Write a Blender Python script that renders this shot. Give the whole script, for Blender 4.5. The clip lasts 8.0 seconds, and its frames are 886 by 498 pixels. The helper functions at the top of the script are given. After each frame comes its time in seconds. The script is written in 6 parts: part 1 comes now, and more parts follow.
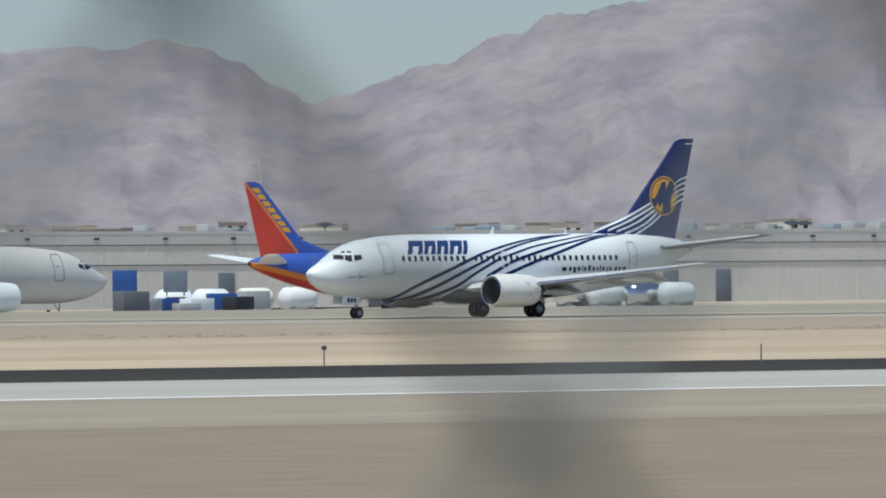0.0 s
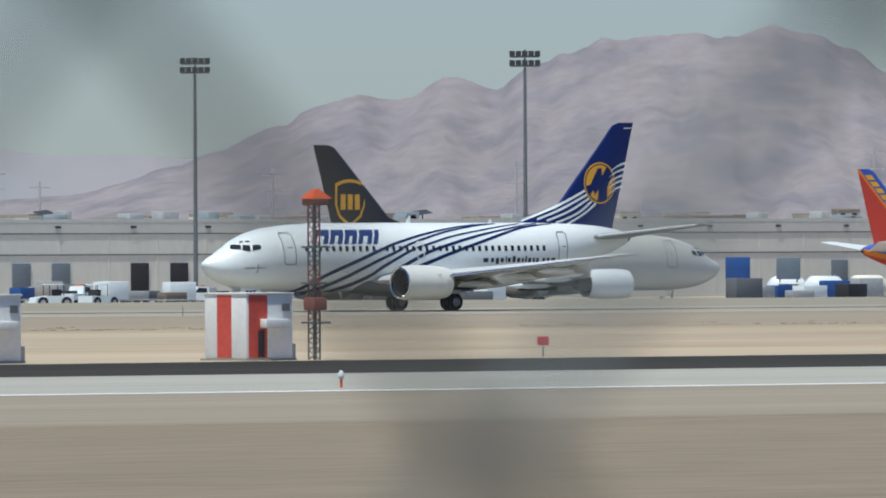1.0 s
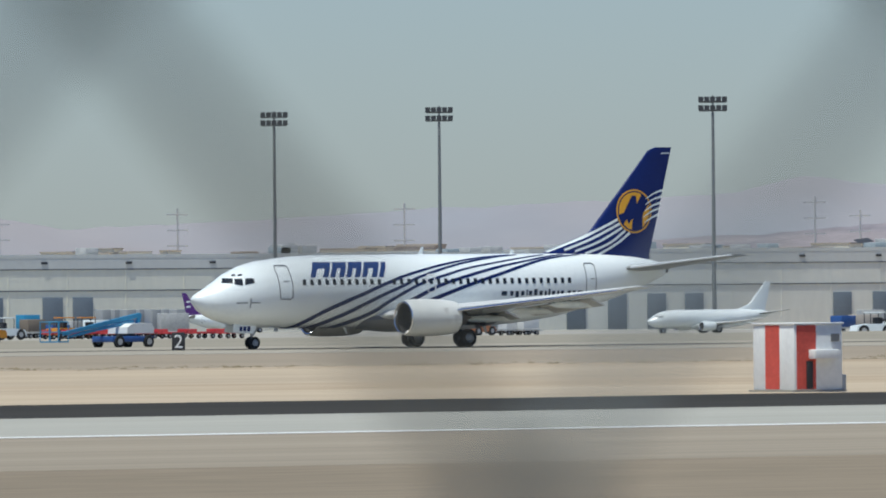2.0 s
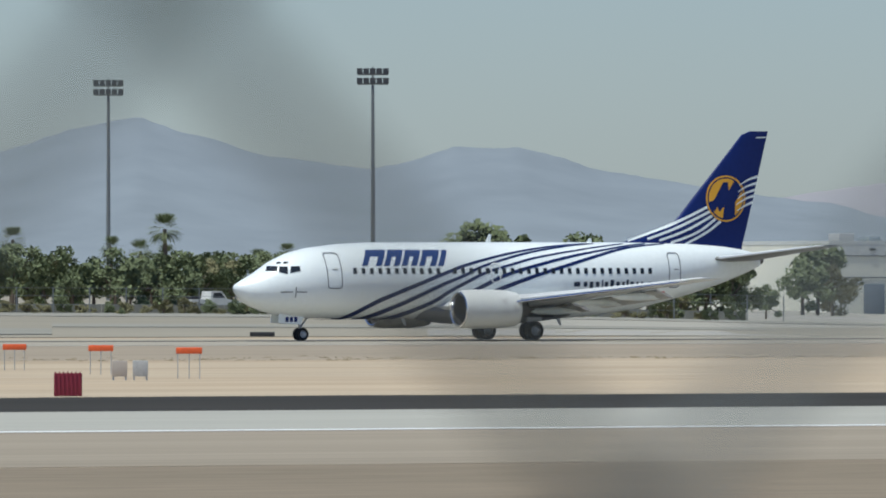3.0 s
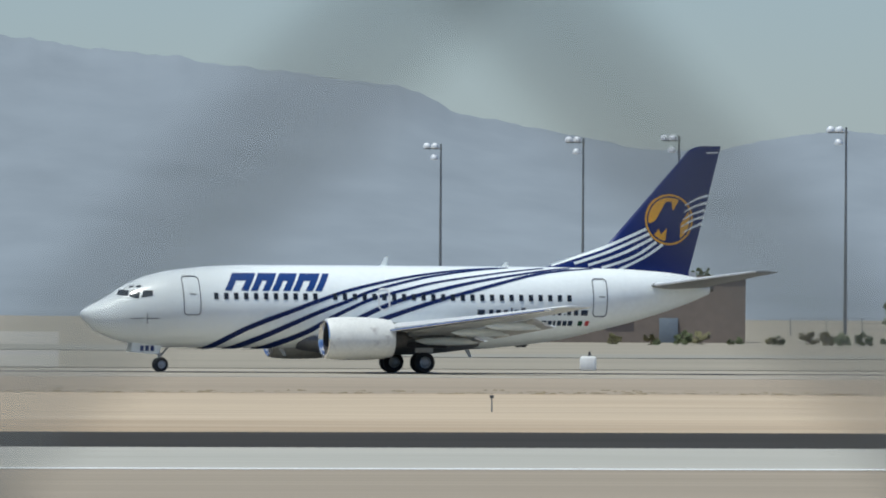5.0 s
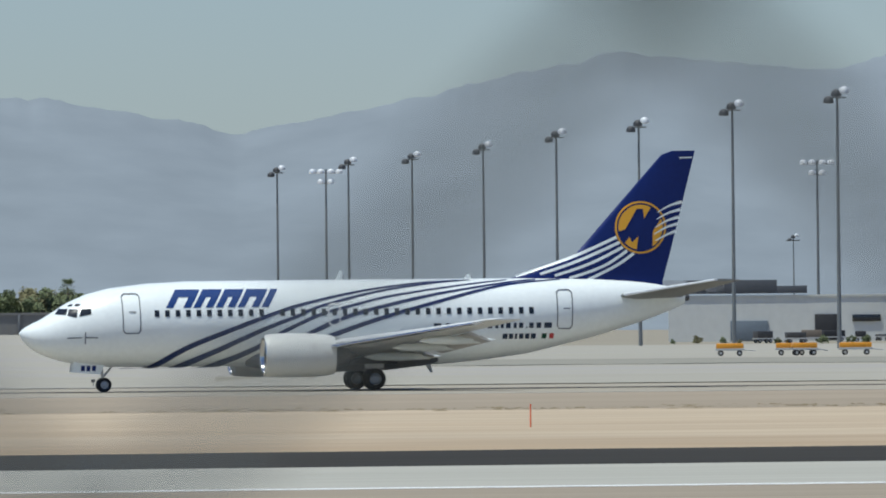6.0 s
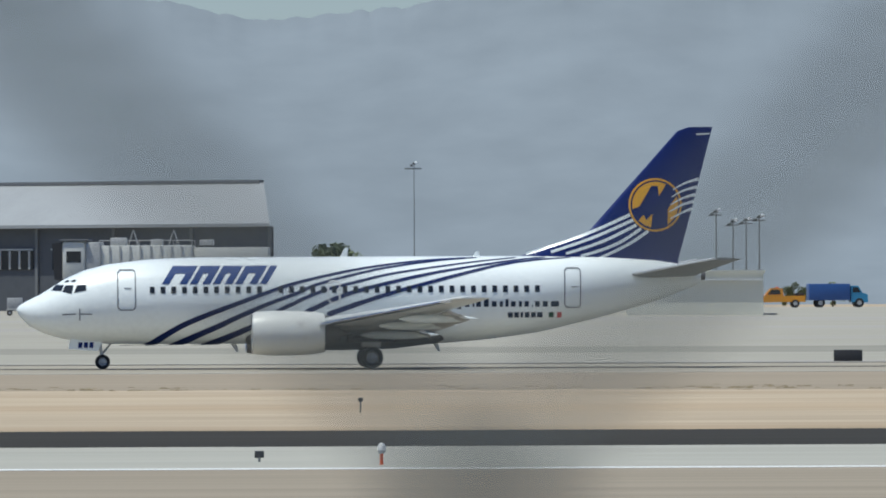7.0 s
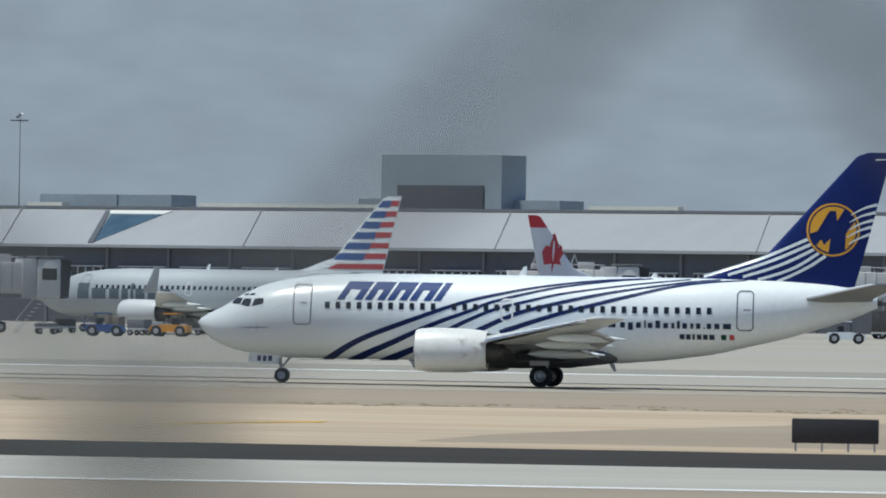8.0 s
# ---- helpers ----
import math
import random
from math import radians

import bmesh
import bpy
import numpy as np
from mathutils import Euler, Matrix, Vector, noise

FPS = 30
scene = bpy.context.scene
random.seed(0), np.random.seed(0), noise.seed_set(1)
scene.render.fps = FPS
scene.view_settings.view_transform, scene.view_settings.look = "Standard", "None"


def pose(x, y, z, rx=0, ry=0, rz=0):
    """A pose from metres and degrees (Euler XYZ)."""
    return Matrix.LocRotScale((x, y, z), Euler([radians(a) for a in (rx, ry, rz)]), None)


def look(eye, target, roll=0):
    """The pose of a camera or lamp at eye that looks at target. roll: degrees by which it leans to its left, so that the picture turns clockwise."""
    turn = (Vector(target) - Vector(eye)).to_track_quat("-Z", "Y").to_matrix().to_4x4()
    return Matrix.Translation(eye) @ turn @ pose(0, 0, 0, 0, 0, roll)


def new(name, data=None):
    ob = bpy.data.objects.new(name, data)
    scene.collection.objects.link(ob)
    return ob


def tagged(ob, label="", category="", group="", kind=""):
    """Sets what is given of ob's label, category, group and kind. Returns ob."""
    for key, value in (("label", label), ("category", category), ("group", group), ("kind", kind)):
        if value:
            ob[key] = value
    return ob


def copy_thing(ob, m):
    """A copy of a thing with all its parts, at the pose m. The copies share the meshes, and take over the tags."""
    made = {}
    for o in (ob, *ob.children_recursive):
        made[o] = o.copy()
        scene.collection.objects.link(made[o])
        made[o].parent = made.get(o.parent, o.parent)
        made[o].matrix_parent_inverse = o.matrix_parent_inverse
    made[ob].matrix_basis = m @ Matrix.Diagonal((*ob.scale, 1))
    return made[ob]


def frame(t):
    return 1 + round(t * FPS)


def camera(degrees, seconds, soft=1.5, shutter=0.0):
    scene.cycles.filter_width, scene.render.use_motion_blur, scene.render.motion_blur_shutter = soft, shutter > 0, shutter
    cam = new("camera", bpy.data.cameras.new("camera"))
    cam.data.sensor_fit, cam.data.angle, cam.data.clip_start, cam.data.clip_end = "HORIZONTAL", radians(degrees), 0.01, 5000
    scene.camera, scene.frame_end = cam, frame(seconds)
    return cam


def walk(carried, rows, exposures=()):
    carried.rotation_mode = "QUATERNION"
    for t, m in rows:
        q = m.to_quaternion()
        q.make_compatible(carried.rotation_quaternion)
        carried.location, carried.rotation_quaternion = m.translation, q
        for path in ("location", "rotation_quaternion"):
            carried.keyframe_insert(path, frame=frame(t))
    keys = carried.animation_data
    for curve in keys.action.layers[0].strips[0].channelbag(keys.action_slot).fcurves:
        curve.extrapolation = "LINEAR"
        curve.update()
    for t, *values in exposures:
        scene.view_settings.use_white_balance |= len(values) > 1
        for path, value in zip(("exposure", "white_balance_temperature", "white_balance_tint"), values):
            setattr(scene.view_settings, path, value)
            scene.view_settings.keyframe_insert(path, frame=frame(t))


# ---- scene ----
# Camera: a long lens, hand-held behind a chain-link fence, turning after an airliner on its take-off run.
cam = camera(4.7229, 8.0, soft=1.9)
cam.data.dof.use_dof = True
cam.data.dof.focus_distance = 560.0
cam.data.dof.aperture_fstop = 43.0

EYE_Z = 3.0


def aim(yaw, pitch, roll, sway=0.0, lift=0.0):
    """The camera's pose: yaw to the right of north, pitch up, roll, in degrees; the lens swings 5 cm before its pivot;
    sway and lift: the small drift along the fence and upwards, in millimetres."""
    a, e = radians(yaw), radians(pitch)
    eye = Vector((0.05 * math.sin(a) + 0.001 * sway, 0.05 * math.cos(a), EYE_Z + 0.001 * lift))
    way = Vector((math.sin(a) * math.cos(e), math.cos(a) * math.cos(e), math.sin(e)))
    return look(eye, eye + 100 * way, roll)


walk(cam, [
    (0.0, aim(41.558, 0.1127, -0.40, 0.0, 0.0)),
    (0.5, aim(39.826, 0.0649, -0.16, 1.9, -0.2)),
    (1.0, aim(38.289, 0.0615, -0.26, -4.1, 0.9)),
    (1.5, aim(36.229, 0.1765, -0.06, 1.2, -1.1)),
    (2.0, aim(33.915, 0.2406, -0.51, -1.7, 0.7)),
    (2.2, aim(32.893, 0.2550, -0.30, 0.7, 0.2)),
    (3.3, aim(27.045, 0.1819, -0.04, 2.8, 3.3)),
    (3.5, aim(26.062, 0.1924, 0.02, -0.8, 1.4)),
    (4.0, aim(23.324, 0.1982, 0.08, -1.1, 1.7)),
    (4.5, aim(20.379, 0.2587, -0.01, -2.4, -1.5)),
    (4.7, aim(19.112, 0.2995, 0.19, -2.4, -2.1)),
    (5.8, aim(11.461, 0.3858, -0.25, 3.3, 2.4)),
    (6.0, aim(10.221, 0.4121, -0.53, 3.0, 0.8)),
    (6.5, aim(6.513, 0.4333, 0.03, 8.4, -0.1)),
    (7.0, aim(2.623, 0.2962, -0.22, 2.4, -2.4)),
    (7.5, aim(-1.476, 0.3325, -0.36, 6.8, -1.9)),
    (7.7, aim(-3.703, 0.3519, 0.17, -0.4, -3.5)),
    (8.0, aim(-6.155, 0.3907, 0.96, -8.2, -5.6)),
])

# World, sun, exposure
SUN_EL, SUN_AZ = 71.5, 250.0      # degrees; azimuth clockwise from north
world = bpy.data.worlds.new("sky")
scene.world = world
world.use_nodes = True
wn = world.node_tree
sky = wn.nodes.new("ShaderNodeTexSky")
sky.sky_type = "NISHITA"
sky.sun_disc = False
sky.sun_elevation = radians(SUN_EL)
sky.sun_rotation = radians(SUN_AZ)
sky.air_density, sky.dust_density, sky.ozone_density = 1.0, 0.3, 3.0
tint = wn.nodes.new("ShaderNodeMix")          # desert dust greys and cools the sky low over the horizon
tint.data_type, tint.blend_type = "RGBA", "MULTIPLY"
tint.inputs[0].default_value = 1.0
tint.inputs[7].default_value = (0.865, 0.953, 1.24, 1)
wn.links.new(sky.outputs[0], tint.inputs[6])
wn.links.new(tint.outputs[2], wn.nodes["Background"].inputs[0])
wn.nodes["Background"].inputs[1].default_value = 0.07
sun = new("sun", bpy.data.lights.new("sun", "SUN"))
sun.data.energy, sun.data.angle, sun.data.color = 3.8, radians(0.6), (1.0, 0.96, 0.89)
sa, se = radians(SUN_AZ), radians(SUN_EL)
sun.matrix_world = look((0, 0, 0), (-math.sin(sa) * math.cos(se), -math.cos(sa) * math.cos(se), -math.sin(se)))
scene.view_settings.exposure = 0.06
scene.view_settings.use_white_balance = True
scene.view_settings.white_balance_temperature = 6250
scene.view_settings.white_balance_tint = 2


# ---- materials ----
def material(name, color, rough=0.6, metal=0.0, vary=0.12, scale=1.0, bump=0.0, fine=8.0, spots=None, bands=(), streak=None, emit=0.0, spec=0.5, coat=0.0):
    """Paint or earth: a base colour with variation at two scales, spots of another colour, and hard-edged fields of other
    colours (bands: a, b, c, colour, where a*x + b*z > c in the thing's own space)."""
    m = bpy.data.materials.new(name)
    m.use_nodes = True
    nt = m.node_tree
    N, L = nt.nodes, nt.links
    b = N["Principled BSDF"]
    b.inputs["Roughness"].default_value = rough
    b.inputs["Metallic"].default_value = metal
    b.inputs["Coat Weight"].default_value = coat
    b.inputs["Specular IOR Level"].default_value = spec
    tc = N.new("ShaderNodeTexCoord")
    src = tc.outputs["Object"]
    if streak:
        mp = N.new("ShaderNodeMapping")
        mp.inputs["Scale"].default_value = streak
        L.new(src, mp.inputs["Vector"])
        src = mp.outputs["Vector"]

    def noise_tex(s, detail):
        n = N.new("ShaderNodeTexNoise")
        n.inputs["Scale"].default_value = s
        n.inputs["Detail"].default_value = detail
        L.new(src, n.inputs["Vector"])
        return n.outputs["Fac"]

    def mix(fac, a, c2):
        mx = N.new("ShaderNodeMix")
        mx.data_type = "RGBA"
        if isinstance(fac, float):
            mx.inputs[0].default_value = fac
        else:
            L.new(fac, mx.inputs[0])
        for sock, v in ((mx.inputs[6], a), (mx.inputs[7], c2)):
            if isinstance(v, tuple):
                sock.default_value = (*v, 1)
            else:
                L.new(v, sock)
        return mx.outputs[2]

    out = color
    for a, bz, c, col in bands:
        sep = N.new("ShaderNodeSeparateXYZ")
        L.new(tc.outputs["Object"], sep.inputs[0])
        m1 = N.new("ShaderNodeMath"); m1.operation = "MULTIPLY"; m1.inputs[1].default_value = a
        m2 = N.new("ShaderNodeMath"); m2.operation = "MULTIPLY_ADD"; m2.inputs[1].default_value = bz
        m3 = N.new("ShaderNodeMath"); m3.operation = "GREATER_THAN"; m3.inputs[1].default_value = c
        L.new(sep.outputs[0], m1.inputs[0]); L.new(sep.outputs[2], m2.inputs[0]); L.new(m1.outputs[0], m2.inputs[2]); L.new(m2.outputs[0], m3.inputs[0])
        out = mix(m3.outputs[0], out, col)
    if spots:
        col, lo, hi, s = spots
        r = N.new("ShaderNodeMapRange")
        r.inputs[1].default_value, r.inputs[2].default_value = lo, hi
        L.new(noise_tex(s, 4), r.inputs[0])
        out = mix(r.outputs[0], out, col)
    hue = N.new("ShaderNodeHueSaturation")
    r1 = N.new("ShaderNodeMapRange")
    r1.inputs[1].default_value, r1.inputs[2].default_value = 0.3, 0.7
    r1.inputs[3].default_value, r1.inputs[4].default_value = 1 - vary, 1 + vary
    big, small = noise_tex(scale, 5), noise_tex(scale * fine, 4)
    ad = N.new("ShaderNodeMath"); ad.operation = "ADD"
    hf = N.new("ShaderNodeMath"); hf.operation = "MULTIPLY"; hf.inputs[1].default_value = 0.5
    L.new(big, ad.inputs[0]); L.new(small, ad.inputs[1]); L.new(ad.outputs[0], hf.inputs[0]); L.new(hf.outputs[0], r1.inputs[0])
    L.new(r1.outputs[0], hue.inputs["Value"])
    if isinstance(out, tuple):
        hue.inputs["Color"].default_value = (*out, 1)
    else:
        L.new(out, hue.inputs["Color"])
    L.new(hue.outputs[0], b.inputs["Base Color"])
    if emit:
        L.new(hue.outputs[0], b.inputs["Emission Color"])
        b.inputs["Emission Strength"].default_value = emit
    if bump:
        bp = N.new("ShaderNodeBump")
        bp.inputs["Strength"].default_value = 0.5
        bp.inputs["Distance"].default_value = bump
        L.new(small, bp.inputs["Height"])
        L.new(bp.outputs[0], b.inputs["Normal"])
    return m


M = {}
M["sand"] = material("desert_sand", (0.445, 0.36, 0.26), 0.95, vary=0.22, scale=0.02, fine=14, bump=0.05, streak=(0.25, 1, 1), spots=((0.385, 0.295, 0.2), 0.48, 0.68, 0.03), spec=0.06)
M["dirt"] = material("graded_dirt", (0.315, 0.262, 0.198), 0.95, vary=0.16, scale=0.03, fine=10, bump=0.04, streak=(0.15, 1, 1), spec=0.06)
M["runway"] = material("runway_concrete", (0.345, 0.31, 0.25), 0.85, vary=0.16, scale=0.04, fine=10, streak=(0.08, 1, 1), spec=0.06)
M["apron"] = material("apron_concrete", (0.36, 0.338, 0.285), 0.85, vary=0.12, scale=0.02, fine=12, streak=(0.2, 1, 1), spots=((0.34, 0.32, 0.29), 0.52, 0.62, 0.02), spec=0.06)
M["taxiway"] = material("dull_grey_asphalt", (0.275, 0.262, 0.222), 0.9, vary=0.16, scale=0.03, fine=10, streak=(0.15, 1, 1), spec=0.06)
M["field"] = material("hard_grey_dirt", (0.29, 0.262, 0.208), 0.95, vary=0.16, scale=0.02, fine=12, streak=(0.2, 1, 1), spec=0.06)
M["nacelle"] = material("stained_white_nacelle", (0.73, 0.73, 0.68), 0.4, vary=0.10, scale=1.6, fine=5, spots=((0.48, 0.46, 0.43), 0.60, 0.72, 1.3))
M["dark_line"] = material("dark_line_surface", (0.05, 0.046, 0.04), 0.85, vary=0.3, scale=0.06, fine=8, streak=(0.1, 1, 1), spec=0.06)
M["strip"] = material("bitumen", (0.046, 0.042, 0.035), 0.8, vary=0.25, scale=0.05, fine=10, streak=(0.12, 1, 1), spec=0.06)
M["shoulder"] = material("pale_concrete", (0.385, 0.372, 0.322), 0.8, vary=0.13, scale=0.09, fine=9, streak=(0.12, 1, 1), spec=0.06)
M["near"] = material("worn_grooved_pavement", (0.30, 0.255, 0.195), 0.85, vary=0.22, scale=0.12, fine=6, streak=(0.03, 1, 1), spec=0.06)
M["gravel"] = material("brown_gravel", (0.245, 0.2, 0.145), 0.95, vary=0.2, scale=0.05, fine=20, bump=0.03, streak=(0.4, 1, 1), spec=0.06)
M["line"] = material("white_line_paint", (0.74, 0.74, 0.72), 0.7, vary=0.1, scale=0.3, spec=0.06)
M["yellow_line"] = material("yellow_line_paint", (0.60, 0.38, 0.05), 0.7, vary=0.2, scale=0.3, spec=0.06)
M["white"] = material("white_aircraft_paint", (0.845, 0.885, 0.865), 0.30, vary=0.05, scale=0.5, coat=0.15)
M["wing"] = material("grey_wing_paint", (0.58, 0.59, 0.58), 0.35, vary=0.08, scale=0.6)
M["flap"] = material("flap_underside", (0.52, 0.51, 0.48), 0.45, vary=0.12, scale=0.8)
M["blue"] = material("deep_blue_paint", (0.006, 0.020, 0.13), 0.5, vary=0.12, scale=0.6, spec=0.25)
# the fin's blue again, darkened to carry shade on the fuselage stripes
M["shaded_blue"] = material("shaded_stripe_blue", (0.007, 0.018, 0.09), 0.5, vary=0.12, scale=0.6, spec=0.2)
M["title_blue"] = material("bright_blue_paint", (0.007, 0.042, 0.18), 0.5, vary=0.10, scale=0.6, spec=0.25)
M["title_slate"] = material("slate_title_paint", (0.10, 0.125, 0.14), 0.5, vary=0.10, scale=0.6, spec=0.2)
M["title_red"] = material("dark_red_title_paint", (0.22, 0.03, 0.05), 0.5, vary=0.10, scale=0.6, spec=0.25)
M["letter"] = material("slate_lettering_paint", (0.03, 0.045, 0.075), 0.5, vary=0.10, scale=0.6, spec=0.2)
M["flag_green"] = material("dark_green_paint", (0.01, 0.06, 0.035), 0.5, vary=0.10, scale=0.6, spec=0.2)
M["gold"] = material("gold_paint", (0.80, 0.40, 0.03), 0.35, vary=0.06, scale=1.0)
M["glass"] = material("dark_cabin_glass", (0.02, 0.024, 0.03), 0.12, vary=0.2, scale=2.0)
M["seam"] = material("door_seam", (0.12, 0.13, 0.15), 0.6, vary=0.1, scale=2.0)
M["chrome"] = material("polished_lip", (0.75, 0.75, 0.76), 0.15, metal=1.0, vary=0.05, scale=1.0)
M["steel"] = material("gear_steel", (0.42, 0.43, 0.44), 0.4, metal=0.6, vary=0.15, scale=3.0)
M["tyre"] = material("tyre_rubber", (0.02, 0.02, 0.021), 0.85, vary=0.3, scale=3.0)
M["dark"] = material("dark_interior", (0.03, 0.03, 0.033), 0.7, vary=0.2, scale=1.0)
M["soot"] = material("sooty_metal", (0.10, 0.095, 0.09), 0.5, metal=0.5, vary=0.3, scale=2.0)
M["red"] = material("signal_red_paint", (0.50, 0.045, 0.05), 0.5, vary=0.12, scale=1.5)
M["faded_red"] = material("sun_faded_red_paint", (0.60, 0.10, 0.075), 0.6, vary=0.15, scale=1.5, spec=0.2)
M["rust"] = material("rust_red_paint", (0.30, 0.11, 0.085), 0.6, vary=0.2, scale=2.0, spec=0.2)
# even grey for the belly fairing, much darker than the fuselage
M["belly"] = material("grey_belly", (0.14, 0.145, 0.15), 0.5, vary=0.2, scale=0.8)
M["faded_orange"] = material("sun_faded_orange_paint", (0.50, 0.20, 0.08), 0.5, vary=0.12, scale=1.5)
M["orange"] = material("orange_paint", (0.75, 0.12, 0.03), 0.5, vary=0.12, scale=1.5)
M["wall_white"] = material("white_wall_paint", (0.77, 0.77, 0.74), 0.7, vary=0.08, scale=0.8)
M["fence"] = material("grey_coated_wire", (0.10, 0.115, 0.115), 0.6, vary=0.15, scale=30.0)
M["pole"] = material("galvanised_pole", (0.19, 0.2, 0.2), 0.55, metal=0.3, vary=0.15, scale=0.5)
M["lamp"] = material("lamp_housing", (0.05, 0.052, 0.056), 0.5, vary=0.2, scale=1.0)
M["lamp_white"] = material("pale_lamp_housing", (0.70, 0.72, 0.74), 0.35, vary=0.1, scale=1.0)
M["grey_wall"] = material("grey_corrugated_wall", (0.74, 0.735, 0.66), 0.8, vary=0.07, scale=0.05, fine=20, streak=(1, 1, 0.3), spec=0.06)
M["cream_wall"] = material("cream_precast_wall", (0.79, 0.765, 0.645), 0.85, vary=0.07, scale=0.05, fine=20, streak=(1, 1, 0.3), spec=0.06)
M["tan_wall"] = material("tan_block_wall", (0.22, 0.185, 0.15), 0.9, vary=0.08, scale=0.08, fine=14, spec=0.06)
M["brown_wall"] = material("brown_block_wall", (0.215, 0.178, 0.15), 0.9, vary=0.12, scale=0.08, fine=14, spec=0.06)
M["roof"] = material("dark_roof_edge", (0.16, 0.165, 0.17), 0.8, vary=0.12, scale=0.1)
M["door"] = material("blue_grey_roller_door", (0.16, 0.19, 0.22), 0.6, vary=0.12, scale=0.4, streak=(1, 1, 4))
M["teal_glass"] = material("teal_facade_glass", (0.06, 0.10, 0.115), 0.12, vary=0.35, scale=0.12, fine=4)
M["facade"] = material("charcoal_facade_panel", (0.085, 0.09, 0.10), 0.6, vary=0.12, scale=0.15)
M["membrane"] = material("pale_standing_seam_roof", (0.33, 0.34, 0.345), 0.6, vary=0.06, scale=0.1, fine=12, streak=(3, 1, 0.3), spec=0.06)
# leaf green raised to put the haze over far trees into it
M["leaf"] = material("hazed_tree_leaves", (0.14, 0.168, 0.078), 0.8, vary=0.35, scale=0.4, fine=6)
M["dry_grass"] = material("dry_grass_tufts", (0.235, 0.19, 0.12), 0.95, vary=0.3, scale=0.4, fine=6, spec=0.06)
M["leaf_dry"] = material("dry_tree_leaves", (0.215, 0.2, 0.1), 0.85, vary=0.3, scale=0.4, fine=6)
M["trunk"] = material("tree_bark", (0.13, 0.10, 0.075), 0.9, vary=0.25, scale=2.0)
M["yellow"] = material("yellow_vehicle_paint", (0.72, 0.30, 0.02), 0.4, vary=0.08, scale=1.0)
M["lift_blue"] = material("blue_machine_paint", (0.045, 0.26, 0.45), 0.4, vary=0.1, scale=1.0)
M["truck_blue"] = material("blue_truck_paint", (0.03, 0.09, 0.28), 0.45, vary=0.1, scale=1.0)
M["cart"] = material("grey_cart_metal", (0.42, 0.42, 0.41), 0.6, vary=0.2, scale=1.0)
M["brown"] = material("dark_brown_paint", (0.022, 0.014, 0.012), 0.3, vary=0.1, scale=0.6, coat=0.3)
M["purple"] = material("purple_paint", (0.12, 0.03, 0.22), 0.4, vary=0.1, scale=0.6)
M["roof_tile"] = material("pale_roof_tile", (0.44, 0.39, 0.34), 0.85, vary=0.15, scale=0.3)
# near range: rock colour with haze mixed in, plus a weak glow
M["mount_near"] = material("near_mountain_hazed_rock", (0.225, 0.200, 0.208), 1.0, vary=0.17, scale=0.03, fine=5, spots=((0.178, 0.166, 0.184), 0.44, 0.62, 0.035), emit=0.30, spec=0.06)
# far ranges: haze painted into the colours and carried mostly by emission
M["mount_far"] = material("far_mountain_painted_haze", (0.145, 0.1645, 0.186), 1.0, vary=0.10, scale=0.007, fine=4, emit=0.70, spec=0.06)
M["mount_faint"] = material("faint_mountain_painted_haze", (0.178, 0.184, 0.206), 1.0, vary=0.07, scale=0.004, fine=5, spots=((0.200, 0.188, 0.198), 0.45, 0.62, 0.003), emit=0.70, spec=0.06)
M["wall_grey"] = material("weathered_concrete_wall", (0.205, 0.20, 0.19), 0.9, vary=0.10, scale=0.08, fine=12, spec=0.06)
M["band_grey"] = material("grey_parapet_panels", (0.63, 0.63, 0.59), 0.8, vary=0.06, scale=0.05, fine=20, spec=0.06)
M["hedge_wall"] = material("dark_weathered_barrier", (0.17, 0.17, 0.145), 0.9, vary=0.25, scale=0.3)
M["bridge"] = material("dusty_bridge_cladding", (0.60, 0.60, 0.56), 0.7, vary=0.12, scale=0.3, spec=0.1)
M["plant"] = material("blue_grey_plant_cladding", (0.30, 0.345, 0.365), 0.5, vary=0.12, scale=0.3)
# steel grey lightened: distance haze is in the pylons' colour
M["pylon"] = material("hazed_pylon_steel", (0.46, 0.46, 0.47), 0.6, vary=0.1, scale=0.3)
# bare grey lowered so the colour holds the shade under the tailplane
M["stab"] = material("bare_grey_tailplane_shaded", (0.20, 0.205, 0.20), 0.45, vary=0.12, scale=0.8)


# ---- mesh helpers ----
def finish(bm, name, mat, smooth=True, angle=35):
    me = bpy.data.meshes.new(name)
    bmesh.ops.recalc_face_normals(bm, faces=bm.faces)
    bm.to_mesh(me)
    bm.free()
    if mat:
        me.materials.append(mat)
    if smooth:
        me.shade_smooth()
        me.set_sharp_from_angle(angle=radians(angle))
    return me


def part(name, bm, mat, parent, label="", smooth=True):
    ob = new(name, finish(bm, name, mat, smooth))
    ob.parent = parent
    if label:
        tagged(ob, label)
    return ob


def thing(name, label, category, m=None, group="", kind=""):
    ob = new(name)
    ob.empty_display_size = 0.5
    if m is not None:
        ob.matrix_basis = m
    return tagged(ob, label, category, group, kind)


def setting(name, bm, mat, label, category, smooth=False):
    return tagged(new(name, finish(bm, name, mat, smooth)), label, category, kind="structure")


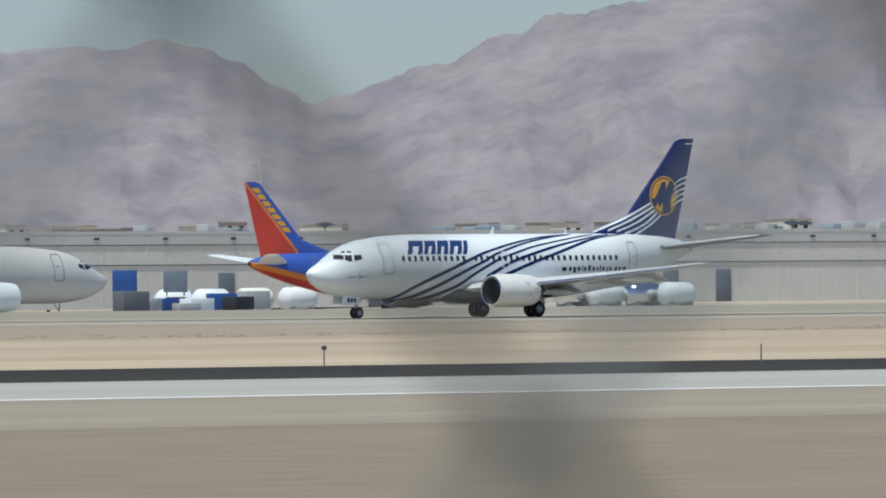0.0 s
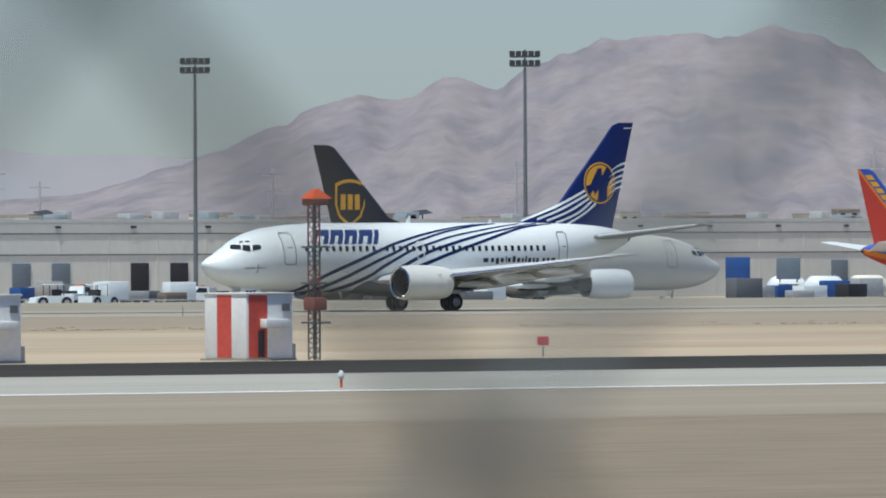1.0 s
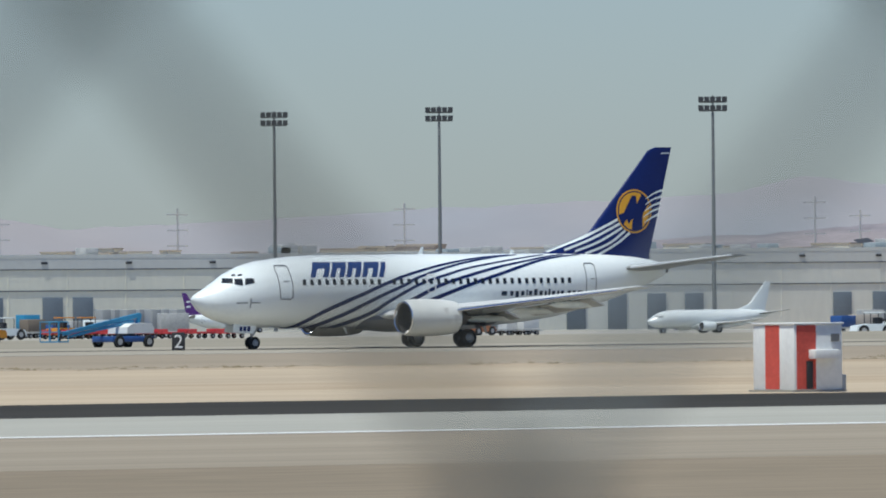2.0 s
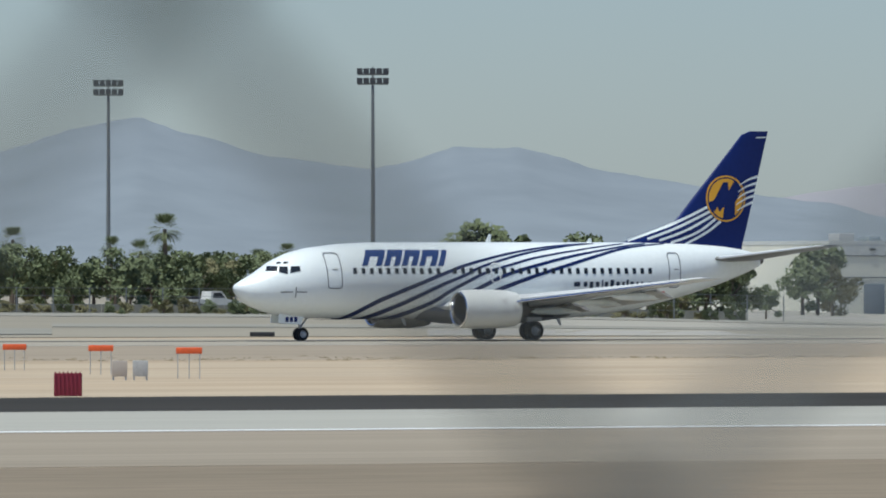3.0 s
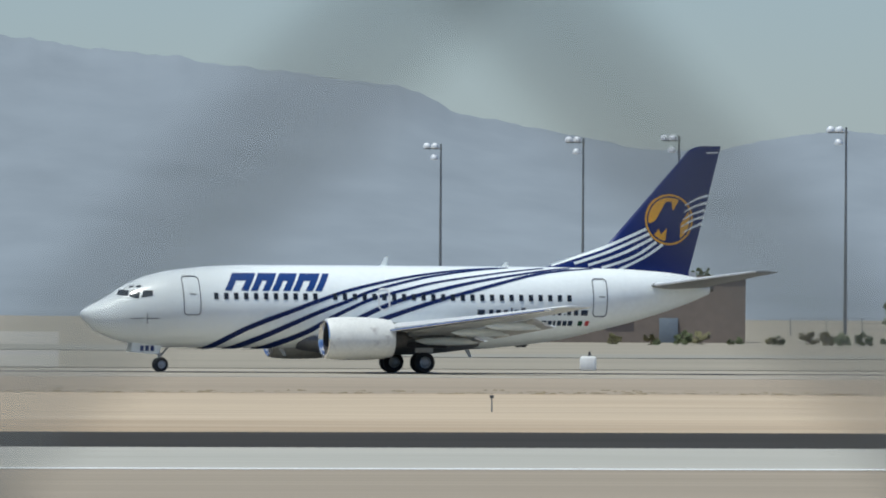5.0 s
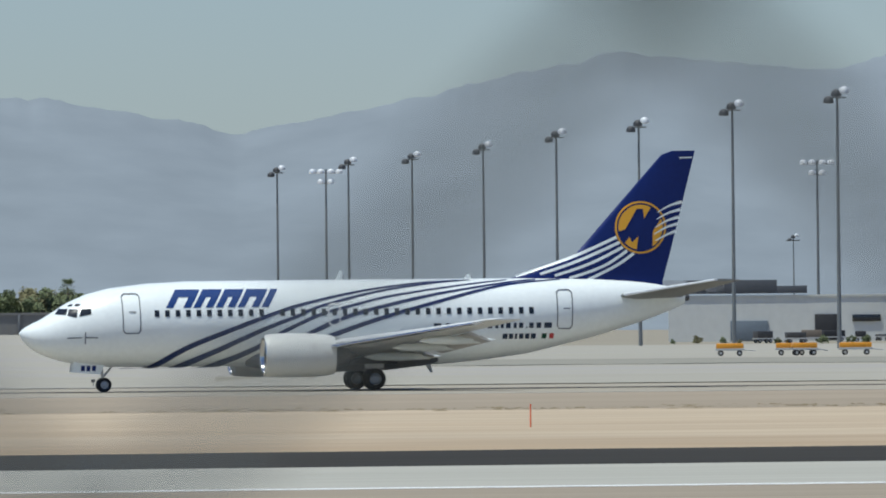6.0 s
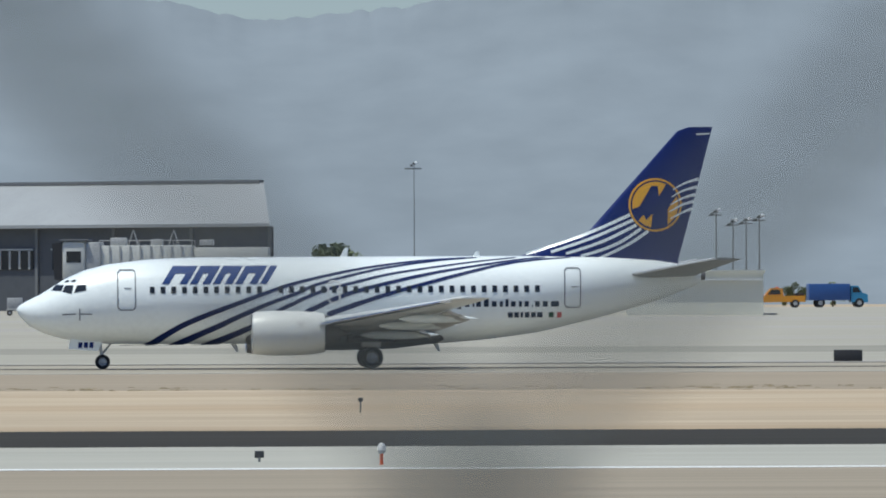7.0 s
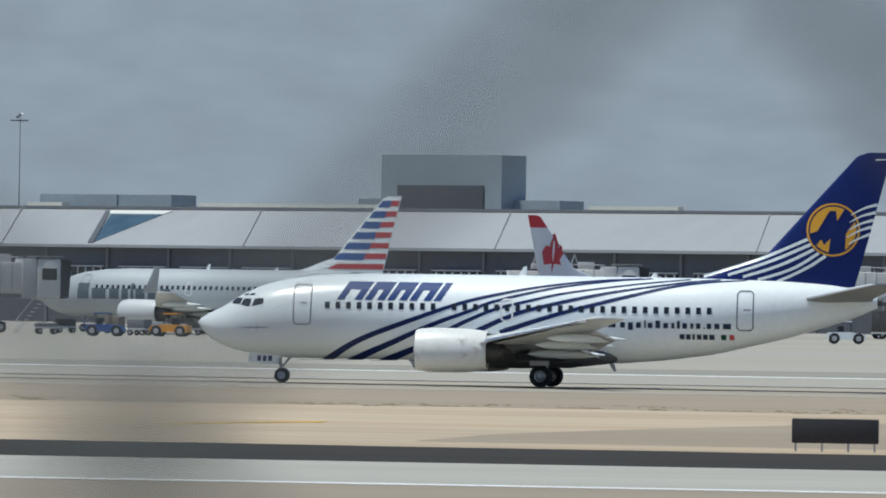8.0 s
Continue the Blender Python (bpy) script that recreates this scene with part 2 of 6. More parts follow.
def box(bm, x0, y0, z0, x1, y1, z1, bevel=0.0):
    v = [bm.verts.new(p) for p in ((x0, y0, z0), (x1, y0, z0), (x1, y1, z0), (x0, y1, z0), (x0, y0, z1), (x1, y0, z1), (x1, y1, z1), (x0, y1, z1))]
    fs = [bm.faces.new([v[i] for i in q]) for q in ((3, 2, 1, 0), (4, 5, 6, 7), (0, 1, 5, 4), (1, 2, 6, 5), (2, 3, 7, 6), (3, 0, 4, 7))]
    if bevel:
        es = {e for f in fs for e in f.edges}
        bmesh.ops.bevel(bm, geom=list(es), offset=bevel, segments=2, affect="EDGES", profile=0.5)
    return bm


def loft(bm, rings, cap=True, closed=True):
    """Skin over rings of equal counts of points."""
    vs = [[bm.verts.new(p) for p in r] for r in rings]
    n = len(vs[0])
    for a, b in zip(vs, vs[1:]):
        for i in range(n if closed else n - 1):
            j = (i + 1) % n
            bm.faces.new((a[i], a[j], b[j], b[i]))
    if cap and closed:
        bm.faces.new(vs[0][::-1])
        bm.faces.new(vs[-1])
    return bm


def tube(bm, p0, p1, r0, r1=None, seg=10, cap=True):
    p0, p1 = Vector(p0), Vector(p1)
    r1 = r0 if r1 is None else r1
    w = (p1 - p0).normalized()
    u = w.orthogonal().normalized()
    v = w.cross(u)
    ring = lambda p, r: [p + r * (math.cos(2 * math.pi * i / seg) * u + math.sin(2 * math.pi * i / seg) * v) for i in range(seg)]
    return loft(bm, [ring(p0, r0), ring(p1, r1)], cap)


def prism(bm, pts, y0, y1):
    """A plate with the outline pts (x, z) from y0 to y1."""
    return loft(bm, [[(x, y0, z) for x, z in pts], [(x, y1, z) for x, z in pts]])


def B():
    return bmesh.new()


def polar(az, r, z=None):
    a = radians(az)
    x, y = r * math.sin(a), r * math.cos(a)
    return Vector((x, y, land(x, y) if z is None else z))


AZ_K = (-40, -8, -1, 3, 5.5, 8, 10, 17, 22, 26, 29, 31.5, 36, 39, 42, 60)
K = (0.0042, 0.0042, 0.0058, 0.0062, 0.0060, 0.0038, 0.0008, 0.0004, 0.0010, 0.0017, 0.0008, -0.0020, -0.0026, -0.0035, -0.0022, -0.0022)


def land(x, y):
    """Height of the ground: level airfield, gently rising or falling beyond the far runway, a low bank by the camera."""
    r = math.hypot(x, y)
    az = math.degrees(math.atan2(x, y)) if y > 0 else (60 if x > 0 else -40)
    k = float(np.interp(az, AZ_K, K))
    z = k * max(0.0, min(r, 1700) - 580) if y > 0 else 0.0
    z = min(z, 2.5)
    near = max(0.0, min(1.0, (70 - r) / 50))
    return z + 1.35 * near * near * (3 - 2 * near)


# ---- ground, runways, distance ----
def build_ground():
    radii = [0.0, 3, 8, 15, 25, 40, 55, 70, 100, 150, 230, 350, 480] + [580 + 20 * i for i in range(57)] + [2000, 2600, 3400, 4400, 4900]
    azs = [a for a in range(-180, -40, 10)] + [-40 + 0.5 * i for i in range(201)] + [a for a in range(70, 180, 10)]
    bm = B()
    centre = bm.verts.new((0, 0, land(0, 0)))
    rings = []
    for r in radii[1:]:
        rings.append([bm.verts.new((r * math.sin(radians(a)), r * math.cos(radians(a)), land(r * math.sin(radians(a)), r * math.cos(radians(a))))) for a in azs])
    n = len(azs)
    for i in range(n):
        bm.faces.new((centre, rings[0][i], rings[0][(i + 1) % n]))
    for a, b in zip(rings, rings[1:]):
        for i in range(n):
            bm.faces.new((a[i], b[i], b[(i + 1) % n], a[(i + 1) % n]))
    setting("ground", bm, M["sand"], "pale desert sand of a flat airfield", "ground", smooth=True)


def band(name, y0, y1, zz, mat, label, category, x0=-700, x1=1300, ragged=(0.0, 0.0)):
    """A strip along the runways from y0 to y1; ragged: how far its two edges wander."""
    bm = B()
    n = 900 if any(ragged) else 40

    def edge(y, x, w):
        if not w:
            return y
        v = Vector((x * 0.025, y, 0.4))
        return y + w * (noise.noise(v) + 0.6 * noise.noise(v * 3.7) + 0.45 * noise.noise(v * 13.0))
    xs = [x0 + (x1 - x0) * i / n for i in range(n + 1)]
    loft(bm, [[(x, edge(y, x, w), z) for x in xs] for y, w, z in ((y0, ragged[0], -0.08), (y0, ragged[0], zz), (y1, ragged[1], zz))], closed=False)
    return setting(name, bm, M[mat], label, category)


def build_bands():
    band("runway_far", 468, 534, 0.012, "runway", "pale worn concrete runway under the rolling airliner", "runway")
    band("runway_far_verge", 378, 468, 0.006, "dirt", "brown graded dirt beside the far runway", "verge", ragged=(6.0, 0.0))
    band("runway_back_verge", 534, 640, 0.005, "field", "bare grey-tan dirt behind the far runway", "verge")
    # dark strip with ragged edges, just behind the line of the wheels
    band("runway_dark_strip", 502, 509, 0.016, "dark_line", "narrow dark strip along the far runway", "pavement", ragged=(1.2, 1.2))
    band("blast_strip", 226.5, 256, 0.006, "strip", "black bitumen strip along the runway shoulder", "pavement", ragged=(0.0, 1.3))
    band("runway_shoulder", 196.6, 226.5, 0.012, "shoulder", "pale grey concrete runway shoulder", "pavement")
    band("runway_near", 158, 196.6, 0.009, "near", "worn taupe runway pavement with long tyre streaks", "runway")
    band("near_verge", 70, 158, 0.006, "gravel", "brown gravel verge beside the near runway", "verge", ragged=(0.0, 0.9))
    band("edge_line", 195.2, 196.5, 0.018, "line", "white painted runway edge line", "road marking")
    band("far_edge_line", 470.5, 472.5, 0.02, "shoulder", "faded white runway edge line", "road marking")
    # concrete aprons beyond the far runway follow the land
    for name, a0, a1, r0, r1, mat, zz in (("apron_cargo", 28.5, 52, 700, 1590, "apron", 0.05), ("apron_terminal", -22, 15.0, 600, 1280, "apron", 0.05), ("service_field", 9.0, 31.0, 620, 1700, "field", 0.04)):
        bm = B()
        rs = [r0 + 20 * i for i in range(int((r1 - r0) / 20) + 1)] + ([2000, 2600, 3400, 4400] if r1 == 1700 else [])
        az = [a0 + 0.5 * i for i in range(int((a1 - a0) * 2) + 1)]
        first = lambda a, r: max(538 / math.cos(radians(a)), r - 200) if r == r0 else r
        loft(bm, [[polar(a, first(a, r)) + Vector((0, 0, zz - (0.15 if k == 0 else 0))) for a in az] for k, r in enumerate([rs[0]] + rs)], closed=False)
        setting(name, bm, M[mat], "pale grey concrete aircraft apron" if mat == "apron" else "bare grey-tan dirt beyond the runway", "apron" if mat == "apron" else "ground")
    # service roads across the field behind the runway
    for a0, a1, r0, r1, wob in ((22.5, 26.5, 620, 680, 8), (20.0, 31.0, 860, 920, 10), (16.5, 21.0, 690, 740, 8), (9.5, 15.5, 760, 860, 14), (26.5, 31.0, 700, 740, 6)):
        bm = B()
        az = [a0 + 0.1 * i for i in range(int((a1 - a0) * 10) + 1)]
        loft(bm, [[polar(a, r + wob * noise.noise(Vector((a * 1.3, r, 0)))) + Vector((0, 0, zz)) for a in az] for r, zz in ((r0, -0.05), (r0, 0.10), ((r0 + r1) / 2, 0.10), (r1, 0.10))], closed=False)
        setting("service_road", bm, M["taxiway"], "dull grey service road behind the runway", "road")
    # taxiway markings and darker patches beyond and before the far runway, near the terminal
    for y0, y1, x0, x1 in ((560, 566, -260, -10), (600, 604, -300, -10)):
        bm = B()
        loft(bm, [[(x0 + (x1 - x0) * i / 12, y, land(x0 + (x1 - x0) * i / 12, y) + zz) for i in range(13)] for y, zz in ((y0, -0.1), (y0, 0.10), (y1, 0.10))], closed=False)
        setting("taxiway_marking", bm, M["line"], "faded pale taxiway stripe", "road marking")
    bm = B()
    xs = [-330 + 4 * i for i in range(104)]
    edge = lambda x, y: y + 5 * noise.noise(Vector((x * 0.05, y, 0)))
    loft(bm, [[(x, edge(x, y), land(x, edge(x, y)) + zz) for x in xs] for y, zz in ((576, -0.1), (576, 0.09), (595, 0.09), (615, 0.09), (640, 0.09))], closed=False)
    setting("taxiway_surface", bm, M["taxiway"], "dull grey asphalt taxiway before the terminal apron", "taxiway")
    bm = B()
    loft(bm, [[(-31 + 1.5 * i, 268 + 95 * f * math.sin(math.pi * i / 22) ** 0.8, 0.012 if f else -0.03) for i in range(1, 22)] for f in (0, 0.001, 0.25, 0.5, 0.75, 1)], closed=False)
    setting("taxiway_island", bm, M["dirt"], "brown dirt island in the taxiway entry", "verge")
    bm = B()
    loft(bm, [[(-40 + 0.2 * i, 298 + 14 * math.sin(i / 9) + w, z) for i in range(15)] for w, z in ((0, -0.03), (0, 0.016), (3.0, 0.016))], closed=False)
    setting("taxiway_curve_line", bm, M["yellow_line"], "worn yellow curving taxiway line", "road marking")


RIDGE_NEAR = ((33.5, 60), (35.5, 100), (36.3, 118), (36.9, 170), (37.1, 200), (37.42, 242), (37.64, 272), (37.84, 295), (38.0, 284), (38.34, 322), (38.56, 304), (38.78, 346), (39.17, 388), (39.45, 399), (39.78, 394), (40.03, 410), (40.28, 396), (40.49, 367), (40.7, 325), (40.87, 300), (41.1, 316), (41.34, 343), (41.53, 367), (41.9, 420), (42.5, 470), (43.3, 500), (45, 480), (48, 420), (52, 300))
RIDGE_FAR = ((-20, 640), (-12, 660), (-6, 650), (-3, 640), (0, 590), (1.12, 540), (1.63, 505), (2.09, 515), (2.63, 537), (3.3, 575), (4.6, 560), (6.0, 500), (7.2, 440), (7.88, 416), (8.49, 388), (9.12, 345), (9.58, 370), (10.18, 412), (10.63, 446), (11.2, 482), (11.84, 460), (12.32, 446), (12.74, 490), (13.2, 528), (13.85, 515), (14.8, 480), (15.8, 440), (16.79, 400), (17.24, 345), (17.99, 298), (18.45, 284), (18.81, 312), (19.17, 327), (19.56, 312), (20.02, 306), (20.47, 290), (20.9, 245), (21.2, 236), (21.6, 272), (21.85, 306), (22.27, 341), (22.45, 335), (22.72, 376), (23.06, 361), (23.36, 311), (23.7, 273), (24.0, 300), (24.27, 307), (24.53, 280), (24.75, 250), (24.98, 275), (25.3, 250), (25.7, 202), (25.94, 203), (26.54, 270), (26.95, 297), (27.3, 261), (27.6, 231), (28.2, 203), (28.65, 241), (29.0, 243), (29.46, 201), (30.3, 165), (30.9, 178), (31.4, 150), (31.9, 120), (33.0, 135), (33.9, 152), (35.0, 165), (35.5, 176), (35.85, 205), (36.2, 188), (37, 185), (38, 180), (42, 150), (50, 120))
RIDGE_FAINT = ((28, 60), (29.5, 110), (30.3, 150)) + tuple(p for p in RIDGE_FAR if p[0] > 30.5)
RIDGE_FAR = tuple(p for p in RIDGE_FAR if p[0] < 29.9) + ((30.1, 165), (30.7, 140), (31.2, 95), (31.6, 40), (32.0, 5))
F_PX = 19011.0


def build_mountains():
    for name, ridge, r0, r1, mat, a0, a1, rough_, label in (
            ("mountain_near", RIDGE_NEAR, 3640, 3900, "mount_near", 33.5, 52, 1.0, "bare mauve-brown desert mountain, midday haze painted in"),
            ("mountain_far", RIDGE_FAR, 4250, 4650, "mount_far", -20, 32.0, 0.45, "distant blue-grey mountain range, haze painted into its colour"),
            ("mountain_faint", RIDGE_FAINT, 4690, 4860, "mount_faint", 28, 50, 0.45, "faint pinkish-grey mountains, haze painted into their colour")):
        ra, rh = [p[0] for p in ridge], [p[1] for p in ridge]
        n = int((a1 - a0) / 0.035)
        bm = B()
        rows = []
        depth = 40
        for j in range(depth + 1):
            f = j / depth
            row = []
            for i in range(n + 1):
                az = a0 + (a1 - a0) * i / n
                k = max(0, min(len(ra) - 2, sum(1 for q in ra if q <= az) - 1))
                g = (az - ra[k]) / (ra[k + 1] - ra[k])
                g = (0.5 * g + 0.5 * g * g * (3 - 2 * g)) if rough_ > 0.8 else g
                top = (rh[k] + (rh[k + 1] - rh[k]) * g) / F_PX * r1 + EYE_Z
                top *= 1 + (0.035 if rough_ > 0.8 else 0.022) * f ** 12 * noise.fractal(Vector((az * 4.0, r1, 0)), 0.7, 2.2, 6)
                r = r0 + (r1 - r0) * f
                p = Vector((r * math.sin(radians(az)), r * math.cos(radians(az)), 0))
                if rough_ < 0.8:          # far range: broad, soft folds
                    spur, fold = noise.fractal(p * 0.004, 1.0, 2.1, 3) * 0.22, 0.0
                else:                     # near range: spurs and gullies running down the slope
                    spur = noise.fractal(Vector((az * 2.4, r * 0.011, 1.3)), 0.85, 2.1, 6) * 0.34
                    fold = abs(noise.noise(Vector((az * 4.0 + r * 0.006, r * 0.010, 7.1)))) * 0.35
                h = top * (f ** 1.25) * (1 + rough_ * (spur - fold * 0.6) * (1 - f) * 1.1)
                if f < 1:
                    h = min(h, top * (0.15 + 0.85 * f))
                else:
                    h = top * (1 + 0.006 * rough_ * noise.noise(p * 0.05))
                row.append((p.x, p.y, -8 + (h + 8) if j else -8))
            rows.append(row)
        rows.append([(x * 1.03, y * 1.03, -8) for x, y, z in rows[-1]])
        loft(bm, rows, closed=False)
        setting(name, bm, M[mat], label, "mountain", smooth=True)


def verge_weeds():
    """Dry tufts and clods along the edges of the graded dirt."""
    rn = random.Random(4)
    bm = B()
    for _ in range(1500):
        x, y = rn.uniform(-90, 420), rn.choice((rn.gauss(380, 2), rn.gauss(386, 5)))
        h, w = rn.uniform(0.01, 0.06), rn.uniform(0.1, 0.8)
        for k in range(3):
            dx, dy = rn.uniform(-w, w), rn.uniform(-0.3, 0.3)
            q = rn.uniform(0.05, 0.25)
            bm.faces.new([bm.verts.new(v) for v in ((x + dx - q, y + dy, 0), (x + dx + q, y + dy, 0), (x + dx + rn.uniform(-q, q), y + dy + 0.05, h))])
    tagged(setting("verge_weeds", bm, M["dry_grass"], "sparse dry tufts along the dirt verge", "weeds"), kind="stuff")


build_ground()
build_bands()
verge_weeds()
build_mountains()


# ---- airliners ----
# Fuselage stations of a short twin-jet airliner: metres from the nose, top, bottom, half width
STATION = (0.0, 0.12, 0.3, 0.6, 1.05, 1.6, 2.23, 3.15, 4.24, 6.06, 7.9, 14.0, 20.0, 22.0, 24.3, 27.5, 29.6, 31.0, 31.9)
TOP = (2.82, 2.97, 3.08, 3.25, 3.46, 3.80, 4.20, 4.60, 4.88, 5.09, 5.18, 5.20, 5.20, 5.20, 5.20, 5.14, 5.00, 4.80, 4.55)
BOTTOM = (2.72, 2.50, 2.30, 2.02, 1.78, 1.57, 1.40, 1.26, 1.18, 1.16, 1.16, 1.16, 1.16, 1.33, 1.64, 2.40, 3.02, 3.52, 3.92)
WIDTH = (0.05, 0.28, 0.45, 0.66, 0.92, 1.16, 1.38, 1.62, 1.78, 1.87, 1.88, 1.88, 1.88, 1.86, 1.75, 1.28, 0.82, 0.48, 0.20)
NOSE_GEAR = 3.99          # metres from the nose to the nose wheel, the thing's origin
FIN_Z = (5.0, 5.25, 6.26, 11.19)
FIN_LE = (22.6, 23.7, 26.6, 31.0)
FIN_TE = (30.85, 30.92, 31.2, 32.47)


def station(s):
    s = min(max(s, 0.0), 31.9)
    t, b, w = (float(np.interp(s, STATION, q)) for q in (TOP, BOTTOM, WIDTH))
    return (t + b) / 2, (t - b) / 2, w


def skin(s, z, out=0.015, side=-1):
    """The point of the fuselage's skin at station s and height z, a little proud of it."""
    zc, hz, w = station(s)
    q = max(-1.0, min(1.0, (z - zc) / hz))
    th = math.asin(q)
    return (s, side * (w + out) * math.cos(th), zc + (hz + out) * math.sin(th))


def fin_skin(s, z, out=0.012, side=-1):
    le, te = float(np.interp(z, FIN_Z, FIN_LE)), float(np.interp(z, FIN_Z, FIN_TE))
    u = max(0.001, min(1, (s - le) / (te - le)))
    c = min(te - le, 5.5)
    return (s, side * (0.10 * c * math.sqrt(u) * (1 - u) + 0.02 + out), z)


class Kit:
    """Places a type's own stations at the size of another type."""

    def __init__(self, length, width, height):
        self.k = (length / 32.47, width / 3.76, height / 11.19)

    def __call__(self, p):
        return ((p[0] - NOSE_GEAR) * self.k[0], p[1] * self.k[1], p[2] * self.k[2])


def smooth_line(pts, n):
    """n + 1 points on a smooth curve through pts."""
    t = np.linspace(0, len(pts) - 1, n + 1)
    out = []
    for q in t:
        i = min(int(q), len(pts) - 2)
        f = q - i
        p = [np.array(pts[max(0, min(len(pts) - 1, i + k))], float) for k in (-1, 0, 1, 2)]
        out.append(0.5 * (2 * p[1] + (p[2] - p[0]) * f + (2 * p[0] - 5 * p[1] + 4 * p[2] - p[3]) * f * f + (3 * p[1] - p[0] - 3 * p[2] + p[3]) * f ** 3))
    return out


def ribbon(bm, kit, pts, w0, w1, surf, n=26, side=-1):
    line = smooth_line(pts, n)
    rows = []
    for i, p in enumerate(line):
        a, b = line[max(0, i - 1)], line[min(n, i + 1)]
        d = (b - a) / (np.linalg.norm(b - a) + 1e-9)
        nrm = np.array((-d[1], d[0]))
        w = w0 + (w1 - w0) * i / n
        rows.append([kit(surf(*(p + nrm * w * q), side=side)) for q in (-0.5, -0.17, 0.17, 0.5)])
    return loft(bm, rows, closed=False)


def patch(bm, kit, corners, surf, side=-1, n=3):
    """A four-cornered field on a skin: corners (s, z) in order round it."""
    a, b, c, d = (np.array(q, float) for q in corners)
    rows = []
    for i in range(n + 1):
        f = i / n
        p, q = a + (d - a) * f, b + (c - b) * f
        rows.append([kit(surf(*(p + (q - p) * j / n), side=side)) for j in range(n + 1)])
    return loft(bm, rows, closed=False)


def outline(bm, kit, s0, z0, s1, z1, w, surf, side=-1):
    r = min(0.12, (s1 - s0) / 3)
    pts = [(s0 + r, z0), (s1 - r, z0), (s1, z0 + r), (s1, z1 - r), (s1 - r, z1), (s0 + r, z1), (s0, z1 - r), (s0, z0 + r)]
    for p, q in zip(pts, pts[1:] + pts[:1]):
        ribbon(bm, kit, (p, q), w, w, surf, n=4, side=side)
    return bm


def wing_loft(bm, kit, sections):
    """sections: y, leading s, trailing s, z, thickness."""
    rings = []
    for y, le, te, z, th in sections:
        c = te - le
        up = [(le, 0), (le + 0.04 * c, 0.55), (le + 0.18 * c, 1), (le + 0.4 * c, 1.0), (le + 0.75 * c, 0.45), (te, 0.06)]
        lo = [(te, -0.06), (le + 0.7 * c, -0.35), (le + 0.35 * c, -0.75), (le + 0.1 * c, -0.6), (le + 0.02 * c, -0.35)]
        rings.append([kit((s, y, z + th * q * 0.5)) for s, q in up + lo])
    return loft(bm, rings)


def lathe(bm, kit, profile, yc, zc, seg=28, flat=0.0, cap=False):
    """profile: s, radius. flat squashes the underside."""
    rings = []
    for s, r in profile:
        ring = []
        for i in range(seg):
            a = 2 * math.pi * i / seg
            y, z = r * math.cos(a) * (1 + flat * 0.3), r * math.sin(a)
            if z < 0:
                z *= 1 - flat
            ring.append(kit((s, yc + y, zc + z)))
        rings.append(ring)
    return loft(bm, rings, cap=cap)


def add_wheel(parent, kit, s, y, r, w, rim_mat):
    x, yy, z = kit((s, y, 0))
    bm = B()
    prof = [(-w / 2, 0.55 * r), (-w / 2, 0.86 * r), (-w * 0.36, 0.97 * r), (-w * 0.15, r), (w * 0.15, r), (w * 0.36, 0.97 * r), (w / 2, 0.86 * r), (w / 2, 0.55 * r)]
    loft(bm, [[(x + q * math.cos(2 * math.pi * i / 24), yy + o, r + q * math.sin(2 * math.pi * i / 24)) for i in range(24)] for o, q in prof], cap=False)
    tyre = part("wheel", bm, M["tyre"], parent, "black rubber aircraft tyre")
    bm = B()
    loft(bm, [[(x + q * math.cos(2 * math.pi * i / 20), yy + o, r + q * math.sin(2 * math.pi * i / 20)) for i in range(20)] for o, q in ((-w * 0.44, 0.08 * r), (-w * 0.40, 0.30 * r), (-w * 0.30, 0.40 * r), (-w * 0.47, 0.56 * r), (w * 0.47, 0.56 * r), (w * 0.3, 0.4 * r), (w * 0.44, 0.08 * r))])
    part("rim", bm, rim_mat, tyre, "pale metal wheel rim")
    return tyre


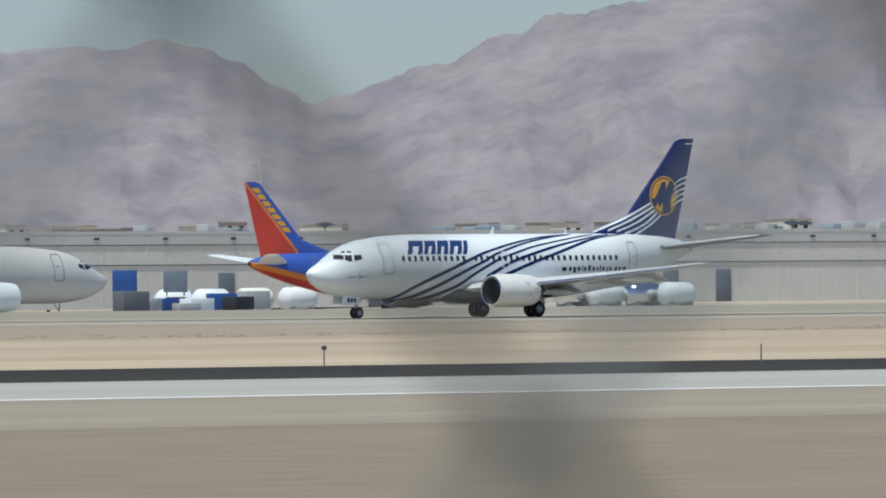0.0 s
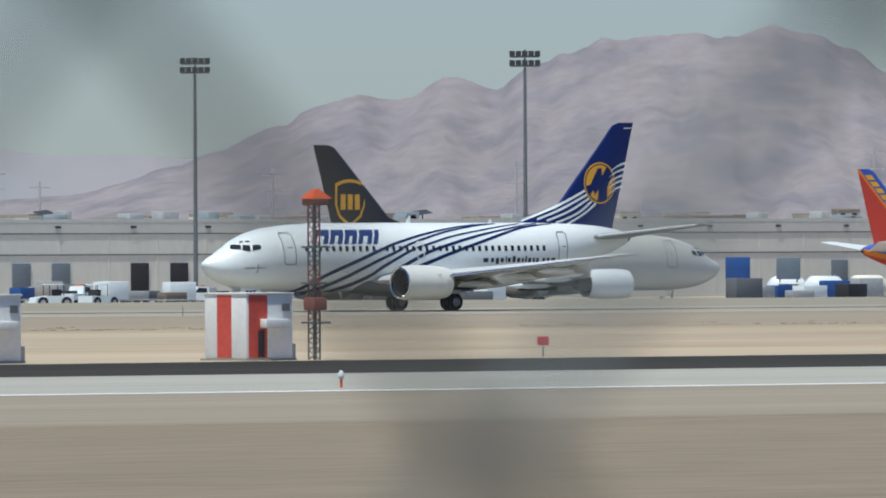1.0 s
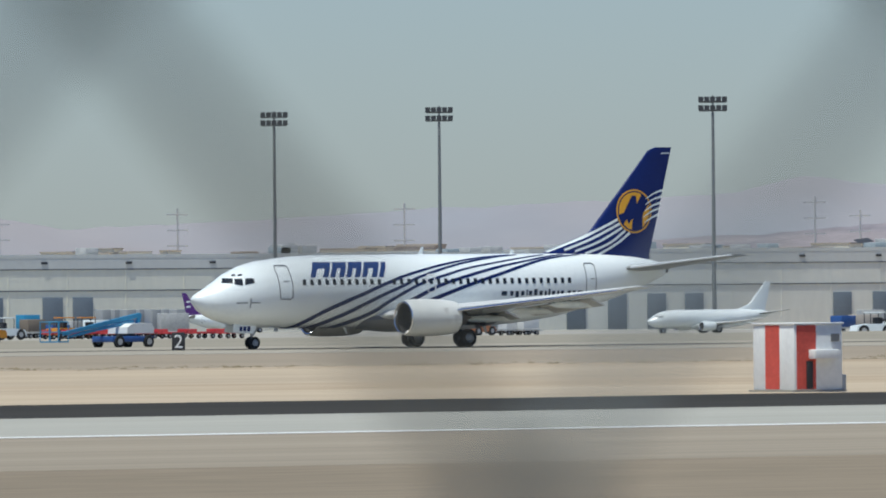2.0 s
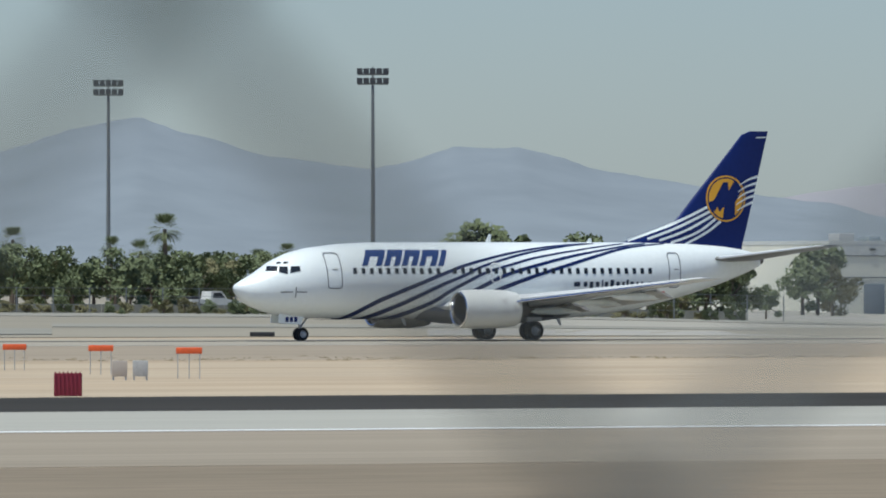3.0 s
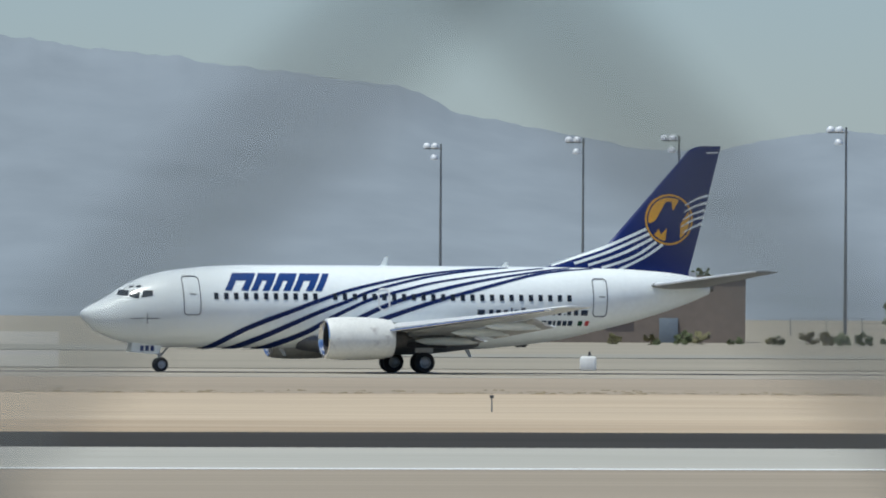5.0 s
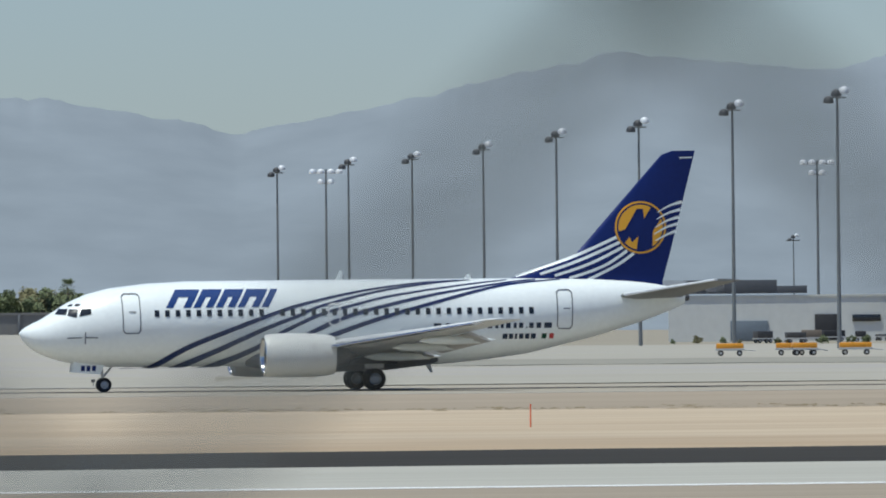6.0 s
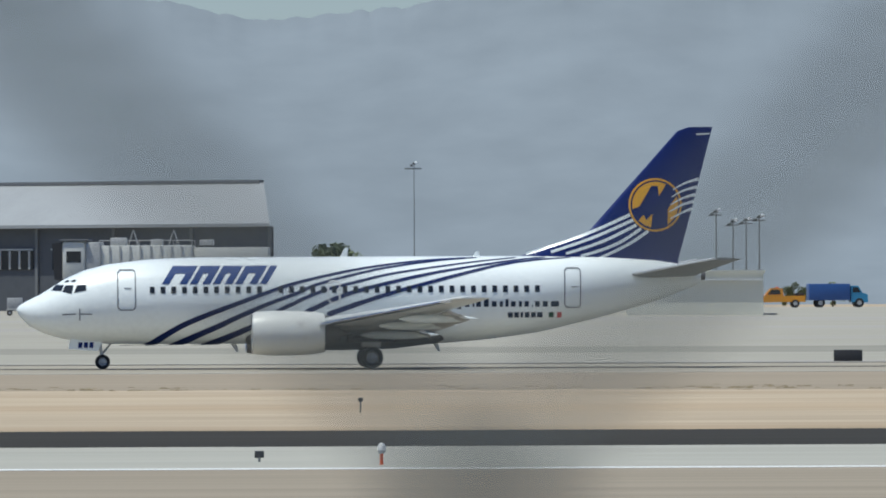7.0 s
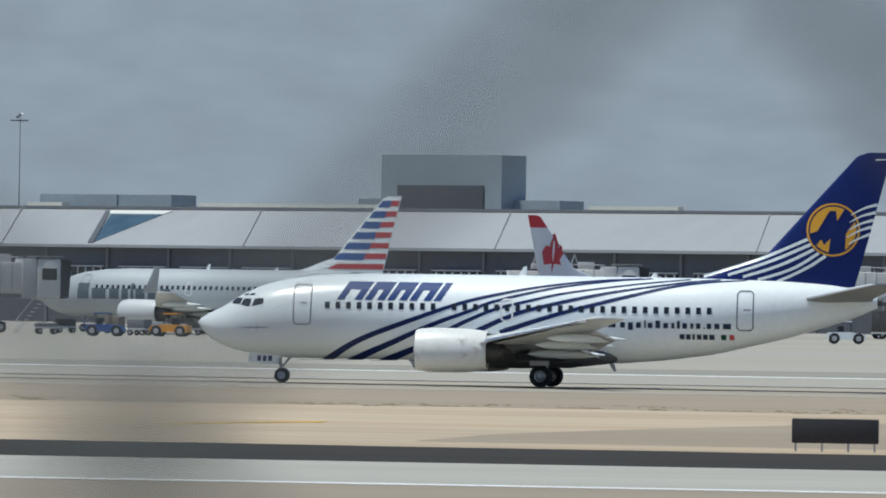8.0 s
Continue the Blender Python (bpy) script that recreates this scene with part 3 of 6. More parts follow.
def airliner(name, label, kit, body_mat, fin_mat, nacelle_mat, m, windows=True, gear_doors=True, winglets=False, flaps=True, tail_mat=None, stab_mat=None):
    """A twin-jet airliner on its wheels, nose towards -x, origin on the ground under the nose wheel."""
    jet = thing(name, label, "airliner", m)
    # fuselage
    bm = B()
    ss = sorted(set([0.0, 0.05, 0.12, 0.2, 0.3, 0.45, 0.6, 0.8, 1.05, 1.3, 1.6, 1.9, 2.23, 2.7, 3.15, 3.7, 4.24, 5.1, 6.06, 7, 7.9] + [9 + i for i in range(12)] + [20.7 + 0.7 * i for i in range(17)]))
    ss = [s for s in ss if s <= 31.9]
    rings = []
    for s in ss:
        zc, hz, w = station(s)
        rings.append([kit((s, w * math.cos(2 * math.pi * i / 40), zc + hz * math.sin(2 * math.pi * i / 40))) for i in range(40)])
    loft(bm, rings)
    fus = part("fuselage", bm, body_mat, jet)
    # wing-root fairing under the belly
    bm = B()
    rings = []
    for s, w, h in ((10.2, 0.6, 0.1), (11.2, 1.5, 0.35), (12.5, 1.95, 0.52), (15, 2.05, 0.56), (17.5, 1.95, 0.5), (19.2, 1.4, 0.3), (20.6, 0.5, 0.06)):
        rings.append([kit((s, w * math.cos(2 * math.pi * i / 20), 1.55 + (h + 0.15) * math.sin(2 * math.pi * i / 20))) for i in range(20)])
    loft(bm, rings)
    part("belly_fairing", bm, M["belly"] if gear_doors else body_mat, jet, "grey wing-root fairing")
    # solid dark slab: the wheel well's shade put in as colour
    bm = B(); box(bm, *kit((15.3, -3.1, 1.22)), *kit((17.5, 3.1, 1.5))); part("wheel_well_shade", bm, M["dark"], jet, "dark slab standing in for the shaded wheel well")
    bm = B()
    lathe(bm, kit, [(31.86, 0.20), (32.1, 0.19), (32.12, 0.13), (31.95, 0.10)], 0, 4.24, seg=14)
    part("tail_exhaust", bm, M["soot"], jet, "sooty tail-cone exhaust")
    # fin
    bm = B()
    rings = []
    for z in (4.7, 5.0, 5.25, 5.6, 6.0, 6.26, 7, 8, 9, 10, 11.0, 11.19):
        le, te = float(np.interp(z, FIN_Z, FIN_LE)), float(np.interp(z, FIN_Z, FIN_TE))
        cut = 0.35 if z > 11.1 else 0.0
        us = (0, 0.02, 0.06, 0.12, 0.22, 0.35, 0.5, 0.65, 0.8, 0.92, 1.0)
        left = [(le + cut + (te - le - cut) * u, z, u) for u in us]
        ring = [kit(fin_skin(s, z, 0.0, -1)) if u > 0 else kit((s, 0, z)) for s, z, u in left]
        ring += [kit(fin_skin(s, z, 0.0, 1)) for s, z, u in left[:0:-1]]
        rings.append(ring)
    loft(bm, rings)
    fin = part("fin", bm, fin_mat, jet)
    for side in (-1, 1):
        bm = B()
        wing_loft(bm, kit, [(side * y, le, te, z, th) for y, le, te, z, th in ((0.4, 28.3, 31.7, 4.25, 0.42), (1.2, 28.75, 31.75, 4.35, 0.36), (6.35, 32.1, 33.35, 5.0, 0.13))])
        stab = part("stabiliser", bm, stab_mat or M["stab"], jet)
        # pale strip painted in as the sunlit edge above the dark underside
        bm = B()
        wing_loft(bm, kit, [(side * y, le, le + c, z, th) for y, le, c, z, th in ((1.25, 28.70, 0.32, 4.37, 0.2), (6.37, 32.04, 0.2, 5.01, 0.11))])
        part("lit_leading_edge", bm, M["lamp_white"], stab, "pale strip standing in for the sunlit leading edge")
        # wing
        bm = B()
        wing_loft(bm, kit, [(side * y, le, te, z, th) for y, le, te, z, th in (
            (0.6, 10.9, 18.6, 1.72, 0.9), (1.9, 11.7, 18.5, 1.80, 0.85), (3.4, 13.1, 18.35, 1.98, 0.66), (4.9, 13.75, 18.2, 2.15, 0.56), (9.6, 16.75, 19.6, 2.66, 0.36), (14.0, 19.75, 21.35, 3.22, 0.19), (14.2, 20.05, 21.3, 3.24, 0.08))])
        wing = part("wing", bm, M["wing"], jet, "grey swept wing")
        if flaps:
            for y0, y1, s0, s1, z0, z1 in ((2.2, 4.3, 18.1, 18.0, 1.78, 1.96), (5.6, 10.4, 18.15, 19.55, 2.1, 2.64)):
                for k, (ds, dz, c) in enumerate(((0.0, -0.03, 0.65), (0.5, -0.2, 0.55))):
                    bm = B()
                    rings = []
                    for y, s, z in ((y0, s0, z0), (y1, s1, z1)):
                        rings.append([kit((s + ds + a, side * y, z + dz + b)) for a, b in ((0, 0.0), (0.12, 0.08), (c, -0.17), (c, -0.21), (0.1, -0.1))])
                    loft(bm, rings)
                    part("flap", bm, M["flap"], wing, "lowered trailing-edge flap")
            bm = B()
            wing_loft(bm, kit, [(side * y, le, te, z, th) for y, le, te, z, th in ((5.6, 13.75, 14.5, 2.02, 0.22), (13.7, 19.1, 19.7, 3.06, 0.12))])
            part("slat", bm, M["chrome"], wing, "polished leading-edge slat")
        for y, s0, z0 in ((3.3, 15.9, 1.55), (6.9, 16.6, 1.98), (9.6, 17.4, 2.3)):
            bm = B()
            lathe(bm, kit, [(s0, 0.03), (s0 + 0.5, 0.17), (s0 + 1.6, 0.21), (s0 + 2.7, 0.16), (s0 + 3.6, 0.02)], side * y, z0, seg=12, cap=True)
            part("flap_track_fairing", bm, M["white"], wing, "white pointed flap track fairing")
        if winglets:
            bm = B()
            loft(bm, [[kit((s + a, side * (y + b), z)) for a, b in ((0, -0.03), (c * 0.4, -0.07), (c, 0), (c * 0.4, 0.07))] for s, y, z, c in ((18.75, 14.35, 3.2, 1.3), (19.3, 14.62, 3.8, 1.0), (20.2, 14.95, 5.3, 0.5))])
            part("winglet", bm, body_mat, wing)
        # engine
        ys, zs = side * 4.83, 1.62
        bm = B()
        lathe(bm, kit, [(11.0, 0.80), (10.84, 0.84), (10.8, 0.90), (10.84, 0.97)], ys, zs, flat=0.06)
        part("intake_lip", bm, M["chrome"], jet, "polished metal engine intake lip")
        bm = B()
        lathe(bm, kit, [(10.84, 0.97), (11.1, 1.03), (11.6, 1.07), (12.3, 1.07), (13.2, 1.05), (13.8, 0.99), (14.15, 0.93), (14.15, 0.86), (13.6, 0.86)], ys, zs, flat=0.07)
        nac = part("nacelle", bm, nacelle_mat, jet, "white engine nacelle")
        bm = B()
        lathe(bm, kit, [(11.0, 0.80), (11.5, 0.78), (11.75, 0.78), (11.76, 0.3), (11.45, 0.12), (11.3, 0.01)], ys, zs, flat=0.0)
        part("fan", bm, M["dark"], nac, "dark engine fan and spinner")
        for i in range(18):
            a = 2 * math.pi * i / 18
            bm = B()
            c, sn = math.cos(a), math.sin(a)
            pts = []
            for r, w in ((0.28, 0.05), (0.76, 0.10)):
                for q, e in ((-w, -0.03), (w, 0.03)):
                    pts.append(kit((11.68 + e, ys + r * c - q * sn, zs + r * sn + q * c)))
            v = [bm.verts.new(p) for p in pts]
            bm.faces.new((v[0], v[1], v[3], v[2]))
            part("fan_blade", bm, M["soot"], nac)
        bm = B()
        lathe(bm, kit, [(13.6, 0.62), (14.3, 0.55), (14.9, 0.40), (14.9, 0.30), (14.9, 0.22), (15.4, 0.03)], ys, zs + 0.02, seg=20)
        part("exhaust_nozzle", bm, M["soot"], nac, "sooty metal exhaust nozzle")
        bm = B()
        loft(bm, [[kit((s, ys + q, z)) for s, z in pts for q in (0,)] for q, pts in ((-0.17, ((11.6, 2.45), (13.2, 2.62), (15.0, 2.35), (16.2, 1.95), (14.9, 1.9), (13.4, 2.2))), (0.17, ((11.6, 2.45), (13.2, 2.62), (15.0, 2.35), (16.2, 1.95), (14.9, 1.9), (13.4, 2.2))))])
        part("pylon", bm, M["white"], jet)
        # main gear
        bm = B()
        tube(bm, kit((16.44, side * 2.6, 0.5)), kit((16.3, side * 2.75, 2.0)), 0.13, 0.15)
        tube(bm, kit((16.44, side * 2.15, 0.52)), kit((16.44, side * 3.05, 0.52)), 0.09)
        tube(bm, kit((16.4, side * 2.6, 0.9)), kit((16.3, side * 1.4, 1.6)), 0.07)
        tube(bm, kit((16.75, side * 2.6, 0.65)), kit((16.7, side * 2.6, 1.3)), 0.05)
        part("main_gear_strut", bm, M["steel"], jet, "metal main landing gear strut")
        for dy in (-0.33, 0.33):
            add_wheel(jet, kit, 16.44, side * (2.6 + dy), 0.51, 0.36, M["steel"])
        bm = B()
        box(bm, *kit((15.95, side * 3.02 - 0.03, 1.0)), *kit((16.85, side * 3.02 + 0.03, 1.75)))
        part("gear_door", bm, M["flap"], jet)
        # nose wheel
        add_wheel(jet, kit, NOSE_GEAR, side * 0.2, 0.345, 0.2, M["steel"])
    bm = B()
    tube(bm, kit((3.99, 0, 0.34)), kit((3.8, 0, 1.7)), 0.07, 0.09)
    tube(bm, kit((3.99, -0.25, 0.345)), kit((3.99, 0.25, 0.345)), 0.05)
    tube(bm, kit((4.0, 0, 0.75)), kit((4.5, 0, 1.35)), 0.05)
    part("nose_gear_strut", bm, M["steel"], jet, "metal nose gear strut with a drag brace")
    if gear_doors:
        for side in (-1, 1):
            bm = B()
            prism(bm, [kit((s, 0, z))[::2] for s, z in ((2.42, 0.95), (3.78, 0.85), (4.0, 1.35), (2.5, 1.45))], side * 0.42 - 0.02, side * 0.42 + 0.02)
            d = part("nose_gear_door", bm, M["white"], jet, "white nose gear door")
            if side < 0:
                for k in range(3):
                    bm = B()
                    x0 = 2.85 + k * 0.26
                    prism(bm, [kit((s, 0, z))[::2] for s, z in ((x0, 1.0), (x0 + 0.18, 0.985), (x0 + 0.2, 1.25), (x0 + 0.02, 1.26))], -0.452, -0.445)
                    part("marking", bm, M["blue"], d)
    # blade antennas, tail skid, static masts
    for s, z0, z1, lean in ((15.0, 5.19, 5.62, 0.3), (21.2, 5.19, 5.42, 0.2)):
        bm = B()
        loft(bm, [[kit((s + o + a, b, z)) for a, b in ((0, 0), (0.12, 0.03), (w, 0), (0.12, -0.03))] for z, o, w in ((z0 - 0.1, 0, 0.4), (z1, lean, 0.16))])
        part("antenna", bm, M["white"], jet, "white blade antenna")
    for s, z0 in ((9.9, 1.2), (19.3, 1.2)):
        bm = B()
        loft(bm, [[kit((s + o + a, b, z)) for a, b in ((0, 0), (0.1, 0.03), (w, 0), (0.1, -0.03))] for z, o, w in ((z0 + 0.05, 0, 0.3), (z0 - 0.42, 0.3, 0.13))])
        part("belly_antenna", bm, M["wing"], jet)
    # windows and doors
    if windows:
        for side in (-1, 1):
            for i in range(37):
                s = 6.28 + 0.497 * i
                if i in (11,):
                    continue
                bm = B()
                patch(bm, kit, ((s - 0.11, 3.51), (s + 0.11, 3.51), (s + 0.11, 3.82), (s - 0.11, 3.82)), lambda a, b, side: skin(a, b, 0.02, side), side, n=2)
                part("cabin_window", bm, M["glass"], jet)
    for side in (-1, 1):
        for q in (((1.6, 3.66), (2.07, 3.63), (2.19, 3.91), (1.83, 3.92)), ((2.12, 3.60), (2.54, 3.50), (2.64, 3.90), (2.25, 3.89)), ((2.66, 3.55), (3.22, 3.66), (3.22, 3.92), (2.79, 3.90)), ((2.2, 4.03), (2.40, 4.05), (2.46, 4.14), (2.30, 4.12)), ((2.5, 4.04), (2.72, 4.06), (2.78, 4.15), (2.58, 4.14))):
            bm = B()
            patch(bm, kit, q, lambda a, b, side: skin(a, b, 0.02, side), side)
            part("cockpit_window", bm, M["glass"], jet, "dark cockpit window")
        for s0, z0, s1, z1, mt in ((4.68, 2.75, 5.5, 4.6, "seam"), (25.46, 2.8, 26.2, 4.62, "seam"), (14.45, 3.06, 14.98, 4.05, "wall_white")):
            bm = B()
            outline(bm, kit, s0, z0, s1, z1, 0.05 if mt == "seam" else 0.08, lambda a, b, side: skin(a, b, 0.025, side), side)
            d = part("cabin_door", bm, M[mt], jet, "cabin door outlined by its seam")
            if mt == "seam":
                bm = B()
                patch(bm, kit, ((s0 + 0.3, 3.72), (s0 + 0.62, 3.72), (s0 + 0.62, 3.77), (s0 + 0.3, 3.77)), lambda a, b, side: skin(a, b, 0.025, side), side)
                part("door_handle", bm, M["seam"], d)
    return jet, fin


def paint(jet, name, mat, bm, label=""):
    return part(name, bm, M[mat], jet, label)


STRIPES = (
    ((6.35, 1.25), (7.9, 2.12), (10.3, 3.05), (11.9, 3.63), (13.3, 4.06), (15.8, 4.59), (18.5, 4.96), (20.9, 5.12)),
    ((7.65, 1.25), (9.3, 1.96), (10.3, 2.42), (11.65, 3.0), (12.95, 3.48), (14.1, 3.95), (16.7, 4.58), (19.4, 4.97), (21.4, 5.13)),
    ((9.2, 1.25), (10.3, 1.68), (11.2, 2.1), (11.9, 2.55), (13.0, 3.1), (14.2, 3.6), (15.8, 4.02), (17.6, 4.42), (20.9, 4.88), (23.2, 5.12)),
    ((13.2, 2.5), (14.6, 3.16), (15.7, 3.56), (17.6, 4.04), (19.4, 4.42), (20.9, 4.67), (23.2, 5.0), (24.6, 5.13)),
    ((14.4, 2.5), (16.2, 3.12), (18.0, 3.66), (20.9, 4.42), (22.6, 4.8), (24.1, 5.0), (25.8, 5.12)))
FIN_STRIPES = (
    ((23.75, 5.30), (25.2, 5.76), (26.7, 6.27), (28.6, 7.1)),
    ((24.9, 5.38), (26.2, 5.80), (27.3, 6.22), (28.75, 6.86)),
    ((25.6, 5.30), (26.7, 5.64), (27.7, 6.03), (28.9, 6.63)),
    ((26.3, 5.18), (27.3, 5.48), (28.2, 5.86), (29.12, 6.46)),
    ((27.2, 5.10), (28.0, 5.46), (28.75, 5.86), (29.45, 6.34)))
FIN_TIPS = (((30.6, 8.26), (31.2, 8.58), (31.82, 8.76)), ((30.55, 7.93), (31.1, 8.22), (31.75, 8.40)), ((30.5, 7.56), (31.05, 7.86), (31.66, 8.04)), ((30.42, 7.22), (31.0, 7.54), (31.58, 7.72)), ((30.5, 6.92), (31.0, 7.18), (31.5, 7.38)))


def build_hero():
    kit = Kit(32.47, 3.76, 11.19)
    jet, fin = airliner("airliner_rolling", "white twin-jet airliner with blue sweeping stripes, rolling on the runway", kit, M["white"], M["blue"], M["nacelle"], None)
    jet.name = "airliner"
    proud = lambda a, b, side: skin(a, b, 0.015, side)
    for side in (-1, 1):
        for k, pts in enumerate(STRIPES):
            bm = B()
            if k < 3:          # the lower ends run on round the belly
                pts = ((2 * pts[0][0] - pts[1][0], 2 * pts[0][1] - pts[1][1]),) + pts
            ribbon(bm, kit, pts, 0.32 if k < 3 else 0.25, 0.04, lambda a, b, side: skin(a, b, 0.015 + 0.05 * max(0.0, 1.6 - b), side), n=90, side=side)
            paint(jet, "livery_stripe", "shaded_blue", bm, "deep blue painted stripe")
        for pts in FIN_STRIPES:
            bm = B()
            ribbon(bm, kit, pts, 0.13, 0.15, fin_skin, n=16, side=side)
            part("fin_stripe", bm, M["white"], fin, "white painted stripe")
        for pts in FIN_TIPS:
            bm = B()
            ribbon(bm, kit, pts, 0.04, 0.15, lambda a, b, side: fin_skin(a, b, 0.03, side), n=8, side=side)
            part("fin_stripe", bm, M["white"], fin, "white painted stripe")
        bm = B()
        ribbon(bm, kit, ((31.7, 10.85), (32.33, 10.87)), 0.06, 0.06, fin_skin, n=3, side=side)
        part("fin_stripe", bm, M["white"], fin, "white painted stripe")
        # emblem: a gold ring round a gold field broken by a blue shape
        c = (29.78, 7.56)
        bm = B()
        pts = [(c[0] + 1.2 * math.cos(2 * math.pi * i / 40), c[1] + 1.2 * math.sin(2 * math.pi * i / 40)) for i in range(41)]
        ribbon(bm, kit, pts, 0.09, 0.09, lambda a, b, side: fin_skin(a, b, 0.016, side), n=80, side=side)
        em = part("emblem_ring", bm, M["gold"], fin, "gold ring emblem")

        def field(outer, name):
            bm = B()
            vs = [bm.verts.new(kit(fin_skin(c[0] + x, c[1] + z, 0.018, side))) for x, z in outer]
            bm.faces.new(vs)
            bmesh.ops.triangulate(bm, faces=bm.faces)
            part(name, bm, M["gold"], em)
        arc = lambda a0, a1, r, n=14: [(r * math.cos(radians(a0 + (a1 - a0) * i / n)), r * math.sin(radians(a0 + (a1 - a0) * i / n))) for i in range(n + 1)]
        field(arc(62, 190, 1.08) + [(-0.75, -0.08), (-0.18, 0.88), (0.12, 0.88), (0.18, 0.42)], "emblem_field")
        field(arc(-58, 22, 1.08) + [(0.86, 0.2), (0.6, -0.2)], "emblem_field")
        field([(-0.78, -0.74), (-0.55, -0.46), (-0.42, -0.72), (-0.12, -0.42), (-0.2, -1.06), (-0.5, -0.95)], "emblem_field")
        # block title in five slanted shapes
        for k, (x0, w) in enumerate(((0.0, 1.22), (1.30, 0.98), (2.36, 0.96), (3.40, 1.06), (4.54, 0.36))):
            s0 = 6.72 + x0
            sl = lambda z: (z - 3.93) * 0.62

            def bar(a0, z0, a1, z1):
                patch(bm, kit, ((s0 + a0 + sl(z0), z0), (s0 + a1 + sl(z0), z0), (s0 + a1 + sl(z1), z1), (s0 + a0 + sl(z1), z1)), proud, side)
            bm = B()
            if k == 4:
                bar(0, 3.93, w - 0.03, 4.78)
            else:
                bar(0, 3.93, 0.34, 4.42)
                bar(w - 0.40, 3.93, w - 0.05, 4.42)
                bar(0, 4.42, w - 0.05, 4.78)
            part("title_block", bm, M["title_blue"], jet, "blue block of the painted title")
        # small titles aft of the wing, as plain bars
        x = 19.45
        for w, up, down in ((0.46, 0, 0), (0.27, 0, 0), (0.28, 0, 1), (0.27, 0, 0), (0.10, 1, 0), (0.26, 0, 0), (0.27, 1, 0), (0.27, 0, 0), (0.18, 0, 0), (0.17, 1, 0), (0.27, 0, 0), (0.18, 0, 0), (0.25, 0, 0), (0.08, -1, 0), (0.26, 0, 0), (0.29, 0, 0), (0.46, 0, 0)):
            bm = B()
            z0, z1 = 2.84 - 0.10 * down, 3.09 + 0.10 * up if up >= 0 else 2.91
            w *= 1.15
            patch(bm, kit, ((x, z0), (x + w * 0.7, z0), (x + w * 0.7, z1), (x, z1)), proud, side, n=2)
            part("lettering_bar", bm, M["letter"], jet)
            x += w + 0.058
        for x0, x1, mt in ((22.72, 22.94, "letter"), (23.0, 23.2, "letter"), (23.27, 23.38, "letter"), (23.46, 23.66, "letter"), (23.73, 23.93, "letter"), (23.99, 24.22, "letter"), (24.50, 24.72, "flag_green"), (24.74, 24.84, "white"), (24.86, 25.06, "red")):
            bm = B()
            x0, x1 = 22.8 + 1.08 * (x0 - 22.72), 22.8 + 1.08 * (x1 - 22.72)
            patch(bm, kit, ((x0, 2.34), (x1, 2.34), (x1, 2.58), (x0, 2.58)), proud, side, n=2)
            part("lettering_bar", bm, M[mt], jet)
        bm = B()
        for q in (((2.1, 2.55), (2.75, 2.57)), ((2.95, 2.57), (3.5, 2.56)), ((2.92, 2.28), (2.92, 2.82))):
            ribbon(bm, kit, q, 0.05, 0.05, proud, n=3, side=side)
        part("nose_marking", bm, M["seam"], jet, "thin grey probe markings")
    return jet


hero = build_hero()


# ---- chain-link fence before the lens ----
def build_fence():
    n_az, dist, pitch, s0, z0 = radians(4.0), 0.72, 0.072, -0.0126, EYE_Z - 0.0134
    u = Vector((math.sin(n_az), math.cos(n_az), 0))
    w = Vector((math.cos(n_az), -math.sin(n_az), 0))
    fence = thing("chain_link_fence", "grey coated chain-link fence close before the camera", "fence")
    bottom, top = 1.40, 3.32
    lo, hi = int((bottom - z0) / 0.036), int((top - z0) / 0.036)
    for k in range(-9, 25):
        bm = B()
        rings = []
        for j in range(lo, hi + 1):
            # a vertex of the mesh lies where the counts of half pitches are both even or both odd
            side = k if (k + j) % 2 == 0 else k + 1
            lean = 0.0016 * (1 if (j + k) % 2 else -1)
            c = u * (dist + lean) + w * (s0 + side * pitch / 2) + Vector((0, 0, z0 + j * 0.036))
            rings.append([c + 0.0023 * (math.cos(a) * w + math.sin(a) * u) for a in (0, 1.05, 2.09, 3.14, 4.19, 5.24)])
        loft(bm, rings)
        part("wire", bm, M["fence"], fence)
    for z in (1.37, 3.34):
        bm = B()
        tube(bm, u * dist + w * (s0 - 9 * 0.036) + Vector((0, 0, z)), u * dist + w * (s0 + 25 * 0.036) + Vector((0, 0, z)), 0.012, seg=8)
        part("tension_rod", bm, M["fence"], fence, "thin horizontal tension rod")
    for s in (s0 - 9 * 0.036 - 0.03, s0 + 25 * 0.036 + 0.03):
        bm = B()
        tube(bm, u * dist + w * s + Vector((0, 0, 1.30)), u * dist + w * s + Vector((0, 0, 3.42)), 0.03, seg=14)
        part("post", bm, M["fence"], fence, "grey steel fence post")


build_fence()


def facing(az, r, dz=0.0):
    """At a bearing and distance on the ground, with local -y towards the camera."""
    return Matrix.Translation(polar(az, r) + Vector((0, 0, dz))) @ Matrix.Rotation(-radians(az), 4, "Z")


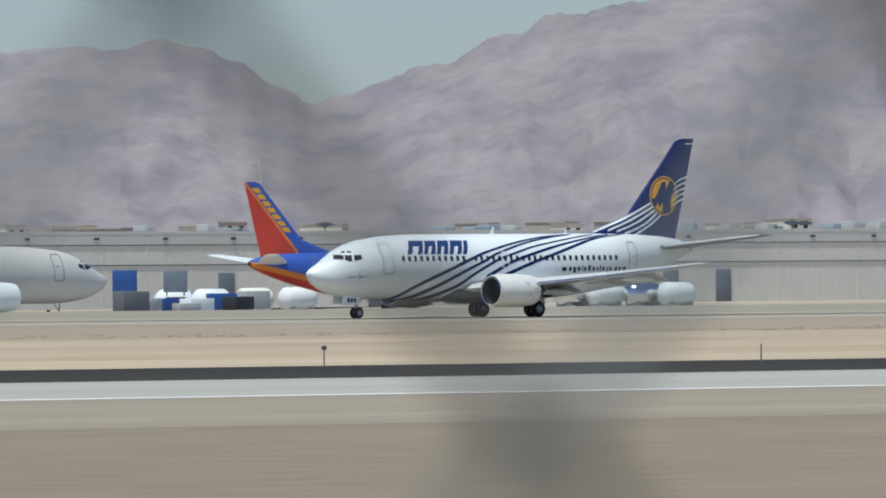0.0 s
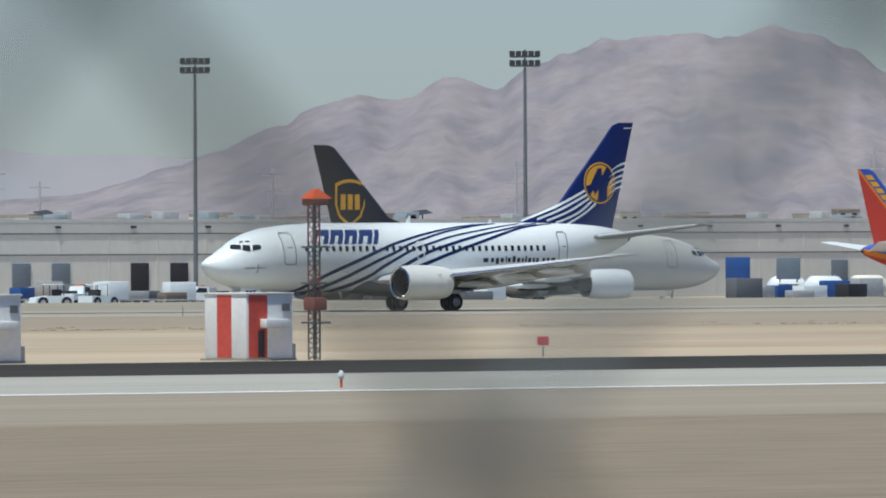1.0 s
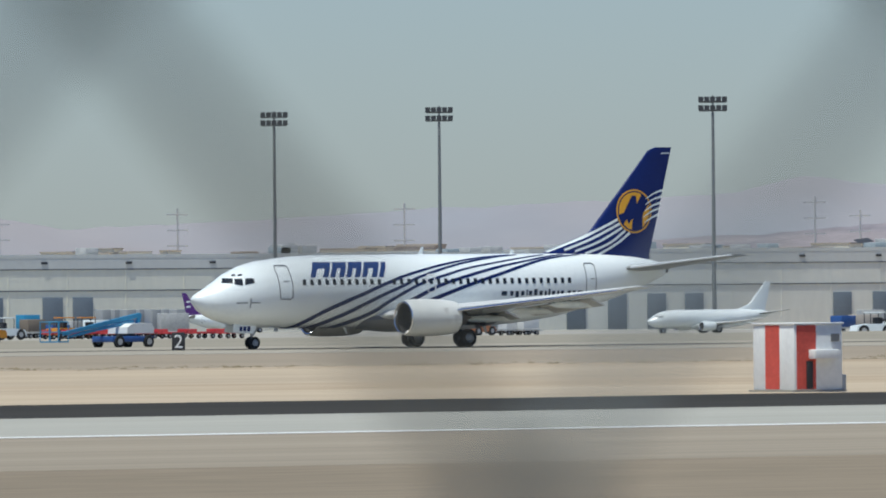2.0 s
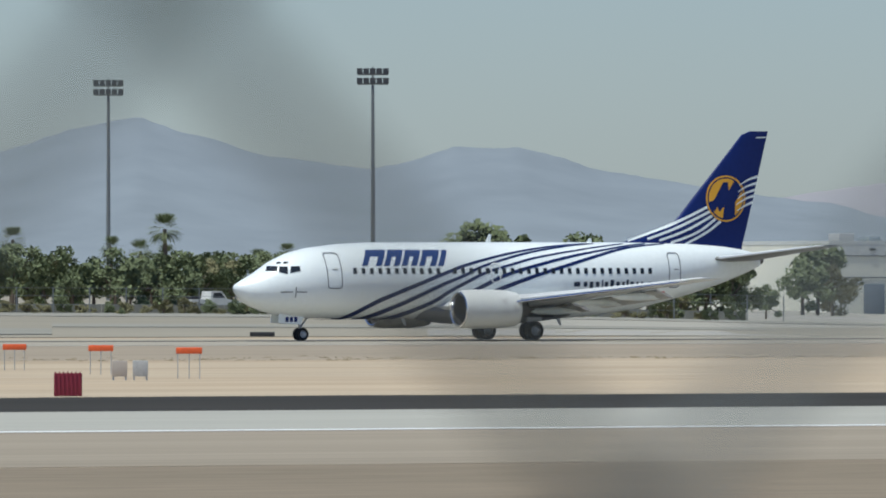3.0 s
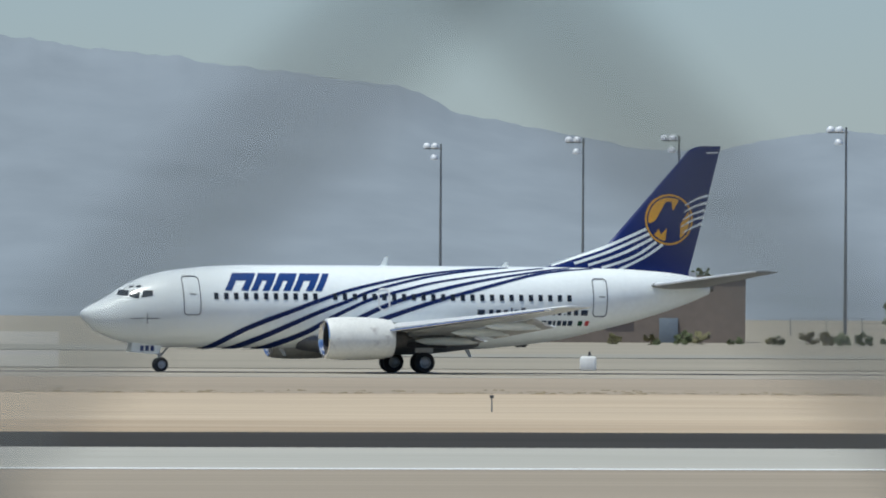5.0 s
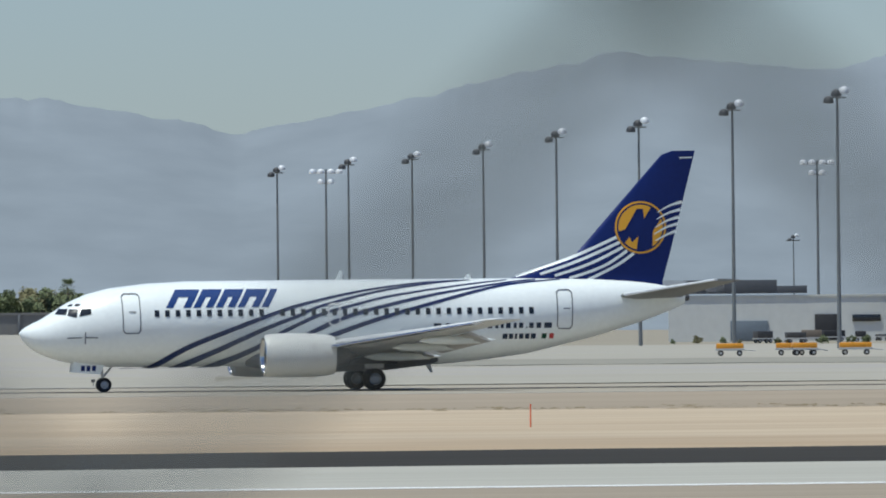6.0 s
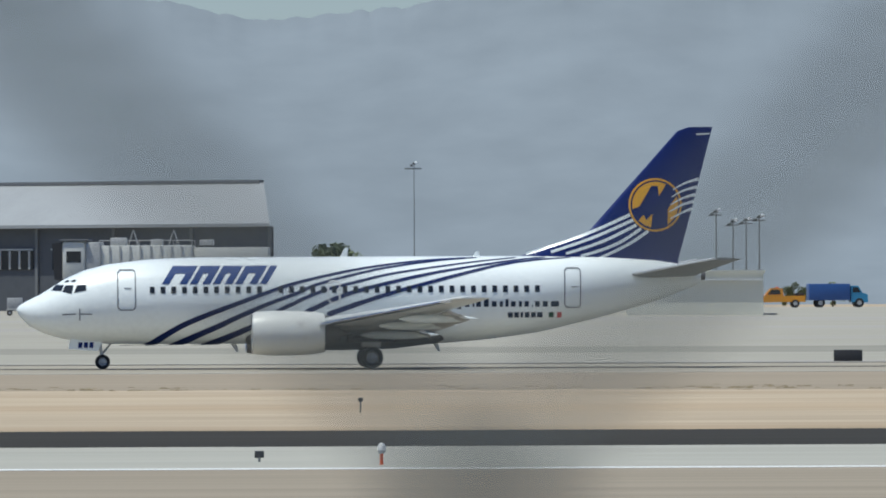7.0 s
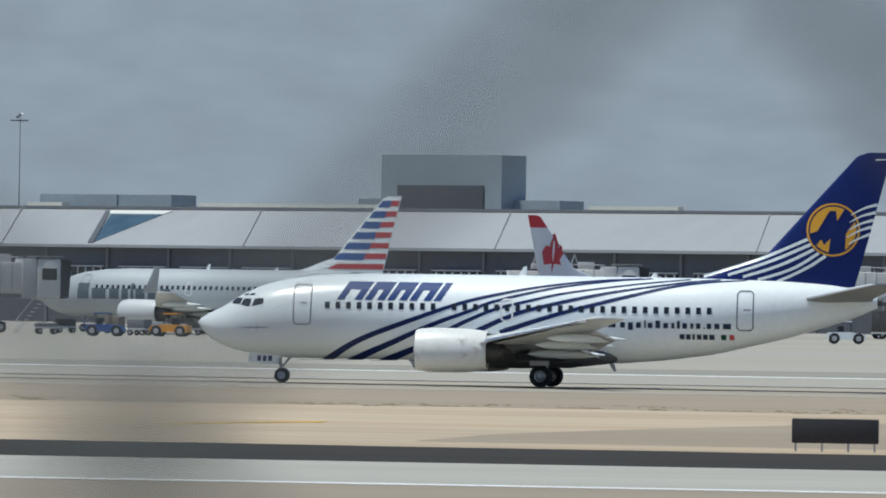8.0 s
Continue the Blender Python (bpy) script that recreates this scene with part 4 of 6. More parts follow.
# ---- runway furniture ----
def equipment_shelter(az, r):
    sh = thing("equipment_shelter", "red and white striped equipment shelter beside the runway", "shelter", Matrix.Translation(polar(az, r)) @ pose(0, 0, 0), group="striped shelters")
    W, D, H = 1.75, 2.1, 2.0
    bm = B(); box(bm, -W / 2, -D / 2, 0.06, W / 2, D / 2, H, 0.02)
    part("body", bm, M["wall_white"], sh, "white painted metal body")
    bm = B(); box(bm, -W / 2 - 0.04, -D / 2 - 0.04, H, W / 2 + 0.04, D / 2 + 0.04, H + 0.06, 0.015)
    part("roof", bm, M["wall_white"], sh)
    bm = B(); box(bm, -W / 2 - 0.1, -D / 2 - 0.1, -0.02, W / 2 + 0.1, D / 2 + 0.1, 0.06)
    part("plinth", bm, M["apron"], sh, "concrete plinth")
    bm = B(); box(bm, -W / 2 - 0.012, -D / 2 + D * 0.36, 0.08, -W / 2, -D / 2 + D * 0.70, H - 0.02)
    part("stripe", bm, M["faded_red"], sh, "faded red painted stripe")
    bm = B(); box(bm, -W / 2 + 0.08, -D / 2 - 0.012, 0.08, -W / 2 + 0.78, -D / 2, H - 0.02)
    part("stripe", bm, M["faded_red"], sh, "faded red painted stripe")
    bm = B(); box(bm, -W / 2 + 0.42, -D / 2 - 0.04, 0.1, -W / 2 + 0.66, -D / 2 - 0.012, 0.92, 0.01)
    part("door", bm, M["dark"], sh, "dark low service door")
    bm = B(); box(bm, -W / 2 + 0.5, -D / 2 - 0.35, 0.98, W / 2 - 0.35, -D / 2 - 0.012, 1.26, 0.03)
    part("cooling_unit", bm, M["wall_white"], sh, "white boxed cooling unit")
    bm = B(); box(bm, W / 2 - 0.42, -D / 2 - 0.03, 1.5, W / 2 - 0.12, -D / 2 - 0.012, 1.72)
    part("vent", bm, M["roof"], sh, "dark louvred vent")
    bm = B(); box(bm, W / 2 + 0.08, -0.5, 0.0, W / 2 + 0.55, 0.1, 0.5, 0.02)
    part("cabinet", bm, M["cart"], sh, "small grey side cabinet")
    return sh


equipment_shelter(37.25, 326)
equipment_shelter(35.80, 320)


def lattice_mast():
    m = thing("lattice_mast", "slender rust-red lattice mast with an orange cap beside a shelter", "mast", Matrix.Translation(polar(37.61, 327)))
    legs = [(0.23 * math.cos(a), 0.23 * math.sin(a)) for a in (0.4, 2.5, 4.6)]
    H, n = 4.7, 16
    for i in range(n):
        z0, z1 = H * i / n, H * (i + 1) / n
        mat = M["pole"] if i < 4 or 9 < i < 12 else M["rust"]
        for (xa, ya), (xb, yb) in zip(legs, legs[1:] + legs[:1]):
            bm = B(); tube(bm, (xa, ya, z0), (xa, ya, z1), 0.028, seg=6)
            part("leg", bm, mat, m)
            bm = B(); tube(bm, (xa, ya, z0), (xb, yb, z1), 0.02, seg=5)
            part("brace", bm, mat, m)
            bm = B(); tube(bm, (xb, yb, z0), (xa, ya, z1), 0.02, seg=5)
            part("brace", bm, mat, m)
    bm = B(); tube(bm, (-0.05, 0, 0), (-0.05, 0, H), 0.06, seg=8); part("conduit", bm, M["pole"], m, "grey cable conduit")
    bm = B(); box(bm, -0.3, -0.3, 1.5, 0.2, 0.25, 1.9, 0.03); part("equipment_box", bm, M["rust"], m, "rust-red equipment box")
    for z in (1.1, 2.3, 3.4):
        bm = B(); box(bm, -0.32, -0.32, z, 0.32, 0.32, z + 0.06); part("platform", bm, M["pole"], m)
    bm = B(); box(bm, -0.3, -0.3, H, 0.3, 0.3, H + 0.22, 0.03); part("cap_box", bm, M["rust"], m)
    bm = B()
    loft(bm, [[(-0.4, -0.3, H + 0.2), (0.4, -0.3, H + 0.2), (0.4, 0.3, H + 0.2), (-0.4, 0.3, H + 0.2)], [(-0.06, -0.1, H + 0.5), (0.06, -0.1, H + 0.5), (0.06, 0.1, H + 0.5), (-0.06, 0.1, H + 0.5)]])
    part("cap", bm, M["orange"], m, "orange peaked cap")


lattice_mast()


def edge_light():
    e = thing("edge_light", "small elevated runway edge light on an orange stem", "runway light", Matrix.Translation((152.8, 197.4, 0.06)), group="runway edge lights")
    bm = B(); tube(bm, (0, 0, 0), (0, 0, 0.20), 0.035, 0.03, 8); part("stem", bm, M["orange"], e, "orange stem")
    bm = B(); tube(bm, (0, 0, 0.20), (0, 0, 0.26), 0.06, 0.075, 10); part("collar", bm, M["steel"], e)
    bm = B(); loft(bm, [[(r * math.cos(a * 0.6283), r * math.sin(a * 0.6283), z) for a in range(10)] for z, r in ((0.26, 0.07), (0.33, 0.075), (0.38, 0.05), (0.40, 0.01))])
    part("lens", bm, M["wall_white"], e, "clear domed lens")
    for x in (80.2, 7.9, -64.6):
        copy_thing(e, Matrix.Translation((x, 197.4, 0.06)))


edge_light()


def runway_sign(az, r, w, h, legs, group="runway signs"):
    s = thing("runway_sign", "black-backed runway guidance sign on short legs", "sign", facing(az, r), group=group)
    bm = B(); box(bm, -w / 2, -0.12, legs, w / 2, 0.12, legs + h, 0.03)
    part("panel_box", bm, M["dark"], s, "plain black sign back")
    n = max(2, int(w / 0.7))
    for i in range(n + 1):
        x = -w / 2 + 0.1 + (w - 0.2) * i / n
        bm = B(); box(bm, x - 0.025, -0.025, 0, x + 0.025, 0.025, legs + 0.02)
        part("leg", bm, M["steel"], s)
    return s


runway_sign(-4.05, 262, 2.12, 0.60, 0.20)
runway_sign(4.78, 543, 1.45, 0.58, 0.06)
runway_sign(-1.97, 541, 3.7, 0.30, 0.05)
runway_sign(23.75, 590, 2.4, 0.25, 0.04)
runway_sign(27.62, 608, 1.4, 0.25, 0.04)


def stake(az, r, h, mat, head):
    s = thing("marker_stake", "thin marker stake in the sand", "marker", facing(az, r), group="marker stakes")
    bm = B(); tube(bm, (0, 0, 0), (0, 0, h), 0.025, 0.02, 7)
    part("post", bm, M[mat], s)
    if head:
        bm = B(); box(bm, -head / 2, -0.02, h - head * 0.75, head / 2, 0.02, h, 0.01)
        part("plate", bm, M["red"] if head > 0.3 else (M["orange"] if mat == "orange" else M["lamp"]), s, "small marker plate")


stake(40.92, 341, 0.62, "pole", 0.16)
stake(38.82, 335, 0.62, "pole", 0.36)
stake(43.25, 341, 0.6, "pole", 0.0)
stake(10.68, 317, 0.68, "orange", 0.0)
stake(17.31, 325, 0.5, "pole", 0.12)
stake(2.18, 300, 0.4, "pole", 0.14)
stake(1.64, 205, 0.22, "pole", 0.18)
stake(8.35, 560, 0.4, "pole", 0.2)
stake(36.9, 590, 0.6, "pole", 0.0)


def approach_board(az, r, h):
    b = thing("orange_frame_antenna", "orange boxed antenna on thin metal legs", "antenna", facing(az, r), group="orange antennas")
    bm = B(); box(bm, -0.42, -0.15, h - 0.2, 0.42, 0.15, h, 0.03); part("box", bm, M["orange"], b, "bright orange box")
    for x in (-0.36, 0.0, 0.34):
        for y in (-0.12, 0.12):
            bm = B(); tube(bm, (x, y, 0), (x, y, h - 0.2), 0.016, seg=6); part("leg", bm, M["cart"], b)


for az, r, h in ((25.85, 442, 0.62), (26.30, 378, 0.92), (26.76, 360, 0.98), (27.23, 343, 1.0)):
    approach_board(az, r, h)

bx = thing("ribbed_red_container", "dark red ribbed metal container on the sand", "container", facing(26.585, 290))
bm = B(); box(bm, -0.38, -0.38, 0, 0.38, 0.38, 0.62, 0.02); part("body", bm, M["title_red"], bx)
for i in range(7):
    bm = B(); box(bm, -0.36 + i * 0.11, -0.41, 0.03, -0.32 + i * 0.11, -0.38, 0.66); part("rib", bm, M["title_red"], bx)
for az, mat in ((26.86, "orange"), (26.97, "cart")):
    cb = thing("field_cabinet", "small ribbed metal field cabinet on legs", "cabinet", facing(az, 338), group="field cabinets")
    bm = B(); box(bm, -0.24, -0.2, 0.12, 0.24, 0.2, 0.62, 0.02); part("body", bm, M["cart"] if mat == "cart" else M["roof_tile"], cb)
    for x in (-0.2, 0.2):
        bm = B(); box(bm, x - 0.03, -0.15, 0, x + 0.03, 0.15, 0.14); part("leg", bm, M["steel"], cb)


# ---- flood-light poles ----
def dark_pole(az, r, wide=1.0):
    p = thing("floodlight_mast", "tall grey mast with two rows of dark floodlights", "light mast", facing(az, r), group="apron floodlights")
    top = 28 - polar(az, r).z
    bm = B(); tube(bm, (0, 0, -0.2), (0, 0, top - 2.2), 0.30, 0.18, 10); part("pole", bm, M["pole"], p)
    for z in (top - 2.05, top - 0.95):
        bm = B(); box(bm, -1.75 * wide, -0.12, z, 1.75 * wide, 0.12, z + 0.2); part("bar", bm, M["pole"], p)
        for i in range(5):
            x = (-1.5 + 0.75 * i) * wide
            bm = B()
            loft(bm, [[(x + dx * 0.33 * wide, y, z + 0.45 + dz * h) for dx, dz in ((-1, -1), (1, -1), (1, 1), (-1, 1))] for y, h in ((-0.35, 0.34), (0.25, 0.22))])
            part("floodlight", bm, M["lamp"], p, "dark floodlight housing")
    bm = B(); tube(bm, (0, 0, top - 2.6), (0, 0, top), 0.12, 0.10, 8); part("crown", bm, M["pole"], p)


for az, r in ((38.73, 1275), (36.97, 1311), (35.36, 1368), (33.90, 1428), (33.02, 1456), (31.47, 1500), (25.50, 1371), (26.80, 1304), (28.21, 1234), (24.07, 1451)):
    dark_pole(az, r)
dark_pole(22.81, 1526, 1.5)


def lamp_dome(bm, x, z, k):
    """A round lamp housing, domed above and open below."""
    loft(bm, [[(x + k * q * 0.54 * math.cos(a * math.pi / 6), k * (q * 0.54 * math.sin(a * math.pi / 6) - 0.3), z + k * h) for a in range(12)] for h, q in ((-0.36, 0.85), (-0.34, 0.95), (-0.08, 1.0), (0.14, 0.86), (0.32, 0.5), (0.38, 0.1))])


def white_pole(az, r, dark=False, size=1.0, h=26.5):
    p = thing("twin_lamp_mast", "slim dark mast with large round lamps on short arms", "light mast", facing(az, r), group="apron lamp masts")
    top = h - polar(az, r).z
    bm = B(); tube(bm, (0, 0, -0.2), (0, 0, top), 0.24 * size, 0.12 * size, 9); part("pole", bm, M["pole"], p)
    spots = ((-1.95, -0.25), (-0.85, -0.25), (-0.95, -1.85)) if not dark else ((-0.9, -0.9), (-0.1, -0.2), (0.7, 0.1))
    bm = B(); box(bm, -2.3 if not dark else -1.1, -0.1, top - 0.75, 0.2 if not dark else 0.9, 0.1, top - 0.6); part("arm", bm, M["pole"], p)
    for x, dz in spots:
        bm = B()
        lamp_dome(bm, size * x, top + size * dz, size)
        part("lamp", bm, M["lamp_white"] if not (dark and x < 0.5) else M["lamp"], p, "round pale lamp housing" if not dark else "")


for az, r in ((23.87, 1083), (21.25, 1228), (22.48, 1150), (18.30, 1418), (19.19, 1346), (20.17, 1288), (17.03, 1499), (17.79, 1437)):
    white_pole(az, r)
for az, r in ((9.34, 1584), (9.72, 1512), (10.06, 1469), (10.44, 1394), (10.83, 1307), (11.27, 1243), (11.77, 1150), (12.33, 1090)):
    white_pole(az, r, dark=True)
def cluster_mast(az, r, h=26.5):
    p = thing("cluster_lamp_mast", "slim grey mast crowned by six pale round lamps", "light mast", facing(az, r), group="cluster lamp masts")
    top = h - polar(az, r).z
    bm = B(); tube(bm, (0, 0, -0.2), (0, 0, top), 0.25, 0.13, 9); part("pole", bm, M["pole"], p)
    for z, w in ((top - 0.5, 2.2), (top - 2.1, 1.0)):
        bm = B(); tube(bm, (-w, 0, z), (w, 0, z), 0.08, seg=6); part("arm", bm, M["pole"], p)
    for x, dz in ((-2.0, -0.3), (-0.75, -0.3), (0.75, -0.3), (2.0, -0.3), (-0.75, -1.8), (0.75, -1.8)):
        bm = B()
        lamp_dome(bm, x, top + dz, 1.0)
        part("lamp", bm, M["lamp_white"], p, "round pale lamp housing")


for az, r in ((9.60, 1597), (12.22, 1551)):
    cluster_mast(az, r)
for az, r, h in ((12.09, 1500, 15.2), (13.15, 1500, 15.8), (13.54, 1500, 14.6), (4.08, 1500, 16), (4.17, 1500, 14.6), (4.24, 1500, 14.8), (4.31, 1500, 15.2), (13.6, 1520, 14.4)):
    white_pole(az, r, dark=True, h=h, size=0.6)


for az, r, h in ((2.47, 1250, 19.5), (-8.42, 1150, 24.5)):
    white_pole(az, r, dark=True, h=h, size=0.34)


def pylon(az, r, top):
    p = thing("power_pylon", "far steel power pylon with short cross-arms", "pylon", facing(az, r), group="power pylons")
    bm = B(); tube(bm, (0, 0, -3), (0, 0, top), 0.32, 0.2, 6); part("mast", bm, M["pylon"], p)
    for z in (top - 1.5, top - 5, top - 8.5, top - 12):
        bm = B(); box(bm, -2.4, -0.12, z, 2.4, 0.12, z + 0.3); part("cross_arm", bm, M["pylon"], p)


for az, top in ((36.14, 24), (38.68, 29), (33.71, 26), (40.59, 31), (37.38, 27), (34.9, 27), (32.5, 25), (31.55, 23), (35.9, 27)):
    pylon(az, 2400, top)


# ---- buildings ----
OPEN_BAYS = (36.67, 36.88, 40.13)


def warehouse(name, az0, az1, y, top, mat, label, doors, trim):
    x0, x1 = y * math.tan(radians(az0)), y * math.tan(radians(az1))
    base = min(land(x0, y), land(x1, y)) - 0.3
    w = thing(name, label, "warehouse", Matrix.Translation((x0, y, base)))
    L, H = x1 - x0, top - base
    bm = B(); box(bm, 0, 0, 0, L, 60, H); part("wall", bm, M[mat], w)
    bm = B(); box(bm, -0.05, -0.12, H, L + 0.05, 60.05, H + 0.5); part("roof_edge", bm, M["band_grey"], w, "thin grey roof edge")
    if trim:
        for q in (0.58, 0.85):
            bm = B(); box(bm, 0, -0.11, H * q, L, -0.003, H * q + 0.17); part("trim_band", bm, M["roof"], w, "thin dark trim line")
        bm = B(); box(bm, 0, -0.09, H * 0.85 + 0.17, L, -0.003, H - 0.003); part("parapet_panel", bm, M["band_grey"], w, "grey parapet panels")
    n = int(L / 9)
    for i in range(1, n):
        bm = B(); box(bm, i * L / n - 0.08, -0.06, 0, i * L / n + 0.08, -0.003, H); part("panel_joint", bm, M["roof"] if not trim else M[mat], w)
    first = None
    for az in doors:
        x = y * math.tan(radians(az)) - x0
        if first is None:
            bm = B(); box(bm, -1.65, -0.2, 0, 1.65, -0.01, 5.6, 0.03)
            first = part("roller_door", bm, M["door"], w, "blue-grey roller door"); first.location.x = x
        else:
            if az in OPEN_BAYS:
                bm = B(); box(bm, x - 1.65, -0.2, 0, x + 1.65, -0.01, 5.6, 0.03); part("open_bay", bm, M["dark"], w, "open dark loading bay")
                continue
            d = new("roller_door", first.data); d.parent = w; d.location.x = x; tagged(d, "blue-grey roller door")
    rnd = random.Random(3)
    for i in range(int(L / 9)):
        x = rnd.uniform(2, L - 2)
        bm = B(); box(bm, x - rnd.uniform(0.5, 1.6), 4, H + 0.5, x + rnd.uniform(0.5, 1.6), 7, H + rnd.uniform(0.9, 1.8), 0.08)
        part("roof_unit", bm, M["plant"] if rnd.random() < 0.4 else M["cart"], w, "rooftop air unit")
    for i in range(int(L / 65)):
        x = rnd.uniform(3, L - 3)
        bm = B(); tube(bm, (x, 9, H + 0.4), (x, 9, H + 1.3), 0.12, seg=6); part("panel_post", bm, M["lamp"], w)
        bm = B(); loft(bm, [[(x - 1.3, 8.2, H + 1.1 + d), (x + 1.3, 8.2, H + 1.4 + d), (x + 1.3, 9.8, H + 1.9 + d), (x - 1.3, 9.8, H + 1.6 + d)] for d in (0, 0.1)]); part("roof_panel", bm, M["lamp"], w, "dark tilted rooftop panel")
    for i in range(int(L / 14)):
        x = 7 + i * 14
        bm = B(); box(bm, x - 0.5, -0.28, H - 0.85, x + 0.5, -0.1, H - 0.5, 0.04); part("wall_lamp", bm, M["lamp"], w)
    return w


warehouse("cream_warehouse", 30.64, 34.35, 1280, 8.5, "cream_wall", "long low cream precast warehouse with roller doors", (30.88, 31.03, 31.35, 31.51, 31.83, 31.99, 33.3, 33.5, 34.27), True)
warehouse("grey_warehouse", 34.37, 47.5, 1290, 8.9, "grey_wall", "long grey corrugated cargo warehouse with roller doors", (34.62, 34.84, 35.05, 35.25, 36.04, 36.25, 36.67, 36.88, 37.3, 40.13, 40.4, 41.2, 42.77, 43.05, 44.1), True)

rnd = random.Random(11)
for i in range(130):
    az = rnd.uniform(30.9, 44.5)
    r = rnd.uniform(2150, 2500)
    h = rnd.uniform(9.8, 13.4) * r / 2300
    t = thing("apartment_block", "far pale apartment block above the warehouse roofs", "building", Matrix.Translation(polar(az, r, -4.2)) @ Matrix.Rotation(rnd.uniform(-0.6, 0.6), 4, "Z"), group="far apartment blocks")
    w = rnd.uniform(1.3, 3.4)
    bm = B(); box(bm, -w, -5, 0, w, 5, h + 4.2); part("wall", bm, M["cream_wall"] if rnd.random() < 0.7 else M["roof_tile"], t)
    bm = B(); box(bm, -w - 0.2, -5.2, h + 4.2, w + 0.2, 5.2, h + 4.45); part("roof", bm, M["roof_tile"], t)
    for k in range(2):
        bm = B(); box(bm, -w * 0.7 + k * w, -5.05, h + 2.2, -w * 0.3 + k * w, -5.005, h + 3.4); part("window", bm, M["glass"], t)


def office_building():
    o = thing("office_building", "three-storey cream office building with teal glass bands", "office building", facing(21.26, 1390))
    u = lambda px: (px - 1077) * 0.0731
    Z = lambda zz: zz - polar(21.26, 1390).z
    bm = B(); box(bm, u(620), 0, -0.5, u(1190), 30, Z(11.4)); part("wall", bm, M["cream_wall"], o)
    bm = B(); box(bm, u(1190), -1.2, -0.5, u(1530), 30, Z(13.35)); part("wall", bm, M["cream_wall"], o)
    bm = B(); box(bm, u(665), -0.6, Z(11.4), u(760), 24, Z(13.2)); part("roof_block", bm, M["cream_wall"], o)
    bm = B(); box(bm, u(760), 1.5, Z(11.4), u(1190), 24, Z(13.0)); part("clerestory", bm, M["facade"], o, "dark set-back clerestory")
    bm = B(); box(bm, u(755), 0.8, Z(13.0), u(1195), 25, Z(13.3)); part("roof_slab", bm, M["cream_wall"], o)
    bm = B(); box(bm, u(622), 1.0, Z(11.4), u(665), 20, Z(13.1)); part("louvre", bm, M["facade"], o)
    bm = B(); box(bm, u(1500), 3, Z(13.35), u(1520), 8, Z(14.2)); part("roof_unit", bm, M["roof"], o)
    for z0, z1 in ((7.1, 8.95), (3.1, 5.1)):
        x = 1275
        while x < 1525:
            bm = B(); box(bm, u(x), -1.32, Z(z0), u(min(x + 28.4, 1525)), -1.21, Z(z1)); part("window", bm, M["teal_glass"], o, "teal ribbon window")
            x += 29
    for x in range(640, 1185, 30):
        for z0, z1 in ((1.2, 3.2), (3.35, 5.3), (5.45, 7.2), (7.35, 8.95)):
            bm = B(); box(bm, u(x), -0.12, Z(z0), u(x + 28), -0.01, Z(z1)); part("window", bm, M["teal_glass"], o, "teal curtain-wall pane")
    bm = B(); box(bm, u(1222), -1.34, Z(1.2), u(1258), -1.21, Z(8.9)); part("window", bm, M["teal_glass"], o, "tall stair window")
    for x in (1195, 1262):
        bm = B(); box(bm, u(x), -1.7, -0.5, u(x + 12), -1.21, Z(9.0)); part("pier", bm, M["cream_wall"], o)


office_building()


def low_building(name, az0, az1, r, z1, mat, label, features=()):
    mid = (az0 + az1) / 2
    b = thing(name, label, "building", facing(mid, r))
    w = r * radians(az1 - az0) / 2
    h = z1 - polar(mid, r).z
    bm = B(); box(bm, -w, 0, -0.4, w, 18, h); part("wall", bm, M[mat], b)
    bm = B(); box(bm, -w - 0.15, -0.15, h, w + 0.15, 18.15, h + 0.25); part("parapet", bm, M[mat], b)
    for kind, a, c, za, zb, mt in features:
        bm = B(); box(bm, r * radians(a - mid), -0.25, za, r * radians(c - mid), -0.01, zb, 0.02); part(kind, bm, M[mt], b)
    return b


low_building("tan_building", 16.2, 18.66, 1010, 6.35, "brown_wall", "flat tan block building with a pale canopy", [("canopy", 16.3, 17.25, 3.1, 3.6, "wall_white"), ("opening", 16.35, 17.15, 0.1, 3.0, "dark"), ("window", 17.9, 18.05, 2.3, 3.3, "glass"), ("opening", 18.2, 18.3, 0.1, 2.4, "door")])
low_building("tan_shed", 8.6, 9.6, 1500, 5.2, "tan_wall", "low tan flat-roofed shed", [("opening", 8.8, 8.9, 0.2, 3.0, "door")])
low_building("pale_hangar", 11.42, 13.58, 1420, 6.5, "band_grey", "low pale service hangar with dark doors", [("door", 12.62, 12.74, 0.2, 2.4, "dark"), ("door", 12.8, 12.95, 0.2, 2.4, "dark"), ("door", 11.75, 11.95, 0.2, 2.8, "door"), ("panel", 11.5, 12.0, 6.4, 8.2, "facade"), ("panel", 12.0, 12.16, 6.4, 7.4, "facade"), ("louvre", 11.62, 11.72, 6.6, 7.6, "lamp_white"), ("door", 12.2, 12.32, 0.2, 3.6, "dark"), ("window", 12.4, 12.55, 2.6, 3.5, "glass"), ("door", 13.36, 13.5, 0.2, 3.0, "dark"), ("door", 13.1, 13.3, 0.2, 2.6, "roof")])
low_building("cream_hut", 3.6, 4.33, 905, 5.55, "cream_wall", "plain cream block building beside the apron", [("coping", 3.6, 4.33, 2.9, 3.1, "wall_white")])
low_building("grey_wall_long", 5.2, 9.2, 1210, 4.7, "wall_grey", "long low grey concrete wall beyond the apron", [("panel_joint", 5.2 + 0.25 * i, 5.215 + 0.25 * i, 0.1, 2.2, "roof") for i in range(16)])
